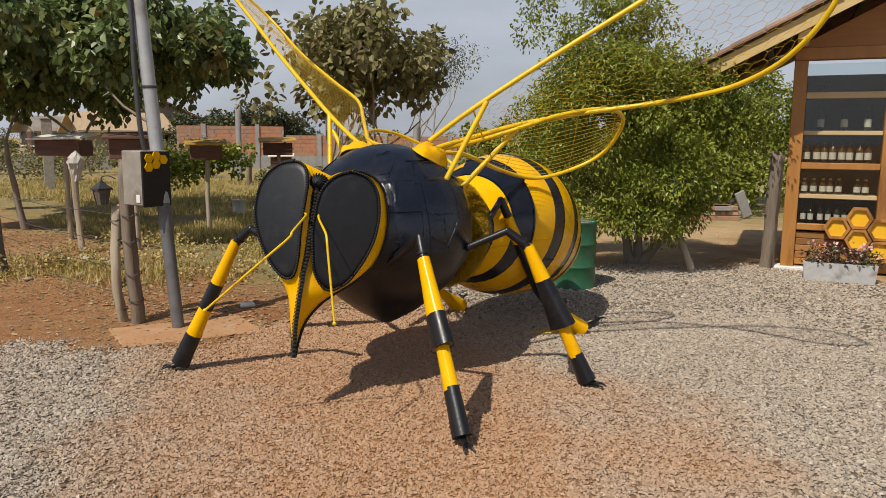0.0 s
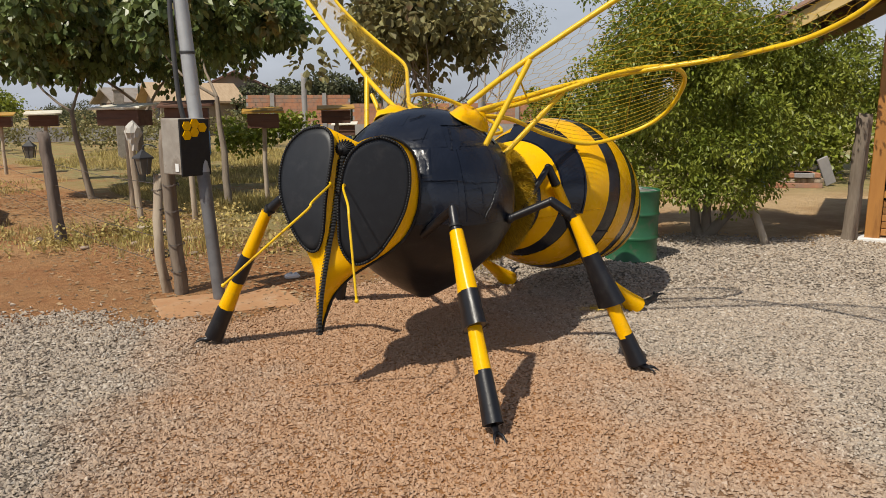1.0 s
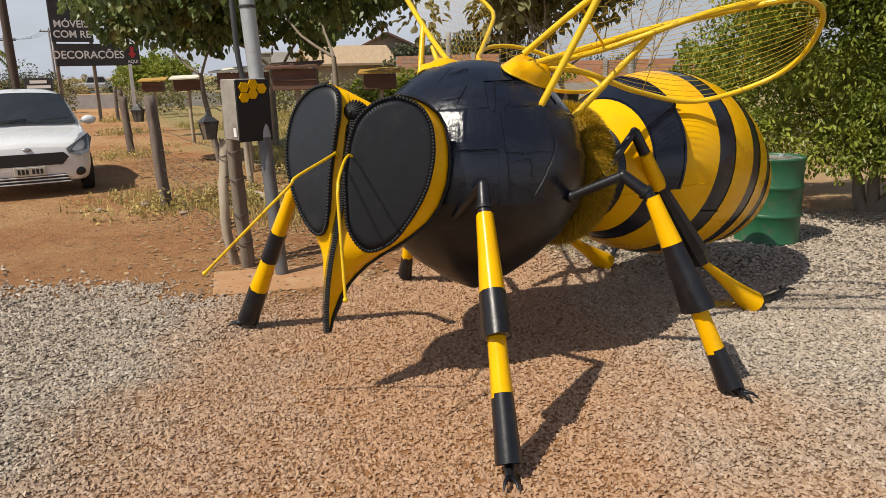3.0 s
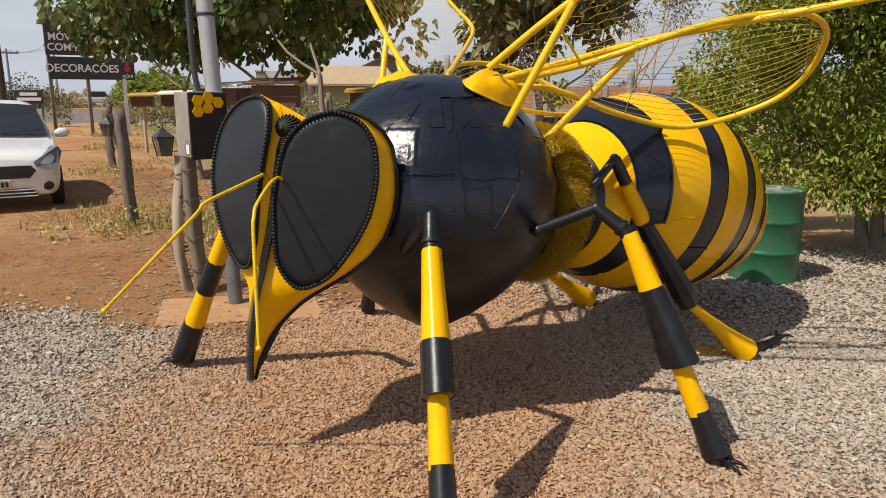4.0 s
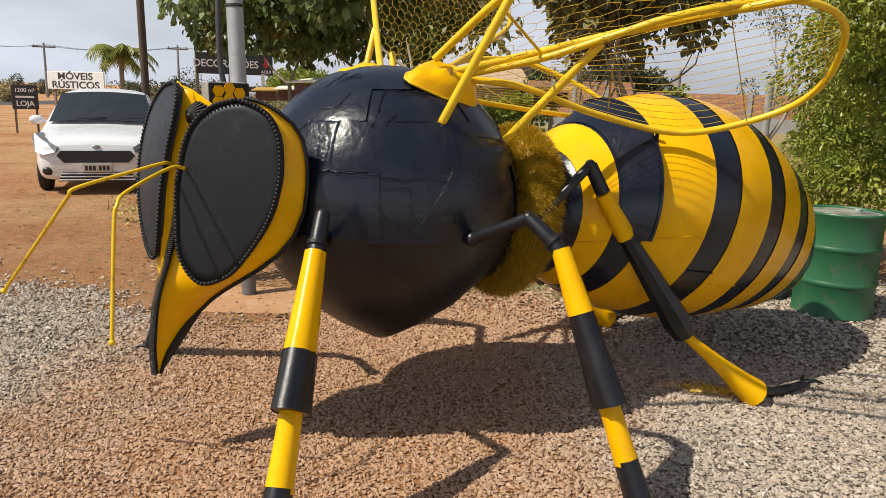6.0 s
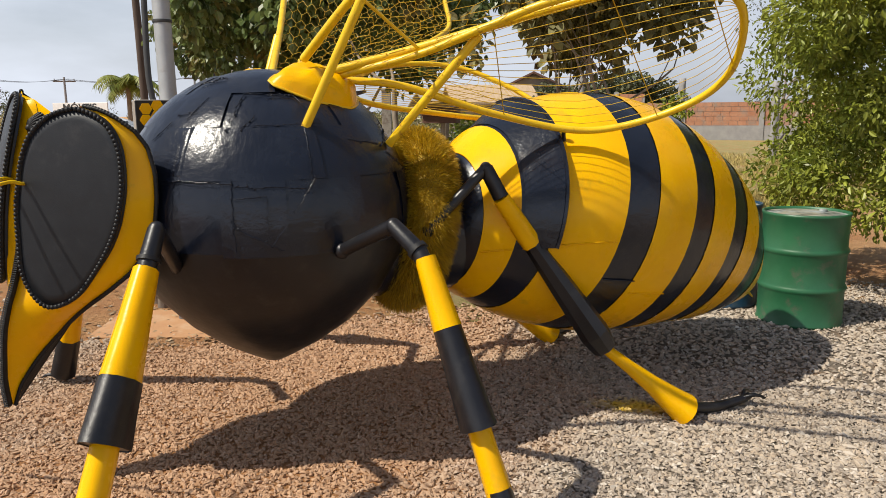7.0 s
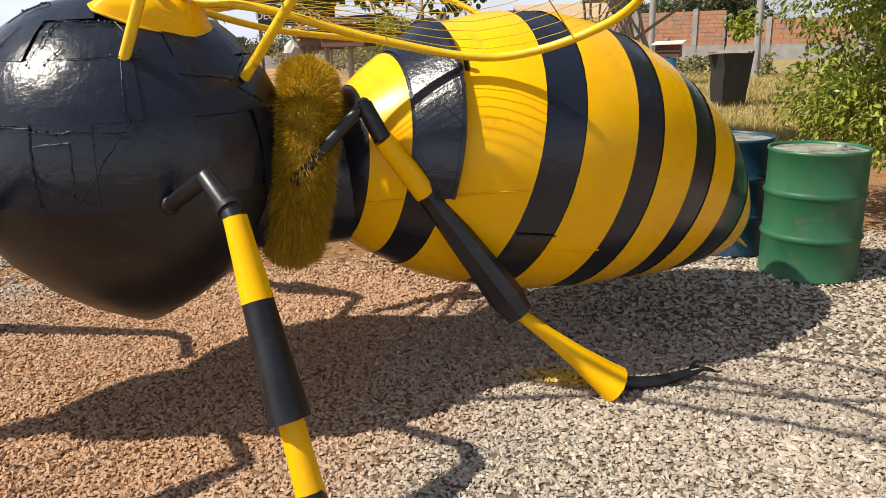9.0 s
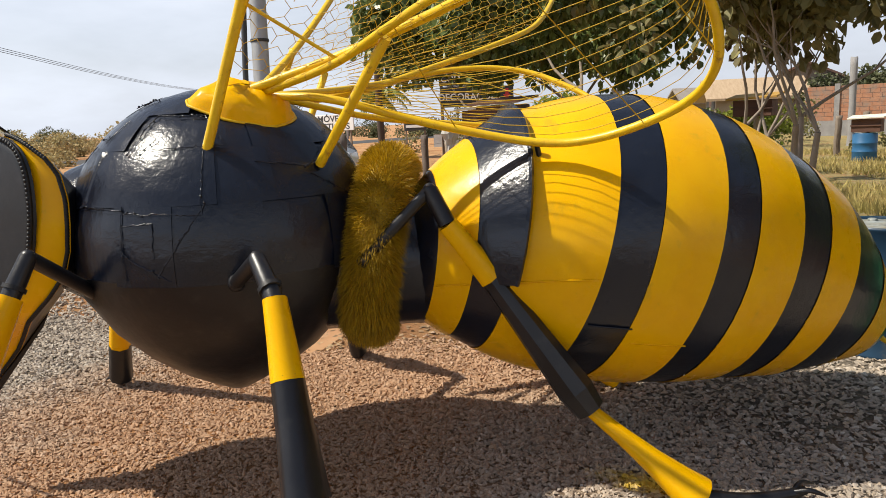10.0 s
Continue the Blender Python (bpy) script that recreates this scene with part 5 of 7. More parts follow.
for x_, y_, r_, zs_, nm in ((-2.90, 6.55, 0.066, (0.22, 0.47, 0.78, 1.02), "grey"), (-3.06, 6.60, 0.046, (0.12, 0.34, 0.38, 0.55, 0.74, 0.79, 0.97), "pale")):
    for z in zs_:
        g = Geo()
        pts = []
        for k in range(29):
            a = 2 * math.pi * k / 14
            f = z / (1.52 if nm == "grey" else 1.12)
            lean_ = (-0.05 if nm == "grey" else -0.04) * f
            pts.append((x_ + lean_ + (r_ + 0.004) * math.cos(a), y_ + 0.025 * f + (r_ + 0.004) * math.sin(a), z + 0.012 * math.sin(a) + 0.0006 * k))
        g.tube(pts, 0.0032, 5)
        for k in (5, 12, 19, 26):
            p_ = Vector(pts[k])
            g.tube([p_ - Vector((0.012, 0.004, 0.010)), p_ + Vector((0.012, -0.004, 0.012))], 0.0022, 4)
        solid("wire_wrap", g, M_WIREGREY, "barbed fence wire wound round a %s timber post" % nm, "wire", group="wire wraps")

# the pole leans: plan position at a height
def pole_at(z, dx=0.0, dy=0.0):
    return (-0.104 * z + dx, 0.074 * z + dy, z)


root = thing("steel_pole", "leaning galvanised steel power pole with a black conduit", "pole", pose(-2.455, 6.380, 0))
g = Geo()
g.tube([pole_at(-0.02), pole_at(1.15)], [0.055, 0.058], 16)
part("lower_tube", g, M_GALVD, root, "darker lower sleeve")
g = Geo()
g.tube([pole_at(1.15), pole_at(3.0), pole_at(6.4)], [0.062, 0.064, 0.060], 18)
part("tube", g, M_GALV, root)
g = Geo()
g.tube(smooth_path([pole_at(1.5, -0.06, -0.06), pole_at(1.8, -0.09, -0.09), pole_at(2.4, -0.08, -0.08), pole_at(3.2, -0.05, -0.07), pole_at(6.3, -0.06, -0.06)], 5), 0.022, 9)
part("conduit", g, M_CONDUIT, root)
for z in (2.2, 3.4):
    g = Geo()
    g.spin([(0.069, -0.012), (0.072, 0), (0.069, 0.012)], 18, at=pole_at(z))
    part("strap", g, M_CONDUIT, root)

# meter box with a honeycomb badge
root = thing("meter_box", "weathered grey meter box with a black front plate", "box", pose(-2.715, 6.44, 1.14, 0, 0, -31))
g = Geo()
g.box((-0.14, -0.14, 0), (0.135, 0.14, 0.49), 0, 0.008)
part("housing", g, M_GREYBOX, root)
g = Geo()
g.box((0.137, -0.15, -0.01), (0.155, 0.15, 0.485), 0, 0.005)
part("front_plate", g, M_PLATE, root, "black front plate")
turned = Matrix.Translation((0.167, 0, 0)) @ Matrix.Rotation(radians(90), 4, "Z")
for hx, hz in ((-0.08, 0.425), (0.0, 0.445), (-0.005, 0.37), (0.075, 0.41), (-0.082, 0.345)):
    g = Geo()
    g.prism([(hx + 0.044 * math.cos(math.pi * k / 3), hz + 0.044 * math.sin(math.pi * k / 3)) for k in range(6)], 0.012, 0, turned)
    part("badge", g, M_YELLOW, root, "small yellow hexagon")
g = Geo()
g.box((0.05, -0.146, 0.03), (0.10, -0.141, 0.10), 0)
part("sticker", g, M_WHITE, root, "small white label")


def lantern(m):
    root = thing("lantern", "dark metal four-sided garden lantern on a bracket", "lantern", m, "fence lanterns")
    g = Geo()
    g.tube([(0, 0, 0), (0, 0, 0.14)], [0.052, 0.082], 4, cap=True, smooth=False, spin=math.pi / 4)
    part("glass_body", g, M_GLASS, root)
    for k in range(4):
        a = math.pi / 4 + k * math.pi / 2
        g = Geo()
        g.tube([(0.054 * math.cos(a), 0.054 * math.sin(a), -0.005), (0.084 * math.cos(a), 0.084 * math.sin(a), 0.142)], 0.006, 5)
        part("frame_bar", g, M_CONDUIT, root)
    g = Geo()
    g.tube([(0, 0, 0.14), (0, 0, 0.155), (0, 0, 0.20), (0, 0, 0.225)], [0.10, 0.10, 0.035, 0.012], 4, smooth=False, spin=math.pi / 4)
    part("cap", g, M_CONDUIT, root)
    g = Geo()
    g.tube(smooth_path([(0, 0, 0.22), (0.01, 0, 0.26), (0.07, 0, 0.27), (0.13, 0, 0.24)], 4), 0.006, 5)
    part("bracket", g, M_CONDUIT, root)
    return root


lt = lantern(pose(-3.20, 6.60, 1.12, 0, 0, 10))
copy_thing(lt, pose(-6.08, 9.16, 1.09, 0, 0, -25))


def hive(x, y, z, label, roof, w=0.58, d=0.42, h=0.26, turn=0, stake=0.0):
    root = thing("bee_hive", label, "hive", pose(x, y, 0, 0, 0, turn), "hives on stakes")
    g = Geo()
    g.tube([(0.02, 0, -0.03), (0.0, 0.01, z * 0.5), (0.02 + stake, 0, z)], [0.046, 0.042, 0.04], 8)
    part("stake", g, M_PALEWOOD, root)
    g = Geo()
    g.box((-w / 2, -d / 2, z), (w / 2, d / 2, z + h), 0, 0.008)
    part("hive_box", g, M_HIVE, root)
    g = Geo()
    g.box((-w / 2 - 0.02, -d / 2 - 0.03, z + h * 0.45), (w / 2 + 0.02, -d / 2 - 0.004, z + h * 0.55), 0)
    part("batten", g, M_HIVE, root)
    g = Geo()
    g.box((-w / 2 - 0.09, -d / 2 - 0.1, z + h + 0.002), (w / 2 + 0.09, d / 2 + 0.1, z + h + 0.036), 0, 0.004)
    g.v = [(p[0], p[1], p[2] + 0.11 * (p[1] + d / 2) + 0.03 * p[0] + 0.02) for p in g.v]
    part("roof", g, roof, root, "overhanging flat sheet roof")
    return root


hive(-6.45, 12.28, 1.43, "brown wooden hive with a pale sheet roof on a stake", M_ROOF_PALE, 0.78, turn=-5)
hive(-4.45, 13.5, 1.35, "small brown wooden hive on a pale stake", M_ROOF_OCHRE, 0.56, turn=20)
hive(-4.8, 11.1, 1.42, "dark red-brown wooden hive on a pale stake", M_HIVE, 0.62, h=0.30, turn=20)
hive(-11.0, 16.9, 1.30, "brown hive with a pale roof on a stake", M_ROOF_PALE, 0.62, turn=30)
hive(-13.3, 18.5, 1.25, "brown hive with an ochre roof on a stake", M_ROOF_OCHRE, 0.55, turn=30)
hive(-5.7, 25.3, 0.78, "dark hive box under a flat pale roof", M_ROOF_PALE, 0.7, h=0.34, turn=10)
hive(-3.6, 15.6, 1.40, "brown hive with an ochre roof on a stake", M_ROOF_OCHRE, 0.6, turn=15)

# square concrete pillar in the grass behind the fence
g = Geo()
g.box((-0.16, -0.13, -0.05), (0.16, 0.13, 2.30), 0, 0.012)
pil = thing("concrete_pillar", "pale weathered square concrete pillar in dry grass", "pillar", pose(-13.3, 24.5, 0, 0, 0, 30))
part("shaft", g, M_GREYBOX, pil)
g = Geo()
g.box((-0.19, -0.16, 2.302), (0.19, 0.16, 2.36), 0, 0.01)
part("capping", g, M_GREYBOX, pil)

# leaning prop under the citrus tree, and the post by the shop
g = Geo()
g.tube([(0, 0, -0.03), (-0.17, 0.12, 0.45), (-0.34, 0.25, 0.85), (-0.55, 0.42, 1.3)], [0.052, 0.048, 0.045, 0.04], 9)
solid("prop_pole", g, M_PALEWOOD, "pale peeled branch propping up the citrus tree", "branch", pose(3.38, 9.62, 0))
post("gate_post", "stout grey timber post beside the shop", 4.52, 10.0, 1.62, 0.088, (0.03, 0.0), M_WOOD, 77, "", "post")

# ---------------------------------------------------------------- shop
M_VARN = surface("varnished_wood", (0.36, 0.155, 0.036), (0.47, 0.22, 0.055), 6, 0.45, 0.3, 40, c3=(0.20, 0.08, 0.02), spot=0.3, spot_scale=3, stretch=(1, 1, 0.15))
M_SIDING = surface("stained_siding", (0.30, 0.13, 0.034), (0.40, 0.185, 0.05), 6, 0.5, 0.3, 40, per="Object", stretch=(0.15, 1, 1))
M_SHELF = surface("pale_shelf_wood", (0.52, 0.37, 0.19), (0.60, 0.45, 0.26), 7, 0.6, 0.2, 40, stretch=(0.15, 1, 1))
# near-black brown: shade inside the shop and under its roof, put into the colour
M_SHADED = surface("shaded_timber", (0.05, 0.03, 0.02), (0.08, 0.05, 0.03), 3, 0.8, 0.1, 30)
M_BARGE = surface("pale_barge_board", (0.50, 0.36, 0.14), (0.58, 0.43, 0.20), 5, 0.7, 0.3, 40, stretch=(0.15, 1, 1))
M_TILE = surface("clay_roof_tile", (0.20, 0.12, 0.09), (0.28, 0.17, 0.12), 6, 0.85, 0.4, 40, per="Object", c3=(0.11, 0.09, 0.08), spot=0.4, spot_scale=3)
M_HONEYC = surface("honey_orange", (0.86, 0.48, 0.01), (0.80, 0.42, 0.01), 5, 0.5, 0.2, 30)
M_AMBER = surface("amber_bottle", (0.10, 0.04, 0.008), (0.06, 0.025, 0.008), 9, 0.12, 0.0)
M_DARKB = surface("dark_bottle", (0.015, 0.012, 0.012), (0.03, 0.02, 0.02), 9, 0.12, 0.0)
M_CAPY = surface("yellow_cap", (0.75, 0.45, 0.02), (0.65, 0.38, 0.02), 9, 0.4, 0.0)
M_LABELW = surface("paper_label", (0.62, 0.58, 0.50), (0.5, 0.45, 0.35), 30, 0.8, 0.0)
M_PLANTER = surface("grey_planter", (0.42, 0.42, 0.42), (0.52, 0.52, 0.51), 6, 0.85, 0.3, 50, c3=(0.30, 0.28, 0.26), spot=0.3, spot_scale=4)
M_FLOWER = surface("pink_flower", (0.75, 0.35, 0.42), (0.80, 0.60, 0.62), 9, 0.6, 0.0, per="Island", translucent=0.3)
M_PLEAF = surface("planter_leaf", (0.10, 0.05, 0.03), (0.09, 0.13, 0.03), 5, 0.5, 0.0, per="Island", translucent=0.25)


def glass_material():
    mt = bpy.data.materials.new("window_glass")
    mt.use_nodes = True
    N, L = mt.node_tree.nodes, mt.node_tree.links
    tr, gl, mx, fr = N.new("ShaderNodeBsdfTransparent"), N.new("ShaderNodeBsdfGlossy"), N.new("ShaderNodeMixShader"), N.new("ShaderNodeFresnel")
    gl.inputs["Roughness"].default_value = 0.02
    tr.inputs[0].default_value = (0.86, 0.9, 0.9, 1)
    fr.inputs[0].default_value = 1.52
    L.new(fr.outputs[0], mx.inputs[0])
    L.new(tr.outputs[0], mx.inputs[1])
    L.new(gl.outputs[0], mx.inputs[2])
    L.new(mx.outputs[0], N["Material Output"].inputs[0])
    return mt


M_PANE = glass_material()
SHOP = pose(4.81, 10.02, 0, 0, 0, -24.3)
shop = thing("honey_shop", "varnished timber honey shop with glazed display shelves", "shop", SHOP)
W, D, H = 3.35, 2.6, 2.85
for k, x in enumerate((0.0, 1.12, 2.24, 3.36)):
    g = Geo()
    g.box((x - 0.085, -0.085, 0.04), (x + 0.085, 0.085, H), 0, 0.008)
    part("corner_post" if k in (0, 3) else "mullion", g, M_VARN, shop)
g = Geo()
g.box((-0.16, -0.16, -0.02), (0.30, 0.16, 0.05), 0, 0.01)
part("footing", g, M_WHITE, shop, "pale concrete footing")
# back wall coloured dark for the shade indoors
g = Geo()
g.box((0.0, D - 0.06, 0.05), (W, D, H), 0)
part("back_wall", g, M_SHADED, shop)
g = Geo()
g.box((W, 0.09, 0.05), (W + 0.08, D, H), 0)
part("side_wall", g, M_VARN, shop)
g = Geo()
g.box((-0.05, 0.09, 0.05), (0.02, D, H), 0)
part("side_wall", g, M_VARN, shop)
g = Geo()
g.box((0, 0.0, 0.02), (W, D - 0.06, 0.06), 0)
part("floor_deck", g, M_VARN, shop)
for bay in range(3):
    x0, x1 = 0.088 + 1.12 * bay, 1.032 + 1.12 * bay
    for k in range(5):
        g = Geo()
        z = 0.08 + k * 0.092
        g.box((x0, -0.035 + 0.004 * (k % 2), z), (x1, 0.03, z + 0.086), 0, 0.006)
        part("siding_board", g, M_SIDING, shop)
    for z, mt, dep in ((0.565, M_VARN, 0.075), (1.40, M_VARN, 0.07), (2.34, M_SHELF, 0.07)):
        g = Geo()
        g.box((x0, -dep, z), (x1, 0.05, z + 0.085), 0, 0.006)
        part("rail", g, mt, shop)
    for z in (1.0, 1.86):
        g = Geo()
        g.box((x0, -0.02, z), (x1, 0.34, z + 0.055), 0, 0.004)
        part("shelf", g, M_SHELF, shop)
    for z0, z1 in ((0.655, 1.395), (1.49, 2.335), (2.43, 2.80)):
        g = Geo()
        g.box((x0 + 0.002, -0.012, z0), (x1 - 0.002, -0.006, z1), 0)
        pane = part("pane", g, M_PANE, shop)
        pane.visible_shadow = False
g = Geo()
g.box((-0.085, -0.10, H), (W + 0.085, 0.10, H + 0.16), 0, 0.008)
part("lintel", g, M_VARN, shop)
g = Geo()
g.prism([(-0.08, H + 0.165), (W + 0.08, H + 0.165), (W + 0.08, H + 2.0), (W * 1.0, H + 2.0)], 0.05, 0, Matrix.Translation((0, -0.03, 0)))
part("gable_boarding", g, M_SIDING, shop, "dark stained gable boarding")
# pitched roof rising to the ridge, overhanging in front
SL = math.tan(radians(27))
EAVE = -1.12
HR = H - 0.13
for k in range(2):
    y0 = -0.95 if k == 0 else D - 0.2
    g = Geo()
    g.prism([(EAVE, HR - 0.16), (EAVE, HR + 0.02), (W + 0.4, HR + 0.02 + SL * (W + 0.4 - EAVE)), (W + 0.4, HR - 0.16 + SL * (W + 0.4 - EAVE))], 0.05, 0, Matrix.Translation((0, y0, 0)))
    part("barge_board", g, M_BARGE, shop, "pale timber barge board")
# purlins coloured dark for the shade under the tiles
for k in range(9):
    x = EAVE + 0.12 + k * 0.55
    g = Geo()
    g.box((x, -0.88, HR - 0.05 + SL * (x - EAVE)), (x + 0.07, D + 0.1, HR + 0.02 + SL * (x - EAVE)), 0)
    part("purlin", g, M_SHADED, shop)
g = Geo()
g.box((-0.07, -0.90, HR + 0.30), (0.07, 0.0, HR + 0.47), 0, 0.01)
part("bracket", g, M_SHELF, shop, "projecting timber bracket")
tile_me = None
for row in range(11):
    for col in range(17):
        x = EAVE - 0.10 + row * 0.40
        y = -1.02 + col * 0.22
        if tile_me is None:
            g = Geo()
            V, F = [], []
            for i in range(2):
                for j in range(7):
                    a = math.pi * j / 6
                    V.append((0.46 * i, 0.11 - 0.115 * math.cos(a), 0.055 * math.sin(a) + 0.012 * (1 - i)))
            V += [(x_, y_, z_ + 0.016) for x_, y_, z_ in V]
            for j in range(6):
                F += [(j, j + 1, 8 + j, 7 + j), (14 + j, 21 + j, 22 + j, 15 + j), (j, 14 + j, 15 + j, j + 1), (7 + j, 8 + j, 22 + j, 21 + j)]
            tile_me = mesh_of("roof_tile", g.add(V, F, 0, False), M_TILE)
        t = new("roof_tile", tile_me)
        t.parent = shop
        t.matrix_basis = Matrix.Translation((x, y, HR + 0.05 + SL * (x - EAVE))) @ Matrix.Rotation(-math.atan(SL), 4, "Y")


def bottle(glass, cap_mat, h, r):
    root = thing("bottle", "small dark honey bottle with a pale label on a shelf", "bottle", None, "bottles in the shop window")
    g = Geo()
    g.spin([(0.001, 0), (r, 0.003), (r, h * 0.6), (r * 0.8, h * 0.68), (r * 0.36, h * 0.76), (r * 0.34, h * 0.9), (0.001, h * 0.9)], 12)
    part("glass", g, glass, root)
    g = Geo()
    g.spin([(r * 0.45, h * 0.88), (r * 0.45, h), (0.001, h)], 10)
    part("cap", g, cap_mat, root)
    g = Geo()
    g.spin([(r * 1.03, h * 0.15), (r * 1.03, h * 0.5)], 12)
    part("label", g, M_LABELW, root)
    return root


rb = random.Random(12)
first = {}
for bay in range(2):
    for z, kind, n, h, r in ((0.66, "d", 8, 0.24, 0.036), (1.06, "y", 8, 0.21, 0.042), (1.49, "m", 8, 0.27, 0.044), (1.92, "d", 6, 0.30, 0.042)):
        for k in range(n):
            if rb.random() < 0.12:
                continue
            x = 0.16 + 1.12 * bay + k * (0.84 / n) + rb.uniform(-0.01, 0.01)
            y = 0.12 + rb.uniform(-0.03, 0.04)
            key = (kind, h)
            m = SHOP @ Matrix.Translation((x, y, z + 0.001))
            if key not in first:
                first[key] = bottle(M_AMBER if kind in "ym" else M_DARKB, M_CAPY if kind == "y" else M_DARKB, h, r)
                first[key].matrix_basis = m
                tagged(first[key], {"d": "dark bottle with a small label on a shop shelf", "y": "honey bottle with a yellow cap on a shop shelf", "m": "amber honey bottle with a pale label on a shop shelf"}[kind])
            else:
                copy_thing(first[key], m)
# honeycomb display on the front
hc = thing("honeycomb_sign", "wooden honeycomb of orange-filled hexagons on the shop front", "sign", SHOP @ Matrix.Translation((0.58, -0.13, 0.62)) @ Matrix.Scale(0.86, 4))
for hx, hz in ((0, 0), (0.30, 0.17), (0.0, 0.34 - 0.34), (0.30, -0.17), (0.60, 0.0), (0.15 - 0.15, 0.0), (0.90, 0.17), (0.60, -0.34), (0.90, -0.17)):
    if (hx, hz) == (0, 0) and hc.children:
        continue
    g = Geo()
    o = [(hx + 0.19 * math.cos(math.pi * k / 3), hz + 0.19 * math.sin(math.pi * k / 3)) for k in range(6)]
    i_ = [(hx + 0.145 * math.cos(math.pi * k / 3), hz + 0.145 * math.sin(math.pi * k / 3)) for k in range(6)]
    V = [(x, -0.07, z) for x, z in o] + [(x, -0.07, z) for x, z in i_] + [(x, 0.02, z) for x, z in o] + [(x, 0.02, z) for x, z in i_]
    F = []
    for k in range(6):
        q = (k + 1) % 6
        F += [(k, q, 6 + q, 6 + k), (k, 12 + k, 12 + q, q), (6 + k, 6 + q, 18 + q, 18 + k)]
    g.add(V, F, 0, False)
    cell = part("cell_frame", g, M_VARN, hc)
    g = Geo()
    g.prism([(x, z) for x, z in i_], 0.02, 0, Matrix.Translation((0, -0.02, 0)))
    part("cell_filling", g, M_HONEYC, cell, "orange filling")
# planter with flowers
pl = thing("flower_planter", "long grey planter with pink flowers in front of the shop", "planter", pose(4.60, 9.10, 0.006, 0, 0, -24.3))
g = Geo()
V = [(0.02, 0.02, 0), (0.82, 0.02, 0), (0.82, 0.24, 0), (0.02, 0.24, 0), (0, 0, 0.24), (0.84, 0, 0.24), (0.84, 0.26, 0.24), (0, 0.26, 0.24), (0.03, 0.03, 0.24), (0.81, 0.03, 0.24), (0.81, 0.23, 0.24), (0.03, 0.23, 0.24), (0.03, 0.03, 0.20), (0.81, 0.03, 0.20), (0.81, 0.23, 0.20), (0.03, 0.23, 0.20)]
F = [(3, 2, 1, 0), (12, 13, 14, 15)] + [(k, (k + 1) % 4, 4 + (k + 1) % 4, 4 + k) for k in range(4)] + [(4 + k, 4 + (k + 1) % 4, 8 + (k + 1) % 4, 8 + k) for k in range(4)] + [(8 + k, 8 + (k + 1) % 4, 12 + (k + 1) % 4, 12 + k) for k in range(4)]
part("trough", g.add(V, F, 0, False), M_PLANTER, pl)
rg = np.random.default_rng(6)
cen = [(0.08 + 0.7 * i / 9, 0.13 + 0.03 * (-1) ** i, 0.30) for i in range(10)]
V, F = leaves(rg, cen, [0.13] * 10, 700, 0.05, 0.0, 0.6)
o = new("foliage", soup("foliage", V, F, M_PLEAF))
o.parent = pl
V, F = leaves(rg, [(x, y, z + 0.07) for x, y, z in cen], [0.12] * 10, 150, 0.045, -0.6, 0.9)
o = new("blossoms", soup("blossoms", V, F, M_FLOWER))
o.parent = pl

# ---------------------------------------------------------------- lettering


def words(text, size, mat, parent, m, label=""):
    cu = bpy.data.curves.new("lettering", "FONT")
    cu.body, cu.size, cu.extrude, cu.align_x, cu.align_y = text, size, 0.001, "CENTER", "CENTER"
    cu.offset = size * 0.018
    tmp = bpy.data.objects.new("lettering", cu)
    scene.collection.objects.link(tmp)
    me = bpy.data.meshes.new_from_object(tmp.evaluated_get(bpy.context.evaluated_depsgraph_get()))
    bpy.data.objects.remove(tmp)
    me.materials.clear()
    me.materials.append(mat)
    ob = new("lettering", me)
    ob.parent = parent
    ob.matrix_basis = m @ Matrix.Rotation(radians(90), 4, "X")
    return tagged(ob, label)


M_SIGNBLK = surface("black_sign_board", (0.03, 0.03, 0.032), (0.05, 0.05, 0.05), 3, 0.7, 0.1, 30)
M_SIGNTXT = surface("white_letters", (0.85, 0.85, 0.83), (0.80, 0.80, 0.78), 5, 0.6, 0.0)
M_RED = surface("red_paint", (0.55, 0.03, 0.03), (0.48, 0.03, 0.03), 5, 0.5, 0.0)

SIGN = pose(-20.9, 25.0, 0, 0, 0, 60)
sg = thing("shop_sign", "large black roadside sign boards with white lettering", "sign", SIGN)
for name, x0, x1, z0, z1 in (("lower_board", -1.55, 1.55, 2.1, 2.92), ("upper_board", -1.6, -0.12, 2.98, 4.5)):
    g = Geo()
    g.box((x0, -0.03, z0), (x1, 0.03, z1), 0, 0.01)
    part(name, g, M_SIGNBLK, sg)
for x in (-1.5, -0.2):
    g = Geo()
    g.box((x - 0.06, 0.035, -0.02), (x + 0.06, 0.12, 4.5), 0)
    part("sign_post", g, M_WOOD, sg)
g = Geo()
g.box((1.05, -0.10, -0.02), (1.17, -0.035, 2.15), 0)
part("white_post", g, M_WHITE, sg, "white painted post")
words("DECORAÇÕES", 0.40, M_SIGNTXT, sg, Matrix.Translation((-0.36, -0.034, 2.50)))
words("AQUI", 0.17, M_SIGNTXT, sg, Matrix.Translation((1.26, -0.034, 2.24)))
words("MÓVEIS", 0.36, M_SIGNTXT, sg, Matrix.Translation((-0.87, -0.034, 3.62)))
words("COM RE", 0.36, M_SIGNTXT, sg, Matrix.Translation((-0.87, -0.034, 3.25)))
g = Geo()
g.prism([(1.26, 2.36), (1.43, 2.56), (1.33, 2.56), (1.33, 2.80), (1.19, 2.80), (1.19, 2.56), (1.09, 2.56)], 0.01, 0, Matrix.Translation((0, -0.045, 0)))
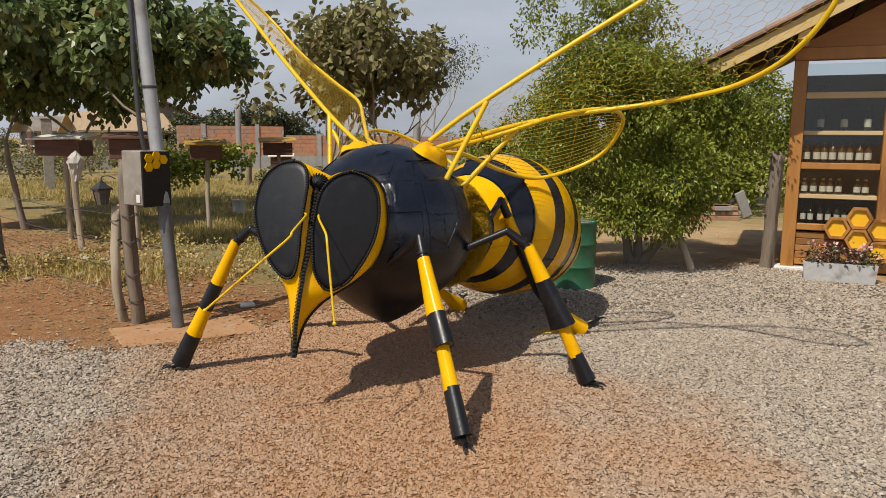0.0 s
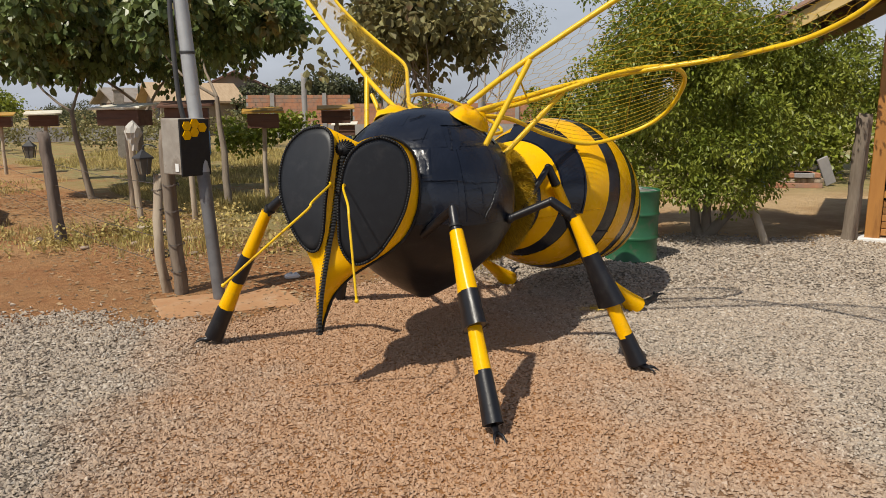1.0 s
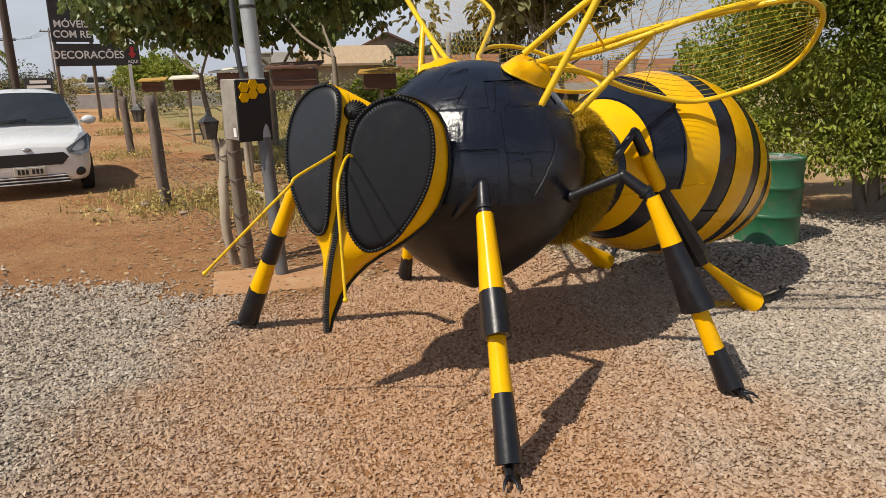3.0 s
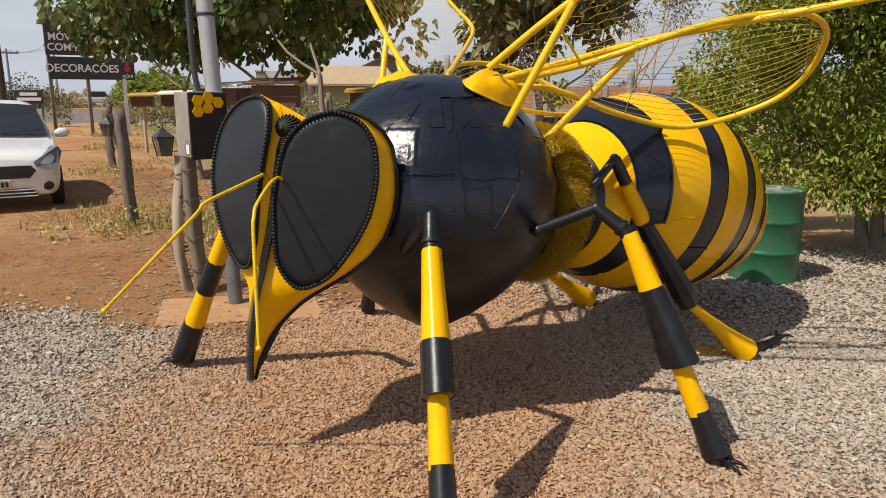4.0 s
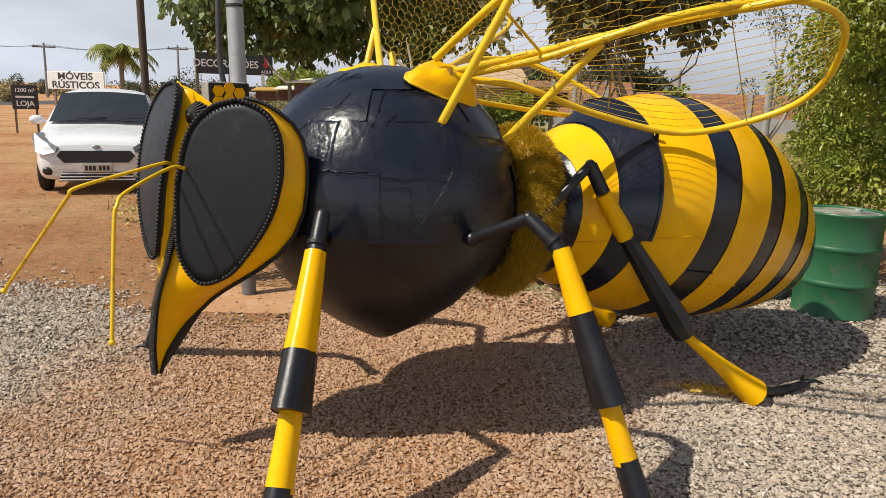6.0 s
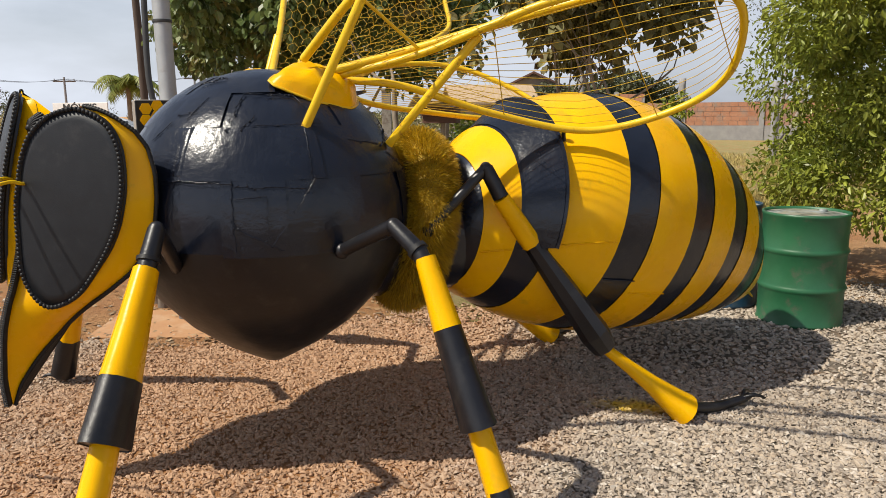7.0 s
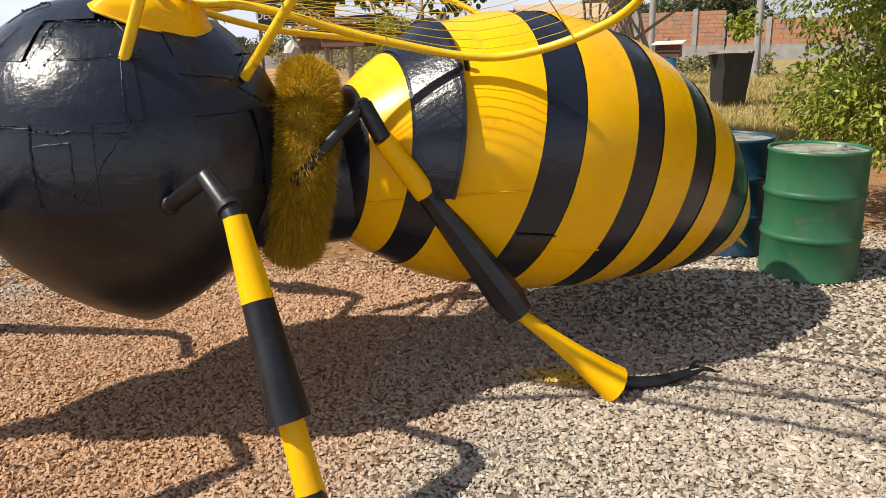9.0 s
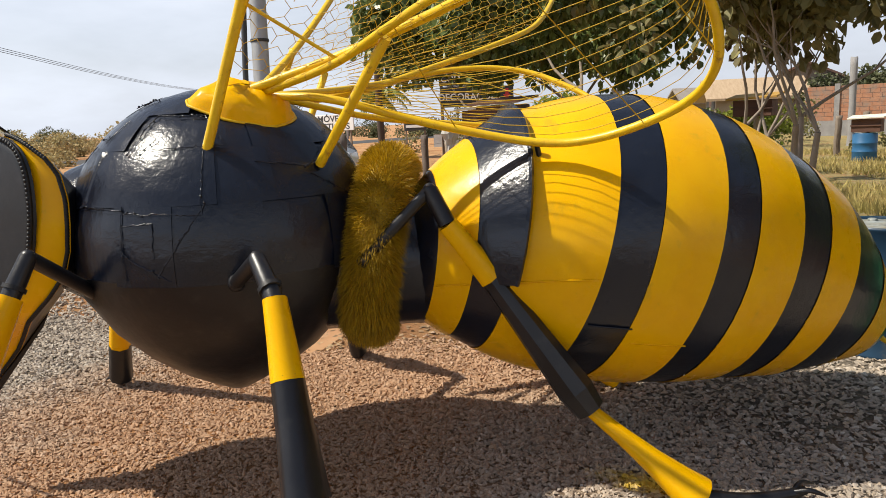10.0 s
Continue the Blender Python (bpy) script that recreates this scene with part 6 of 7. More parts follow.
part("arrow", g, M_RED, sg, "red arrow pointing down")

wsg = thing("furniture_sign", "white board sign with bold black lettering on legs", "sign", pose(-21.3, 18.15, -0.22, 0, 0, 14) @ Matrix.Diagonal((1.12, 1.12, 1.10, 1)))
g = Geo()
g.box((-1.0, -0.02, 1.45), (1.0, 0.02, 1.98), 0, 0.008)
part("board", g, M_WHITE, wsg)
for x in (-0.8, 0.8):
    g = Geo()
    g.box((x - 0.03, 0.025, -0.02), (x + 0.03, 0.075, 1.9), 0)
    part("leg", g, M_WOOD, wsg)
words("MÓVEIS", 0.28, M_SIGNBLK, wsg, Matrix.Translation((0, -0.024, 1.835)) @ Matrix.Diagonal((1.3, 1, 1, 1)))
words("RÚSTICOS", 0.28, M_SIGNBLK, wsg, Matrix.Translation((0, -0.024, 1.58)) @ Matrix.Diagonal((1.3, 1, 1, 1)))
lsg = thing("store_sign", "small black notice board with white lettering", "sign", pose(-21.5, 16.5, -0.22, 0, 0, 50))
g = Geo()
g.box((-0.37, -0.02, 0.96), (0.37, 0.02, 1.71), 0, 0.008)
part("board", g, M_SIGNBLK, lsg)
for x in (-0.3, 0.3):
    g = Geo()
    g.box((x - 0.03, 0.025, -0.02), (x + 0.03, 0.075, 1.8), 0)
    part("leg", g, M_WOOD, lsg)
words("1200 m²", 0.17, M_SIGNTXT, lsg, Matrix.Translation((0, -0.024, 1.54)))
words("LOJA", 0.23, M_SIGNTXT, lsg, Matrix.Translation((0, -0.024, 1.13)))
g = Geo()
g.box((-0.26, -0.028, 1.31), (0.26, -0.022, 1.37), 0)
part("bar", g, M_SIGNTXT, lsg)
esg = thing("notice_board", "low black notice board with white bars", "sign", pose(-19.6, 20.7, 0, 0, 0, 40))
g = Geo()
g.box((-0.42, -0.02, 1.25), (0.42, 0.02, 1.70), 0, 0.008)
part("board", g, M_SIGNBLK, esg)
for k, w_ in enumerate((0.5, 0.7)):
    g = Geo()
    g.box((-w_ / 2, -0.03, 1.52 - 0.16 * k), (w_ / 2, -0.022, 1.62 - 0.16 * k), 0)
    part("bar", g, M_SIGNTXT, esg)
for x in (-0.36, 0.36):
    g = Geo()
    g.box((x - 0.03, 0.025, -0.02), (x + 0.03, 0.075, 1.3), 0)
    part("leg", g, M_WOOD, esg)

# ---------------------------------------------------------------- the car
M_CARW = surface("white_car_paint", (0.72, 0.73, 0.74), (0.76, 0.77, 0.78), 3, 0.25, 0.0, coat=0.6)
M_TRIM = surface("black_trim", (0.012, 0.012, 0.013), (0.02, 0.02, 0.02), 9, 0.4, 0.1, 60)
M_SCREEN = surface("car_glass", (0.02, 0.025, 0.028), (0.03, 0.035, 0.04), 4, 0.06, 0.0)
M_LIGHT = surface("headlamp", (0.22, 0.24, 0.26), (0.10, 0.11, 0.125), 22, 0.38, 0.0)
M_TYRE = surface("tyre_rubber", (0.015, 0.015, 0.015), (0.03, 0.027, 0.024), 12, 0.85, 0.3, 60)
M_RIM = surface("alloy_rim", (0.4, 0.4, 0.42), (0.5, 0.5, 0.52), 9, 0.3, 0.0, metal=0.8)

car = thing("hatchback_car", "white hatchback parked on the dirt driveway", "car", pose(-8.05, 9.16, 0, 0, 0, 48.1))
# stations along the car from the nose backwards (y), with half outlines (x, z)
ST = [
    (0.00, [(0, 0.30), (0.55, 0.30), (0.62, 0.45), (0.60, 0.66), (0.50, 0.70), (0, 0.72)]),
    (0.06, [(0, 0.22), (0.66, 0.22), (0.74, 0.40), (0.73, 0.70), (0.60, 0.77), (0, 0.80)]),
    (0.22, [(0, 0.20), (0.76, 0.20), (0.82, 0.42), (0.81, 0.78), (0.68, 0.83), (0, 0.86)]),
    (0.60, [(0, 0.20), (0.80, 0.20), (0.85, 0.42), (0.845, 0.84), (0.72, 0.89), (0, 0.93)]),
    (1.02, [(0, 0.20), (0.80, 0.20), (0.85, 0.42), (0.845, 0.90), (0.78, 0.95), (0, 0.985)]),
    (1.30, [(0, 0.20), (0.80, 0.20), (0.85, 0.42), (0.845, 0.93), (0.75, 1.12), (0, 1.19)]),
    (1.75, [(0, 0.20), (0.80, 0.20), (0.85, 0.42), (0.845, 0.96), (0.63, 1.44), (0, 1.48)]),
    (2.10, [(0, 0.20), (0.80, 0.20), (0.85, 0.42), (0.845, 0.97), (0.585, 1.49), (0, 1.525)]),
    (3.00, [(0, 0.20), (0.80, 0.20), (0.85, 0.42), (0.84, 0.98), (0.57, 1.47), (0, 1.51)]),
    (3.60, [(0, 0.22), (0.78, 0.22), (0.83, 0.45), (0.81, 0.98), (0.55, 1.36), (0, 1.40)]),
    (3.86, [(0, 0.30), (0.70, 0.30), (0.76, 0.48), (0.72, 0.95), (0.56, 1.02), (0, 1.05)])]
V, F = [], []
for y, half in ST:
    V += [(x, y, z) for x, z in half] + [(-x, y, z) for x, z in half[-2:0:-1]]
n = 10
for i in range(len(ST) - 1):
    F += [(i * n + k, (i + 1) * n + k, (i + 1) * n + (k + 1) % n, i * n + (k + 1) % n) for k in range(n)]
F += [tuple(range(n)), tuple(range((len(ST) - 1) * n + n - 1, (len(ST) - 1) * n - 1, -1))]
bm = bmesh.new()
bv = [bm.verts.new(p) for p in V]
for f in F:
    bm.faces.new([bv[k] for k in f])
bmesh.ops.recalc_face_normals(bm, faces=bm.faces)
bmesh.ops.subdivide_edges(bm, edges=bm.edges[:], cuts=3, use_grid_fill=True, smooth=0.0)
for _ in range(3):
    bmesh.ops.smooth_vert(bm, verts=bm.verts, factor=0.4, use_axis_x=True, use_axis_y=True, use_axis_z=True)
for f in bm.faces:
    f.smooth = True
me = bpy.data.meshes.new("body")
bm.to_mesh(me)
bm.free()
me.materials.append(M_CARW)
o = new("body", me)
o.parent = car


def car_part(name, geo, mat, label=""):
    return part(name, geo, mat, car, label)


g = Geo()
V = []
for i in range(7):
    for j in range(9):
        u, v = -1 + 2 * j / 8, i / 6
        y = 0.99 + 0.69 * v
        z = 1.01 + 0.425 * v - 0.04 * u * u
        V.append((u * (0.745 - 0.115 * v), y - 0.03 + 0.07 * u * u * (1 - 0.3 * v), z + 0.03))
F = [(i * 9 + j, i * 9 + j + 1, i * 9 + j + 10, i * 9 + j + 9) for i in range(6) for j in range(8)]
g.add(V, F, 0)
car_part("windscreen", g, M_SCREEN)
g = Geo()
g.prism([(-0.46, 0.64), (0.46, 0.64), (0.52, 0.57), (0.43, 0.47), (-0.43, 0.47), (-0.52, 0.57)], 0.12, 0, Matrix.Translation((0, -0.02, 0)))
car_part("grille", g, M_TRIM, "black hexagonal grille")
g = Geo()
g.prism([(-0.46, 0.33), (0.46, 0.33), (0.52, 0.20), (-0.52, 0.20)], 0.12, 0, Matrix.Translation((0, -0.005, 0)))
car_part("lower_intake", g, M_TRIM)
for k in range(3):
    g = Geo()
    g.box((-0.51 + 0.02 * k, -0.02, 0.215 + 0.045 * k), (0.51 - 0.02 * k, 0.03, 0.232 + 0.045 * k), 0, 0.004)
    car_part("intake_slat", g, M_CARW)
for s in (-1, 1):
    g = Geo()
    V = [(s * 0.50, -0.03, 0.69), (s * 0.53, -0.045, 0.625), (s * 0.68, -0.02, 0.58), (s * 0.80, 0.06, 0.62), (s * 0.87, 0.30, 0.80), (s * 0.83, 0.30, 0.875), (s * 0.68, 0.08, 0.80)]
    V += [(x * 0.90, y + 0.16, z) for x, y, z in V]
    F = [tuple(range(7)), tuple(range(13, 6, -1))] + [(k, 7 + k, 7 + (k + 1) % 7, (k + 1) % 7) for k in range(7)]
    g.add(V, F, 0, False)
    car_part("headlight", g, M_LIGHT, "swept-back clear headlight")
    g = Geo()
    g.ball((s * 0.645, 0.035, 0.35), 0.07, 0, 14, 6, (1.15, 0.6, 0.9))
    car_part("fog_lamp", g, M_TRIM)
    g = Geo()
    g.ball((s * 0.95, 1.28, 1.02), 0.105, 0, 12, 7, (1.05, 0.55, 0.68))
    g.box((min(s * 0.82, s * 0.92), 1.25, 0.98), (max(s * 0.82, s * 0.92), 1.31, 1.02), 0)
    car_part("mirror", g, M_CARW)
    for y in (0.72, 3.15):
        g = Geo()
        V, F = [], []
        for x, r in ((0.70, 0.20), (0.70, 0.27), (0.72, 0.295), (0.84, 0.295), (0.862, 0.27), (0.862, 0.19)):
            V += [(s * x, y + r * math.cos(2 * math.pi * k / 24), 0.295 + r * math.sin(2 * math.pi * k / 24)) for k in range(24)]
        for i in range(5):
            F += [(i * 24 + k, i * 24 + (k + 1) % 24, (i + 1) * 24 + (k + 1) % 24, (i + 1) * 24 + k) for k in range(24)]
        g.add(V, F, 0)
        wheel = car_part("tyre", g, M_TYRE)
        g = Geo()
        V = [(s * 0.855, y + 0.19 * math.cos(2 * math.pi * k / 20), 0.295 + 0.19 * math.sin(2 * math.pi * k / 20)) for k in range(20)] + [(s * 0.84, y, 0.295)]
        g.add(V, [(k, (k + 1) % 20, 20) for k in range(20)], 0, False)
        part("rim", g, M_RIM, wheel)
for s in (-1, 1):
    g = Geo()
    g.add([(s * 0.815, 1.45, 1.00), (s * 0.825, 3.35, 1.02), (s * 0.60, 3.05, 1.41), (s * 0.60, 2.0, 1.43), (s * 0.70, 1.75, 1.25)], [(0, 1, 2, 3, 4) if s > 0 else (4, 3, 2, 1, 0)], 0, False)
    g.v += [(x - s * 0.10, y, z) for x, y, z in g.v]
    g.f += [(k, (k + 1) % 5, 5 + (k + 1) % 5, 5 + k) for k in range(5)]
    g.m += [0] * 5
    g.s += [False] * 5
    car_part("side_window", g, M_SCREEN)
g = Geo()
g.box((-0.20, -0.045, 0.335), (0.20, -0.02, 0.455), 0, 0.004)
plate = car_part("number_plate", g, M_LABELW, "pale number plate")
for k in range(6):
    g = Geo()
    x = -0.155 + 0.052 * k + (0.025 if k > 2 else 0)
    g.box((x, -0.051, 0.36), (x + 0.035, -0.046, 0.43), 0)
    part("plate_bar", g, M_TRIM, plate)
g = Geo()
g.ball((0, 0.0, 0.70), 0.05, 0, 12, 6, (1.2, 0.4, 0.5))
car_part("badge", g, M_RIM, "small oval badge")
for s in (-0.35, 0.25):
    g = Geo()
    g.tube([(s, 0.95, 1.055), (s + 0.42, 1.0, 1.085)], 0.010, 5)
    car_part("wiper", g, M_TRIM)
g = Geo()
g.tube([(0.0, 2.15, 1.52), (0.0, 2.35, 1.72)], 0.006, 5)
car_part("aerial", g, M_TRIM)

# ---------------------------------------------------------------- far things
M_BRICK = surface("orange_brick", (0.36, 0.16, 0.09), (0.44, 0.22, 0.13), 3, 0.9, 0.3, 20, c3=(0.28, 0.20, 0.155), spot=0.5, spot_scale=1.2)
M_PLINTH = surface("grey_plinth", (0.25, 0.24, 0.24), (0.33, 0.32, 0.31), 3, 0.9, 0.3, 12)
M_ROOFT = surface("tan_tile_roof", (0.40, 0.28, 0.17), (0.50, 0.37, 0.24), 2, 0.9, 0.4, 9, stretch=(1, 4, 1))
M_ROOFG = surface("weathered_sheet_roof", (0.24, 0.21, 0.18), (0.33, 0.29, 0.25), 1.2, 0.8, 0.3, 6, c3=(0.24, 0.18, 0.14), spot=0.4, spot_scale=0.8)
M_PLASTER = surface("cream_plaster", (0.27, 0.215, 0.165), (0.35, 0.29, 0.23), 1.5, 0.9, 0.1, 9)
M_DARKW = surface("dark_opening", (0.02, 0.02, 0.022), (0.04, 0.035, 0.03), 2, 0.6, 0.0)
M_ASPHALT = surface("asphalt", (0.055, 0.053, 0.052), (0.075, 0.072, 0.07), 4, 0.9, 0.3, 40)
M_POLEW = surface("tarred_timber", (0.05, 0.035, 0.028), (0.09, 0.065, 0.05), 9, 0.9, 0.5, 40, stretch=(1, 1, 0.1))
M_SILVER = surface("silver_paint", (0.55, 0.56, 0.58), (0.5, 0.51, 0.53), 3, 0.3, 0.0, metal=0.3)

g = Geo()
V = []
road = [(-24, -60), (-35, -20), (-45, 8), (-50, 24), (-58, 48), (-68, 78), (-84, 125)]
for k, (x, y) in enumerate(road):
    V += [(x - 5, y + 1.5, 0.012), (x + 4, y - 1.5, 0.012)]
g.add(V, [(2 * k, 2 * k + 1, 2 * k + 3, 2 * k + 2) for k in range(len(road) - 1)], 0, False)
solid("road", g, M_ASPHALT, "grey asphalt highway beyond the yards", "road", kind="structure")


def brick_wall(x0, y0, x1, y1, h, label, piers=3):
    L_ = math.hypot(x1 - x0, y1 - y0)
    root = thing("brick_wall", label, "wall", pose(x0, y0, 0, 0, 0, math.degrees(math.atan2(y1 - y0, x1 - x0))))
    g = Geo()
    g.box((0, -0.12, -0.05), (L_, 0.12, 0.75), 0)
    part("plinth", g, M_PLINTH, root, "grey stone plinth")
    rows = max(3, int((h - 0.75) / 0.2))
    for r in range(rows):
        g = Geo()
        z = 0.75 + r * (h - 0.75) / rows
        off = 0.2 * (r % 2)
        for k in range(int(L_ / 0.42)):
            g.box((k * 0.42 + off * 0.5, -0.09, z + 0.004), (min(L_, k * 0.42 + 0.405 + off * 0.5), 0.09, z + (h - 0.75) / rows - 0.012), 0)
        part("brick_course", g, M_BRICK, root)
    g = Geo()
    g.box((0, -0.075, 0.75), (L_, 0.075, h - 0.02), 0)
    part("mortar", g, M_PLINTH, root)
    for k in range(piers):
        g = Geo()
        x = L_ * (k + 0.5) / piers
        g.box((x - 0.12, -0.16, 0), (x + 0.12, -0.10, h + 0.1), 0)
        part("pier", g, M_PLINTH, root)
    return root


brick_wall(-15.5, 42.5, -9.6, 43.5, 2.45, "orange hollow-brick wall on a grey plinth", 2)
brick_wall(-9.4, 43.2, 2.0, 44.6, 1.95, "lower dark orange brick wall on a grey plinth", 3)
brick_wall(-34, 33, -18, 39.5, 0.6, "low dusty brick garden wall on a grey plinth", 4)


def house(x, y, turn, w, d, h, label, roof):
    root = thing("house", label, "house", pose(x, y, 0, 0, 0, turn))
    for nm, lo, hi in (("wall", (-w / 2, -d / 2, 0), (w / 2, -d / 2 + 0.15, h)), ("wall", (-w / 2, d / 2 - 0.15, 0), (w / 2, d / 2, h)), ("wall", (-w / 2, -d / 2 + 0.15, 0), (-w / 2 + 0.15, d / 2 - 0.15, h)), ("wall", (w / 2 - 0.15, -d / 2 + 0.15, 0), (w / 2, d / 2 - 0.15, h))):
        g = Geo()
        g.box(lo, hi, 0)
        part(nm, g, M_PLASTER, root)
    for s in (-1, 1):
        g = Geo()
        V = [(s * (w / 2 + 0.6), -d / 2 - 0.6, h - 0.25), (s * (w / 2 + 0.6), d / 2 + 0.6, h - 0.25), (0, d / 2 + 0.6, h + w * 0.24), (0, -d / 2 - 0.6, h + w * 0.24)]
        V += [(a, b, c - 0.14) for a, b, c in V]
        g.add(V, [(0, 1, 2, 3), (7, 6, 5, 4), (0, 4, 5, 1), (1, 5, 6, 2), (2, 6, 7, 3), (3, 7, 4, 0)], 0, False)
        part("roof", g, roof, root)
    g = Geo()
    g.prism([(-w / 2, h), (w / 2, h), (0, h + w * 0.23)], 0.12, 0, Matrix.Translation((0, -d / 2, 0)))
    part("gable", g, M_PLASTER, root)
    for wx in (-w / 4, w / 4):
        g = Geo()
        g.box((wx - 0.5, -d / 2 - 0.03, 1.1), (wx + 0.5, -d / 2 + 0.01, 2.1), 0)
        win = part("window", g, M_DARKW, root)
        g = Geo()
        g.box((wx - 0.6, -d / 2 - 0.08, 1.02), (wx + 0.6, -d / 2 - 0.032, 1.09), 0)
        part("sill", g, M_WHITE, win)
    g = Geo()
    g.box((-0.45, -d / 2 - 0.03, 0), (0.45, -d / 2 + 0.01, 2.1), 0)
    part("door", g, M_HIVE, root)
    return root


house(-20.9, 47.0, -50, 3.8, 4.6, 2.4, "low cream house with a tan tiled roof", M_ROOFT)
house(-20.1, 53.0, 20, 5.5, 6, 2.9, "cream house with a dark brown roof", M_HIVE)
house(-29.2, 56, -40, 3.6, 4.4, 2.4, "pale house with a weathered light roof", M_ROOFG)

# silver pickup on the road
pk = thing("pickup_truck", "silver pickup truck on the far road", "truck", pose(-61.5, 69, 0.02, 0, 0, 42))
g = Geo()
g.box((-2.6, -0.9, 0.45), (2.6, 0.9, 1.05), 0, 0.12)
part("body", g, M_SILVER, pk)
g = Geo()
g.prism([(-1.1, 1.05), (1.35, 1.05), (0.85, 1.75), (-0.8, 1.75)], 1.5, 0, Matrix.Translation((0, -0.75, 0)))
part("cab", g, M_SILVER, pk)
g = Geo()
g.prism([(-0.95, 1.12), (1.12, 1.12), (0.78, 1.66), (-0.72, 1.66)], 1.54, 0, Matrix.Translation((0, -0.77, 0)))
part("window", g, M_SCREEN, pk)
for x in (-1.6, 1.6):
    for y in (-0.92, 0.72):
        g = Geo()
        V = [(x + 0.38 * math.cos(2 * math.pi * k / 16), y + dy, 0.38 + 0.38 * math.sin(2 * math.pi * k / 16)) for dy in (0, 0.2) for k in range(16)]
        g.add(V, [(k, (k + 1) % 16, 16 + (k + 1) % 16, 16 + k) for k in range(16)] + [tuple(range(16)), tuple(range(31, 15, -1))], 0, False)
        part("tyre", g, M_TYRE, pk)

# poles and lines
g = Geo()
g.tube([(0, 0, -0.1), (-0.1, 0.02, 4), (-0.35, 0.06, 10)], [0.112, 0.106, 0.09], 12)
solid("timber_pole", g, M_POLEW, "tall dark timber utility pole", "pole", pose(-16.85, 17.3, 0))


def utility_pole(x, y, h):
    root = thing("utility_pole", "far concrete utility pole with a crossarm", "pole", pose(x, y, 0, 0, 0, 50), "utility poles")
    g = Geo()
    g.tube([(0, 0, 0), (0, 0, h)], [0.16, 0.10], 8)
    part("shaft", g, M_PLINTH, root)
    g = Geo()
    g.box((-1.1, -0.06, h - 0.5), (1.1, 0.06, h - 0.36), 0)
    part("crossarm", g, M_WOOD, root)
    for x_ in (-0.95, 0, 0.95):
        g = Geo()
        g.tube([(x_, 0, h - 0.36), (x_, 0, h - 0.16)], 0.05, 6)
        part("insulator", g, M_PLINTH, root)
    return root


POLES = [(-74, 51.5, 5.6), (-66, 62, 6.0), (-78, 80, 8), (-78, 43, 6.0), (-25, 1.2, 6.6), (-92, 41.4, 7.0)]
for p in POLES:
    utility_pole(*p)
g = Geo()
for dx in (-0.7, 0, 0.7):
    for (ax, ay, ah), (bx_, by_, bh) in ((POLES[4], POLES[5]), (POLES[3], POLES[0]), (POLES[0], POLES[1]), (POLES[1], POLES[2])):
        pts = []
        for k in range(13):
            f = k / 12
            pts.append((ax + (bx_ - ax) * f + dx, ay + (by_ - ay) * f, ah - 0.2 + (bh - ah) * f - 1.1 * 4 * f * (1 - f) * 0.5))
        g.tube(pts, 0.014, 4, cap=False)
solid("power_lines", g, M_CONDUIT, "thin sagging overhead power lines", "cable")

# palm by the roadside
pm = thing("palm_tree", "small coconut palm with arching green fronds", "tree", pose(-25.0, 22.7, 0))
g = Geo()
g.tube([(0, 0, -0.05), (0.1, 0.02, 1.0), (0.08, 0.05, 2.8)], [0.13, 0.10, 0.085], 9)
part("trunk", g, M_TRUNK, pm)
g = Geo()
rp2 = random.Random(3)
for k in range(26):
    a, rise, ln = k * 2.4, rp2.uniform(-0.3, 1.5), rp2.uniform(1.0, 1.7)
    prev, d = Vector((0.08, 0.05, 2.75)), Vector((math.cos(a), math.sin(a), rise)).normalized()
    side = Vector((-math.sin(a), math.cos(a), 0))
    for s in range(9):
        nxt = prev + d * ln / 9
        for sg_ in (-1, 1):
            for q in (0, 0.5):
                b = prev.lerp(nxt, q)
                tipp = b + side * sg_ * 0.46 * (1 - abs(s - 3.5) / 7) + d * 0.16 + Vector((0, 0, -0.22))
                g.add([b, b + d * 0.10, tipp], [(0, 1, 2)], 0, False)
        prev = nxt
        d = (d + Vector((0, 0, -0.22))).normalized()
part("fronds", g, M_PALM, pm)


# tree belts on the horizon and bushes, one mass of foliage each
def bushes(name, label, spots, leafmat, count, size, kind="stuff"):
    rg_ = np.random.default_rng(len(spots) + count)
    cen, rad = [], []
    for x, y, z, r in spots:
        for _ in range(7):
            cen.append((x + rg_.normal(0, r * 0.6), y + rg_.normal(0, r * 0.6), max(0.15 * r, z + rg_.normal(0, r * 0.35))))
            rad.append(r * rg_.uniform(0.35, 0.7))
    V, F = leaves(rg_, cen, rad, count, size, 0.2, 0.8)
    V[:, 2] = np.maximum(V[:, 2], 0.0)
    return tagged(new(name, soup(name, V, F, leafmat)), label, "bush" if "bush" in name else "woodland", kind=kind)


rq = random.Random(41)
M_SCRUB = surface("dry_scrub", (0.52, 0.41, 0.22), (0.38, 0.33, 0.15), 0.5, 0.85, 0.0, per="Island", translucent=0.2)
belt = []
for k in range(90):
    a = radians(rq.uniform(-15, 110))
    r = rq.uniform(75, 130)
    belt.append((-r * math.sin(a), r * math.cos(a), rq.uniform(0.2, 1.1), rq.uniform(1.2, 2.5)))
bushes("far_woodland", "distant belt of dull green bush on the horizon", belt, M_LEAF_FAR, 150000, 0.20)
verge = [(-53 - 26 * rq.random() - 9 * k / 60, -6 + 1.6 * k, 0.45, 1.2) for k in range(60)]
verge += [(-40 - 34 * rq.random(), -4 + 0.85 * k, 0.75, 1.3) for k in range(38)]
verge = [v for v in verge if not 44 < v[1] < 66]
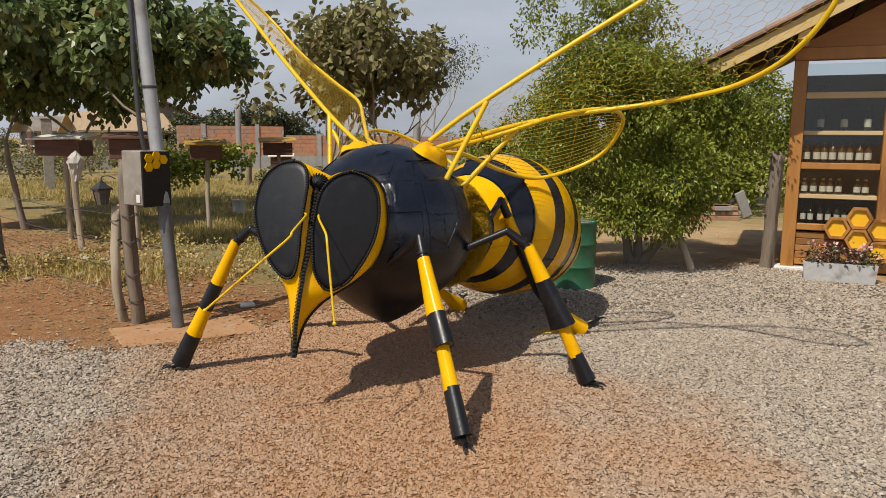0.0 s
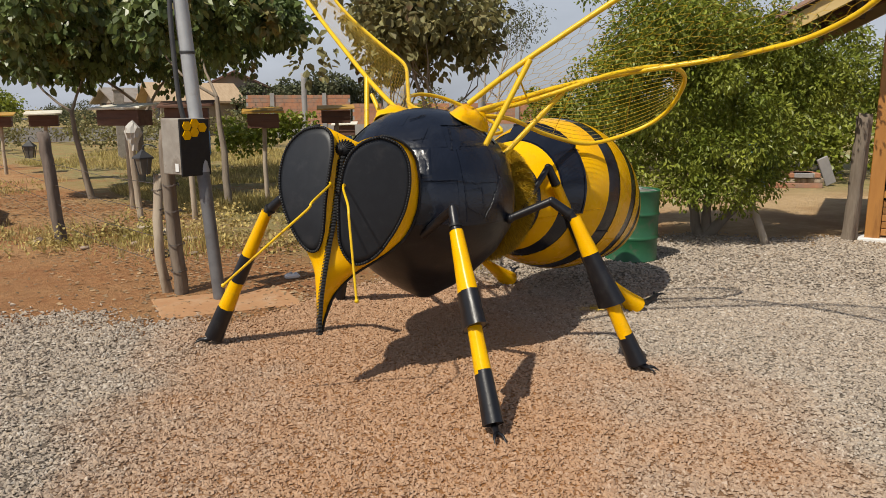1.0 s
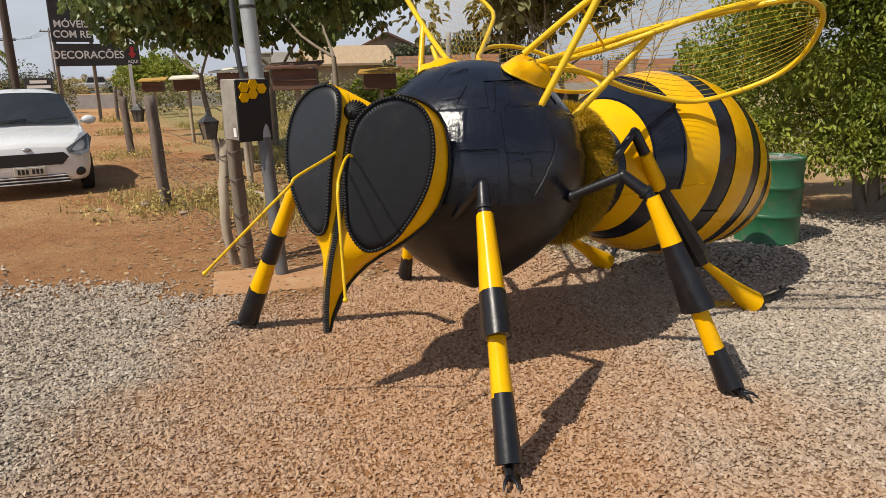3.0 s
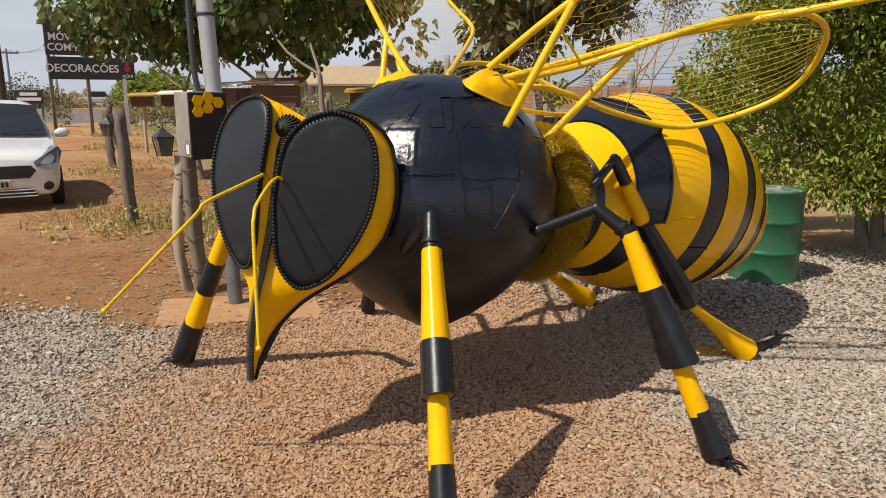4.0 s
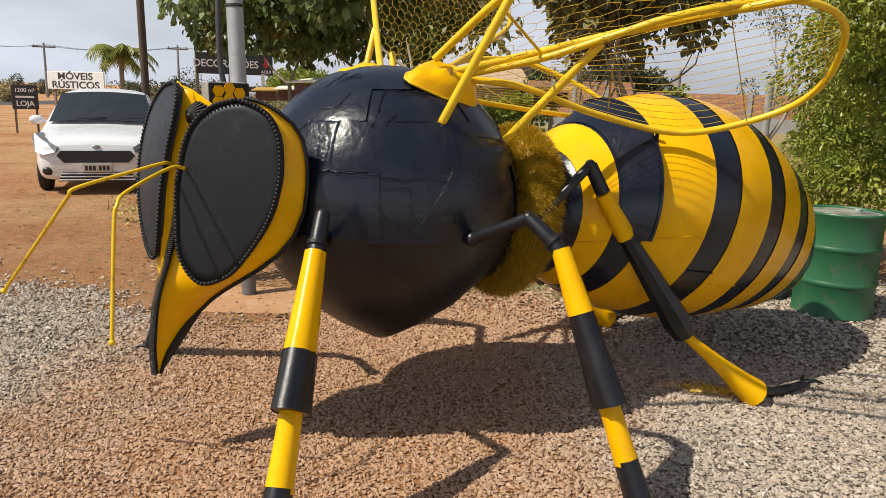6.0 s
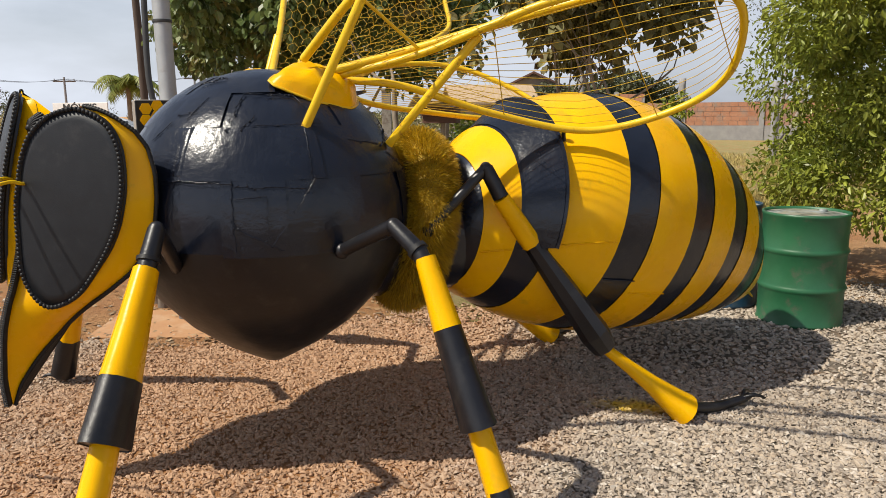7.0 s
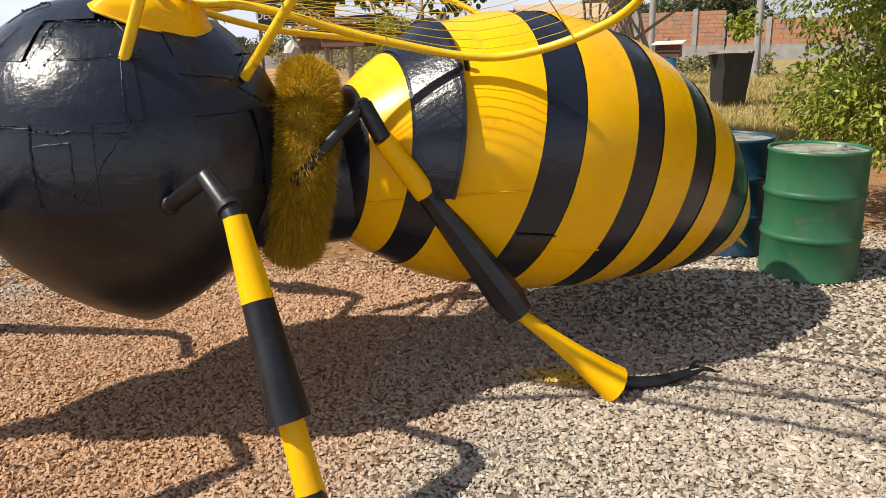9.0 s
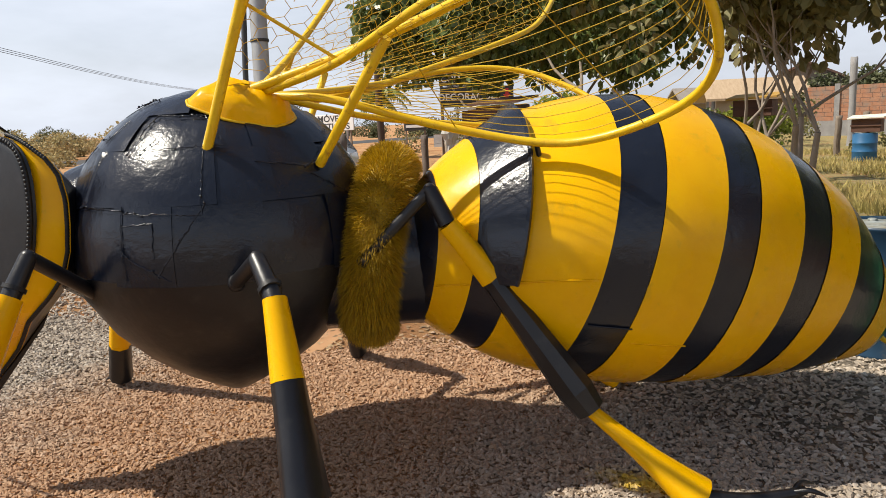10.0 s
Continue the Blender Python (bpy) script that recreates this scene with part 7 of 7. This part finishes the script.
bushes("roadside_bushes", "tall dry tan grass and scrub along the far road", verge, M_SCRUB, 120000, 0.17)
near = [(-38.5 + rq.uniform(-1.6, 1.6), 50.2 + rq.uniform(-2, 2), 1.7, 1.5) for _ in range(10)]
bushes("garden_bushes", "bright green garden bushes before low houses", near, M_LEAF_CITRUS, 11000, 0.24)
bushes("scrub_bushes", "dry brown-green scrub before the brick walls", [(rq.uniform(-29, -11), 30 + rq.uniform(-3, 8), 0.8, 0.8) for _ in range(26)], M_LEAF_DRY, 9000, 0.13)
bushes("backyard_bushes", "dull green trees beyond the far brick wall", [(-13.5 + rq.uniform(-3.5, 5), 47 + rq.uniform(-1, 3), rq.uniform(1.6, 2.6), rq.uniform(0.9, 1.3)) for _ in range(16)], M_LEAF_FAR, 16000, 0.22)
bushes("vine_bushes", "light green shrubs beside the hives", [(-7.0, 20.3, 1.1, 0.6), (-6.4, 20.8, 1.3, 0.6), (-7.6, 20.6, 0.9, 0.6)], M_LEAF_CITRUS, 2000, 0.13)
bushes("hedge_bushes", "tall light green shrubs behind the citrus tree", [(-1.8 + 0.5 * k + rq.uniform(-0.4, 0.4), 20 + rq.uniform(-1.2, 1.8), rq.uniform(0.7, 1.0) if k < 4 else rq.uniform(0.9, 1.8), rq.uniform(0.5, 0.95)) for k in range(5, 17)], M_LEAF_CITRUS, 13000, 0.12)
bushes("yard_bushes", "dark scrub along the back of the yard", [(5.6 + 0.9 * k, 18.5 + rq.uniform(-1, 1.5), 1.0, 1.0) for k in range(9)], M_LEAF_CITRUS, 11000, 0.13)

# dry grass
rg3 = np.random.default_rng(8)
cand = np.stack([rg3.uniform(-16, 2.5, 34000), rg3.uniform(7.2, 30, 34000)], 1)
tuft = np.array([(p[0], p[1]) for p in LINE[:4]] + [(-4.6, 9.3), (-4.2, 8.9), (-5.0, 9.6), (-6.4, 9.6), (-3.6, 8.8)])
tuft = tuft[rg3.integers(0, len(tuft), 1300)] + rg3.normal(0, 0.36, (1300, 2))
cand = np.concatenate([cand, np.stack([rg3.uniform(-9, 1.5, 22000), rg3.uniform(7.5, 17, 22000)], 1)])
across = 0.71 * (cand[:, 0] + 3.1) + 0.70 * (cand[:, 1] - 6.5)
patch = np.sin(cand[:, 0] * 1.7 + 2 * np.sin(cand[:, 1] * 0.9)) + np.sin(cand[:, 1] * 1.3 + cand[:, 0] * 0.6)
keep = (across + 1.1 * patch > 3.0 + rg3.exponential(0.5, len(cand))) & (patch > -1.25)
keep &= ~((cand[:, 0] > 0.0) & (cand[:, 1] < 14.5 + cand[:, 0]))
base = np.concatenate([cand[keep], tuft])
per = 3
pos = np.repeat(base, per, 0) + rg3.normal(0, 0.045, (len(base) * per, 2))
k = len(pos)
hgt = rg3.uniform(0.05, 0.27, k) ** 1.2 * (0.65 + 0.35 * np.sin(pos[:, 0] * 0.8 + 1.3 * np.cos(pos[:, 1] * 0.7)) ** 2)
a = rg3.uniform(0, 2 * np.pi, k)
wd = rg3.uniform(0.003, 0.008, k) * (1 + pos[:, 1] / 18)
sx, sy = np.cos(a) * wd, np.sin(a) * wd
lx, ly = rg3.normal(0, 0.35, k) * hgt, rg3.normal(0, 0.35, k) * hgt
Z = np.zeros(k)
GV_ = np.stack([np.stack([pos[:, 0] - sx, pos[:, 1] - sy, Z], 1), np.stack([pos[:, 0] + sx, pos[:, 1] + sy, Z], 1), np.stack([pos[:, 0] + lx, pos[:, 1] + ly, hgt], 1)], 1).reshape(-1, 3)
tagged(new("grass", soup("grass", GV_, np.arange(3 * k).reshape(-1, 3), M_GRASS)), "tufts of dry yellow-green grass", "grass", kind="stuff")

# odds and ends by the fence and yard
rz = random.Random(5)
M_ROCK = surface("field_stone", (0.30, 0.22, 0.16), (0.40, 0.31, 0.24), 8, 0.9, 0.5, 40)


def lump(x, y, s, label, mat=M_ROCK, name="rock"):
    g = Geo()
    g.ball((0, 0, s * 0.35), s, 0, 8, 5, (rz.uniform(0.8, 1.5), rz.uniform(0.7, 1.1), rz.uniform(0.4, 0.6)))
    g.v = [(p[0] * rz.uniform(0.85, 1.15), p[1] * rz.uniform(0.85, 1.15), max(-0.02, p[2] * rz.uniform(0.85, 1.1))) for p in g.v]
    return solid(name, g, mat, label, "rock", pose(x, y, 0, 0, 0, rz.uniform(0, 180)), "loose rocks")


for x, y, s in ((-5.95, 8.95, 0.09), (-5.1, 8.6, 0.05), (-4.6, 8.9, 0.07), (-4.2, 8.5, 0.05), (-5.0, 9.4, 0.06), (-3.6, 8.4, 0.05), (-4.05, 9.3, 0.08), (-3.0, 8.3, 0.045), (-6.3, 8.5, 0.06)):
    lump(x, y, s, "dusty brown field stone on bare earth")
g = Geo()
g.ball((0, 0, 0.025), 0.06, 0, 9, 5, (1.4, 0.8, 0.6))
g.v = [(p[0] * rz.uniform(0.75, 1.2), p[1] * rz.uniform(0.75, 1.2), max(0.002, p[2] * rz.uniform(0.6, 1.3))) for p in g.v]
solid("paper_scrap", g, M_WHITE, "crumpled white paper scrap on bare earth", "litter", pose(-2.04, 7.25, 0, 0, 0, 30))
g = Geo()
g.tube([(-0.5, 0, 0.05), (0.1, 0.05, 0.05), (0.55, -0.03, 0.04)], [0.05, 0.055, 0.04], 8)
solid("fallen_branch", g, M_PALEWOOD, "short fallen branch lying on bare earth", "branch", pose(-4.7, 9.7, 0, 0, 0, -35))
g = Geo()
g.spin([(0.13, 0), (0.16, 0.36), (0.165, 0.36), (0.15, 0.34), (0.12, 0.02), (0.001, 0.02)], 18)
solid("bucket", g, M_WHITE, "white plastic bucket standing in grass", "bucket", pose(-4.75, 16.6, 0))


def barrel(x, y, paint, label, h=0.9, r=0.3):
    root = thing("barrel", label, "barrel", pose(x, y, 0), "yard barrels")
    g = Geo()
    g.spin([(r * 0.92, 0), (r, 0.04), (r, h * 0.33), (r * 1.04, h * 0.35), (r, h * 0.37), (r, h * 0.63), (r * 1.04, h * 0.65), (r, h * 0.67), (r, h * 0.96), (r * 0.95, h)], 22)
    part("shell", g, paint, root)
    g = Geo()
    g.spin([(r * 0.95, h), (r * 0.9, h - 0.02), (0.001, h - 0.02)], 22)
    part("lid", g, paint, root)
    return root


M_BLUEP = surface("bright_blue_plastic", (0.02, 0.11, 0.24), (0.03, 0.14, 0.30), 4, 0.45, 0.1, 30)
M_TAR = surface("black_tank", (0.015, 0.014, 0.014), (0.03, 0.027, 0.025), 5, 0.6, 0.2, 20)
barrel(-11.2, 26.2, M_BLUEP, "bright blue plastic barrel in the grass")
barrel(-5.75, 25.3, M_BLUEP, "blue barrel under a hive box", 0.75)
barrel(5.55, 17.0, M_BLUEP, "blue barrel beside a heap at the back of the yard")
tk = thing("storage_bin", "black square bin with boards across its top", "bin", pose(-2.2, 19.4, 0))
g = Geo()
g.tube([(0, 0, 0), (0, 0, 0.4), (0.02, 0, 0.75), (0, 0, 1.05)], [0.34, 0.38, 0.40, 0.46], 4, smooth=False, spin=math.pi / 4)
part("shell", g, M_TAR, tk)
for k in range(3):
    g = Geo()
    g.box((-0.42, -0.32 + 0.22 * k, 1.055), (0.42, -0.16 + 0.22 * k, 1.09), 0, turn=Matrix.Rotation(0.1 * k, 4, "Z"))
    part("board", g, M_PALEWOOD, tk)
bushes("sapling_bush", "small green sapling behind the tank", [(-2.4, 21.0, 1.55, 0.26)], M_LEAF_CITRUS, 260, 0.13)
bushes("thicket_bushes", "low dry brown thicket before the far wall", [(-7.4 + 0.6 * k, 29.5 + rq.uniform(-1.5, 1.5), 0.3, 0.4) for k in range(6)], M_LEAF_DRY, 1500, 0.12)
for x, y, h in ((-4.2, 29.0, 2.6), (-9.3, 33.0, 3.2), (-1.2, 28.5, 2.4)):
    post("concrete_post", "grey concrete post near the brick wall", x, y, h, 0.12, (0, 0), M_PLINTH, int(x * 7), "far posts", "post")
for x, y, h in ((-6.2, 26.5, 1.3), (-7.4, 27.5, 1.2), (-12, 27, 1.6), (-10.6, 24, 1.4)):
    post("fence_post", "dark weathered fence post in the far grass", x, y, h, 0.1, (0.02, 0), M_WOOD, int(x * 5))
heap = thing("rubbish_heap", "small heap of bricks and boards beside barrels", "heap", pose(6.1, 16.6, 0))
for k in range(9):
    g = Geo()
    g.box((rz.uniform(-0.5, 0.3), rz.uniform(-0.3, 0.2), 0.0 + 0.11 * (k // 3)), (rz.uniform(0.35, 0.6), rz.uniform(0.25, 0.4), 0.1 + 0.11 * (k // 3)), 0, 0.01)
    part("rubble_piece", g, (M_BRICK, M_PALEWOOD, M_PLINTH)[k % 3], heap)
g = Geo()
g.box((-0.12, -0.03, 0), (0.12, 0.03, 0.62), 0, 0.01, turn=Matrix.Rotation(radians(-24), 4, "Y"))
solid("leaning_board", g, M_PLINTH, "grey board leaning at the back of the yard", "board", pose(7.0, 16.9, 0.05, 0, 0, 10))

# litter on the bare earth: clods, chips and dead leaves; weeds along the fence
rg4 = np.random.default_rng(15)
c = np.stack([rg4.uniform(-12, 1.0, 52000), rg4.uniform(5.5, 14, 52000)], 1)
c = c[(c[:, 1] > edge_y(c[:, 0]) + 0.05) & (rg4.random(len(c)) < 0.05 + 0.8 * np.exp(-((0.71 * (c[:, 0] + 3.1) + 0.70 * (c[:, 1] - 6.5) - 0.9) / 1.1) ** 2))]
k = len(c)
tri_ = np.array([(-1, -0.6, 0), (1, -0.5, 0.1), (0.8, 0.6, 0.45), (-0.8, 0.7, 0.3)])
sz = rg4.uniform(0.006, 0.028, k)
a = rg4.uniform(0, 2 * np.pi, k)
P = tri_[None] * sz[:, None, None] * rg4.uniform(0.6, 1.2, (k, 4, 1))
LV = np.stack([P[..., 0] * np.cos(a)[:, None] - P[..., 1] * np.sin(a)[:, None] + c[:, 0:1], P[..., 0] * np.sin(a)[:, None] + P[..., 1] * np.cos(a)[:, None] + c[:, 1:2], P[..., 2] + 0.004], 2).reshape(-1, 3)
M_LITTER = surface("leaf_litter", (0.22, 0.13, 0.06), (0.36, 0.25, 0.14), 2, 0.9, 0.0, per="Island")
tagged(new("leaf_litter", soup("leaf_litter", LV, np.arange(4 * k).reshape(-1, 4), M_LITTER)), "scattered dead leaves, chips and clods on earth", "litter", kind="stuff")
weeds = []
for _ in range(60):
    f = rq.uniform(0, 1)
    i_ = rq.choice(LINE)
    weeds.append((i_[0] + rq.gauss(0.1, 0.5), i_[1] + rq.gauss(0.0, 0.45), 0.10, 0.16))
for _ in range(70):
    x_ = rq.uniform(-5.5, -1.0)
    weeds.append((x_, 9.0 + rq.uniform(-0.6, 2.5) - 0.35 * (x_ + 3), 0.09, 0.15))
bushes("weeds", "low straggling green and straw weeds by the fence", weeds, M_GRASS, 4500, 0.05)
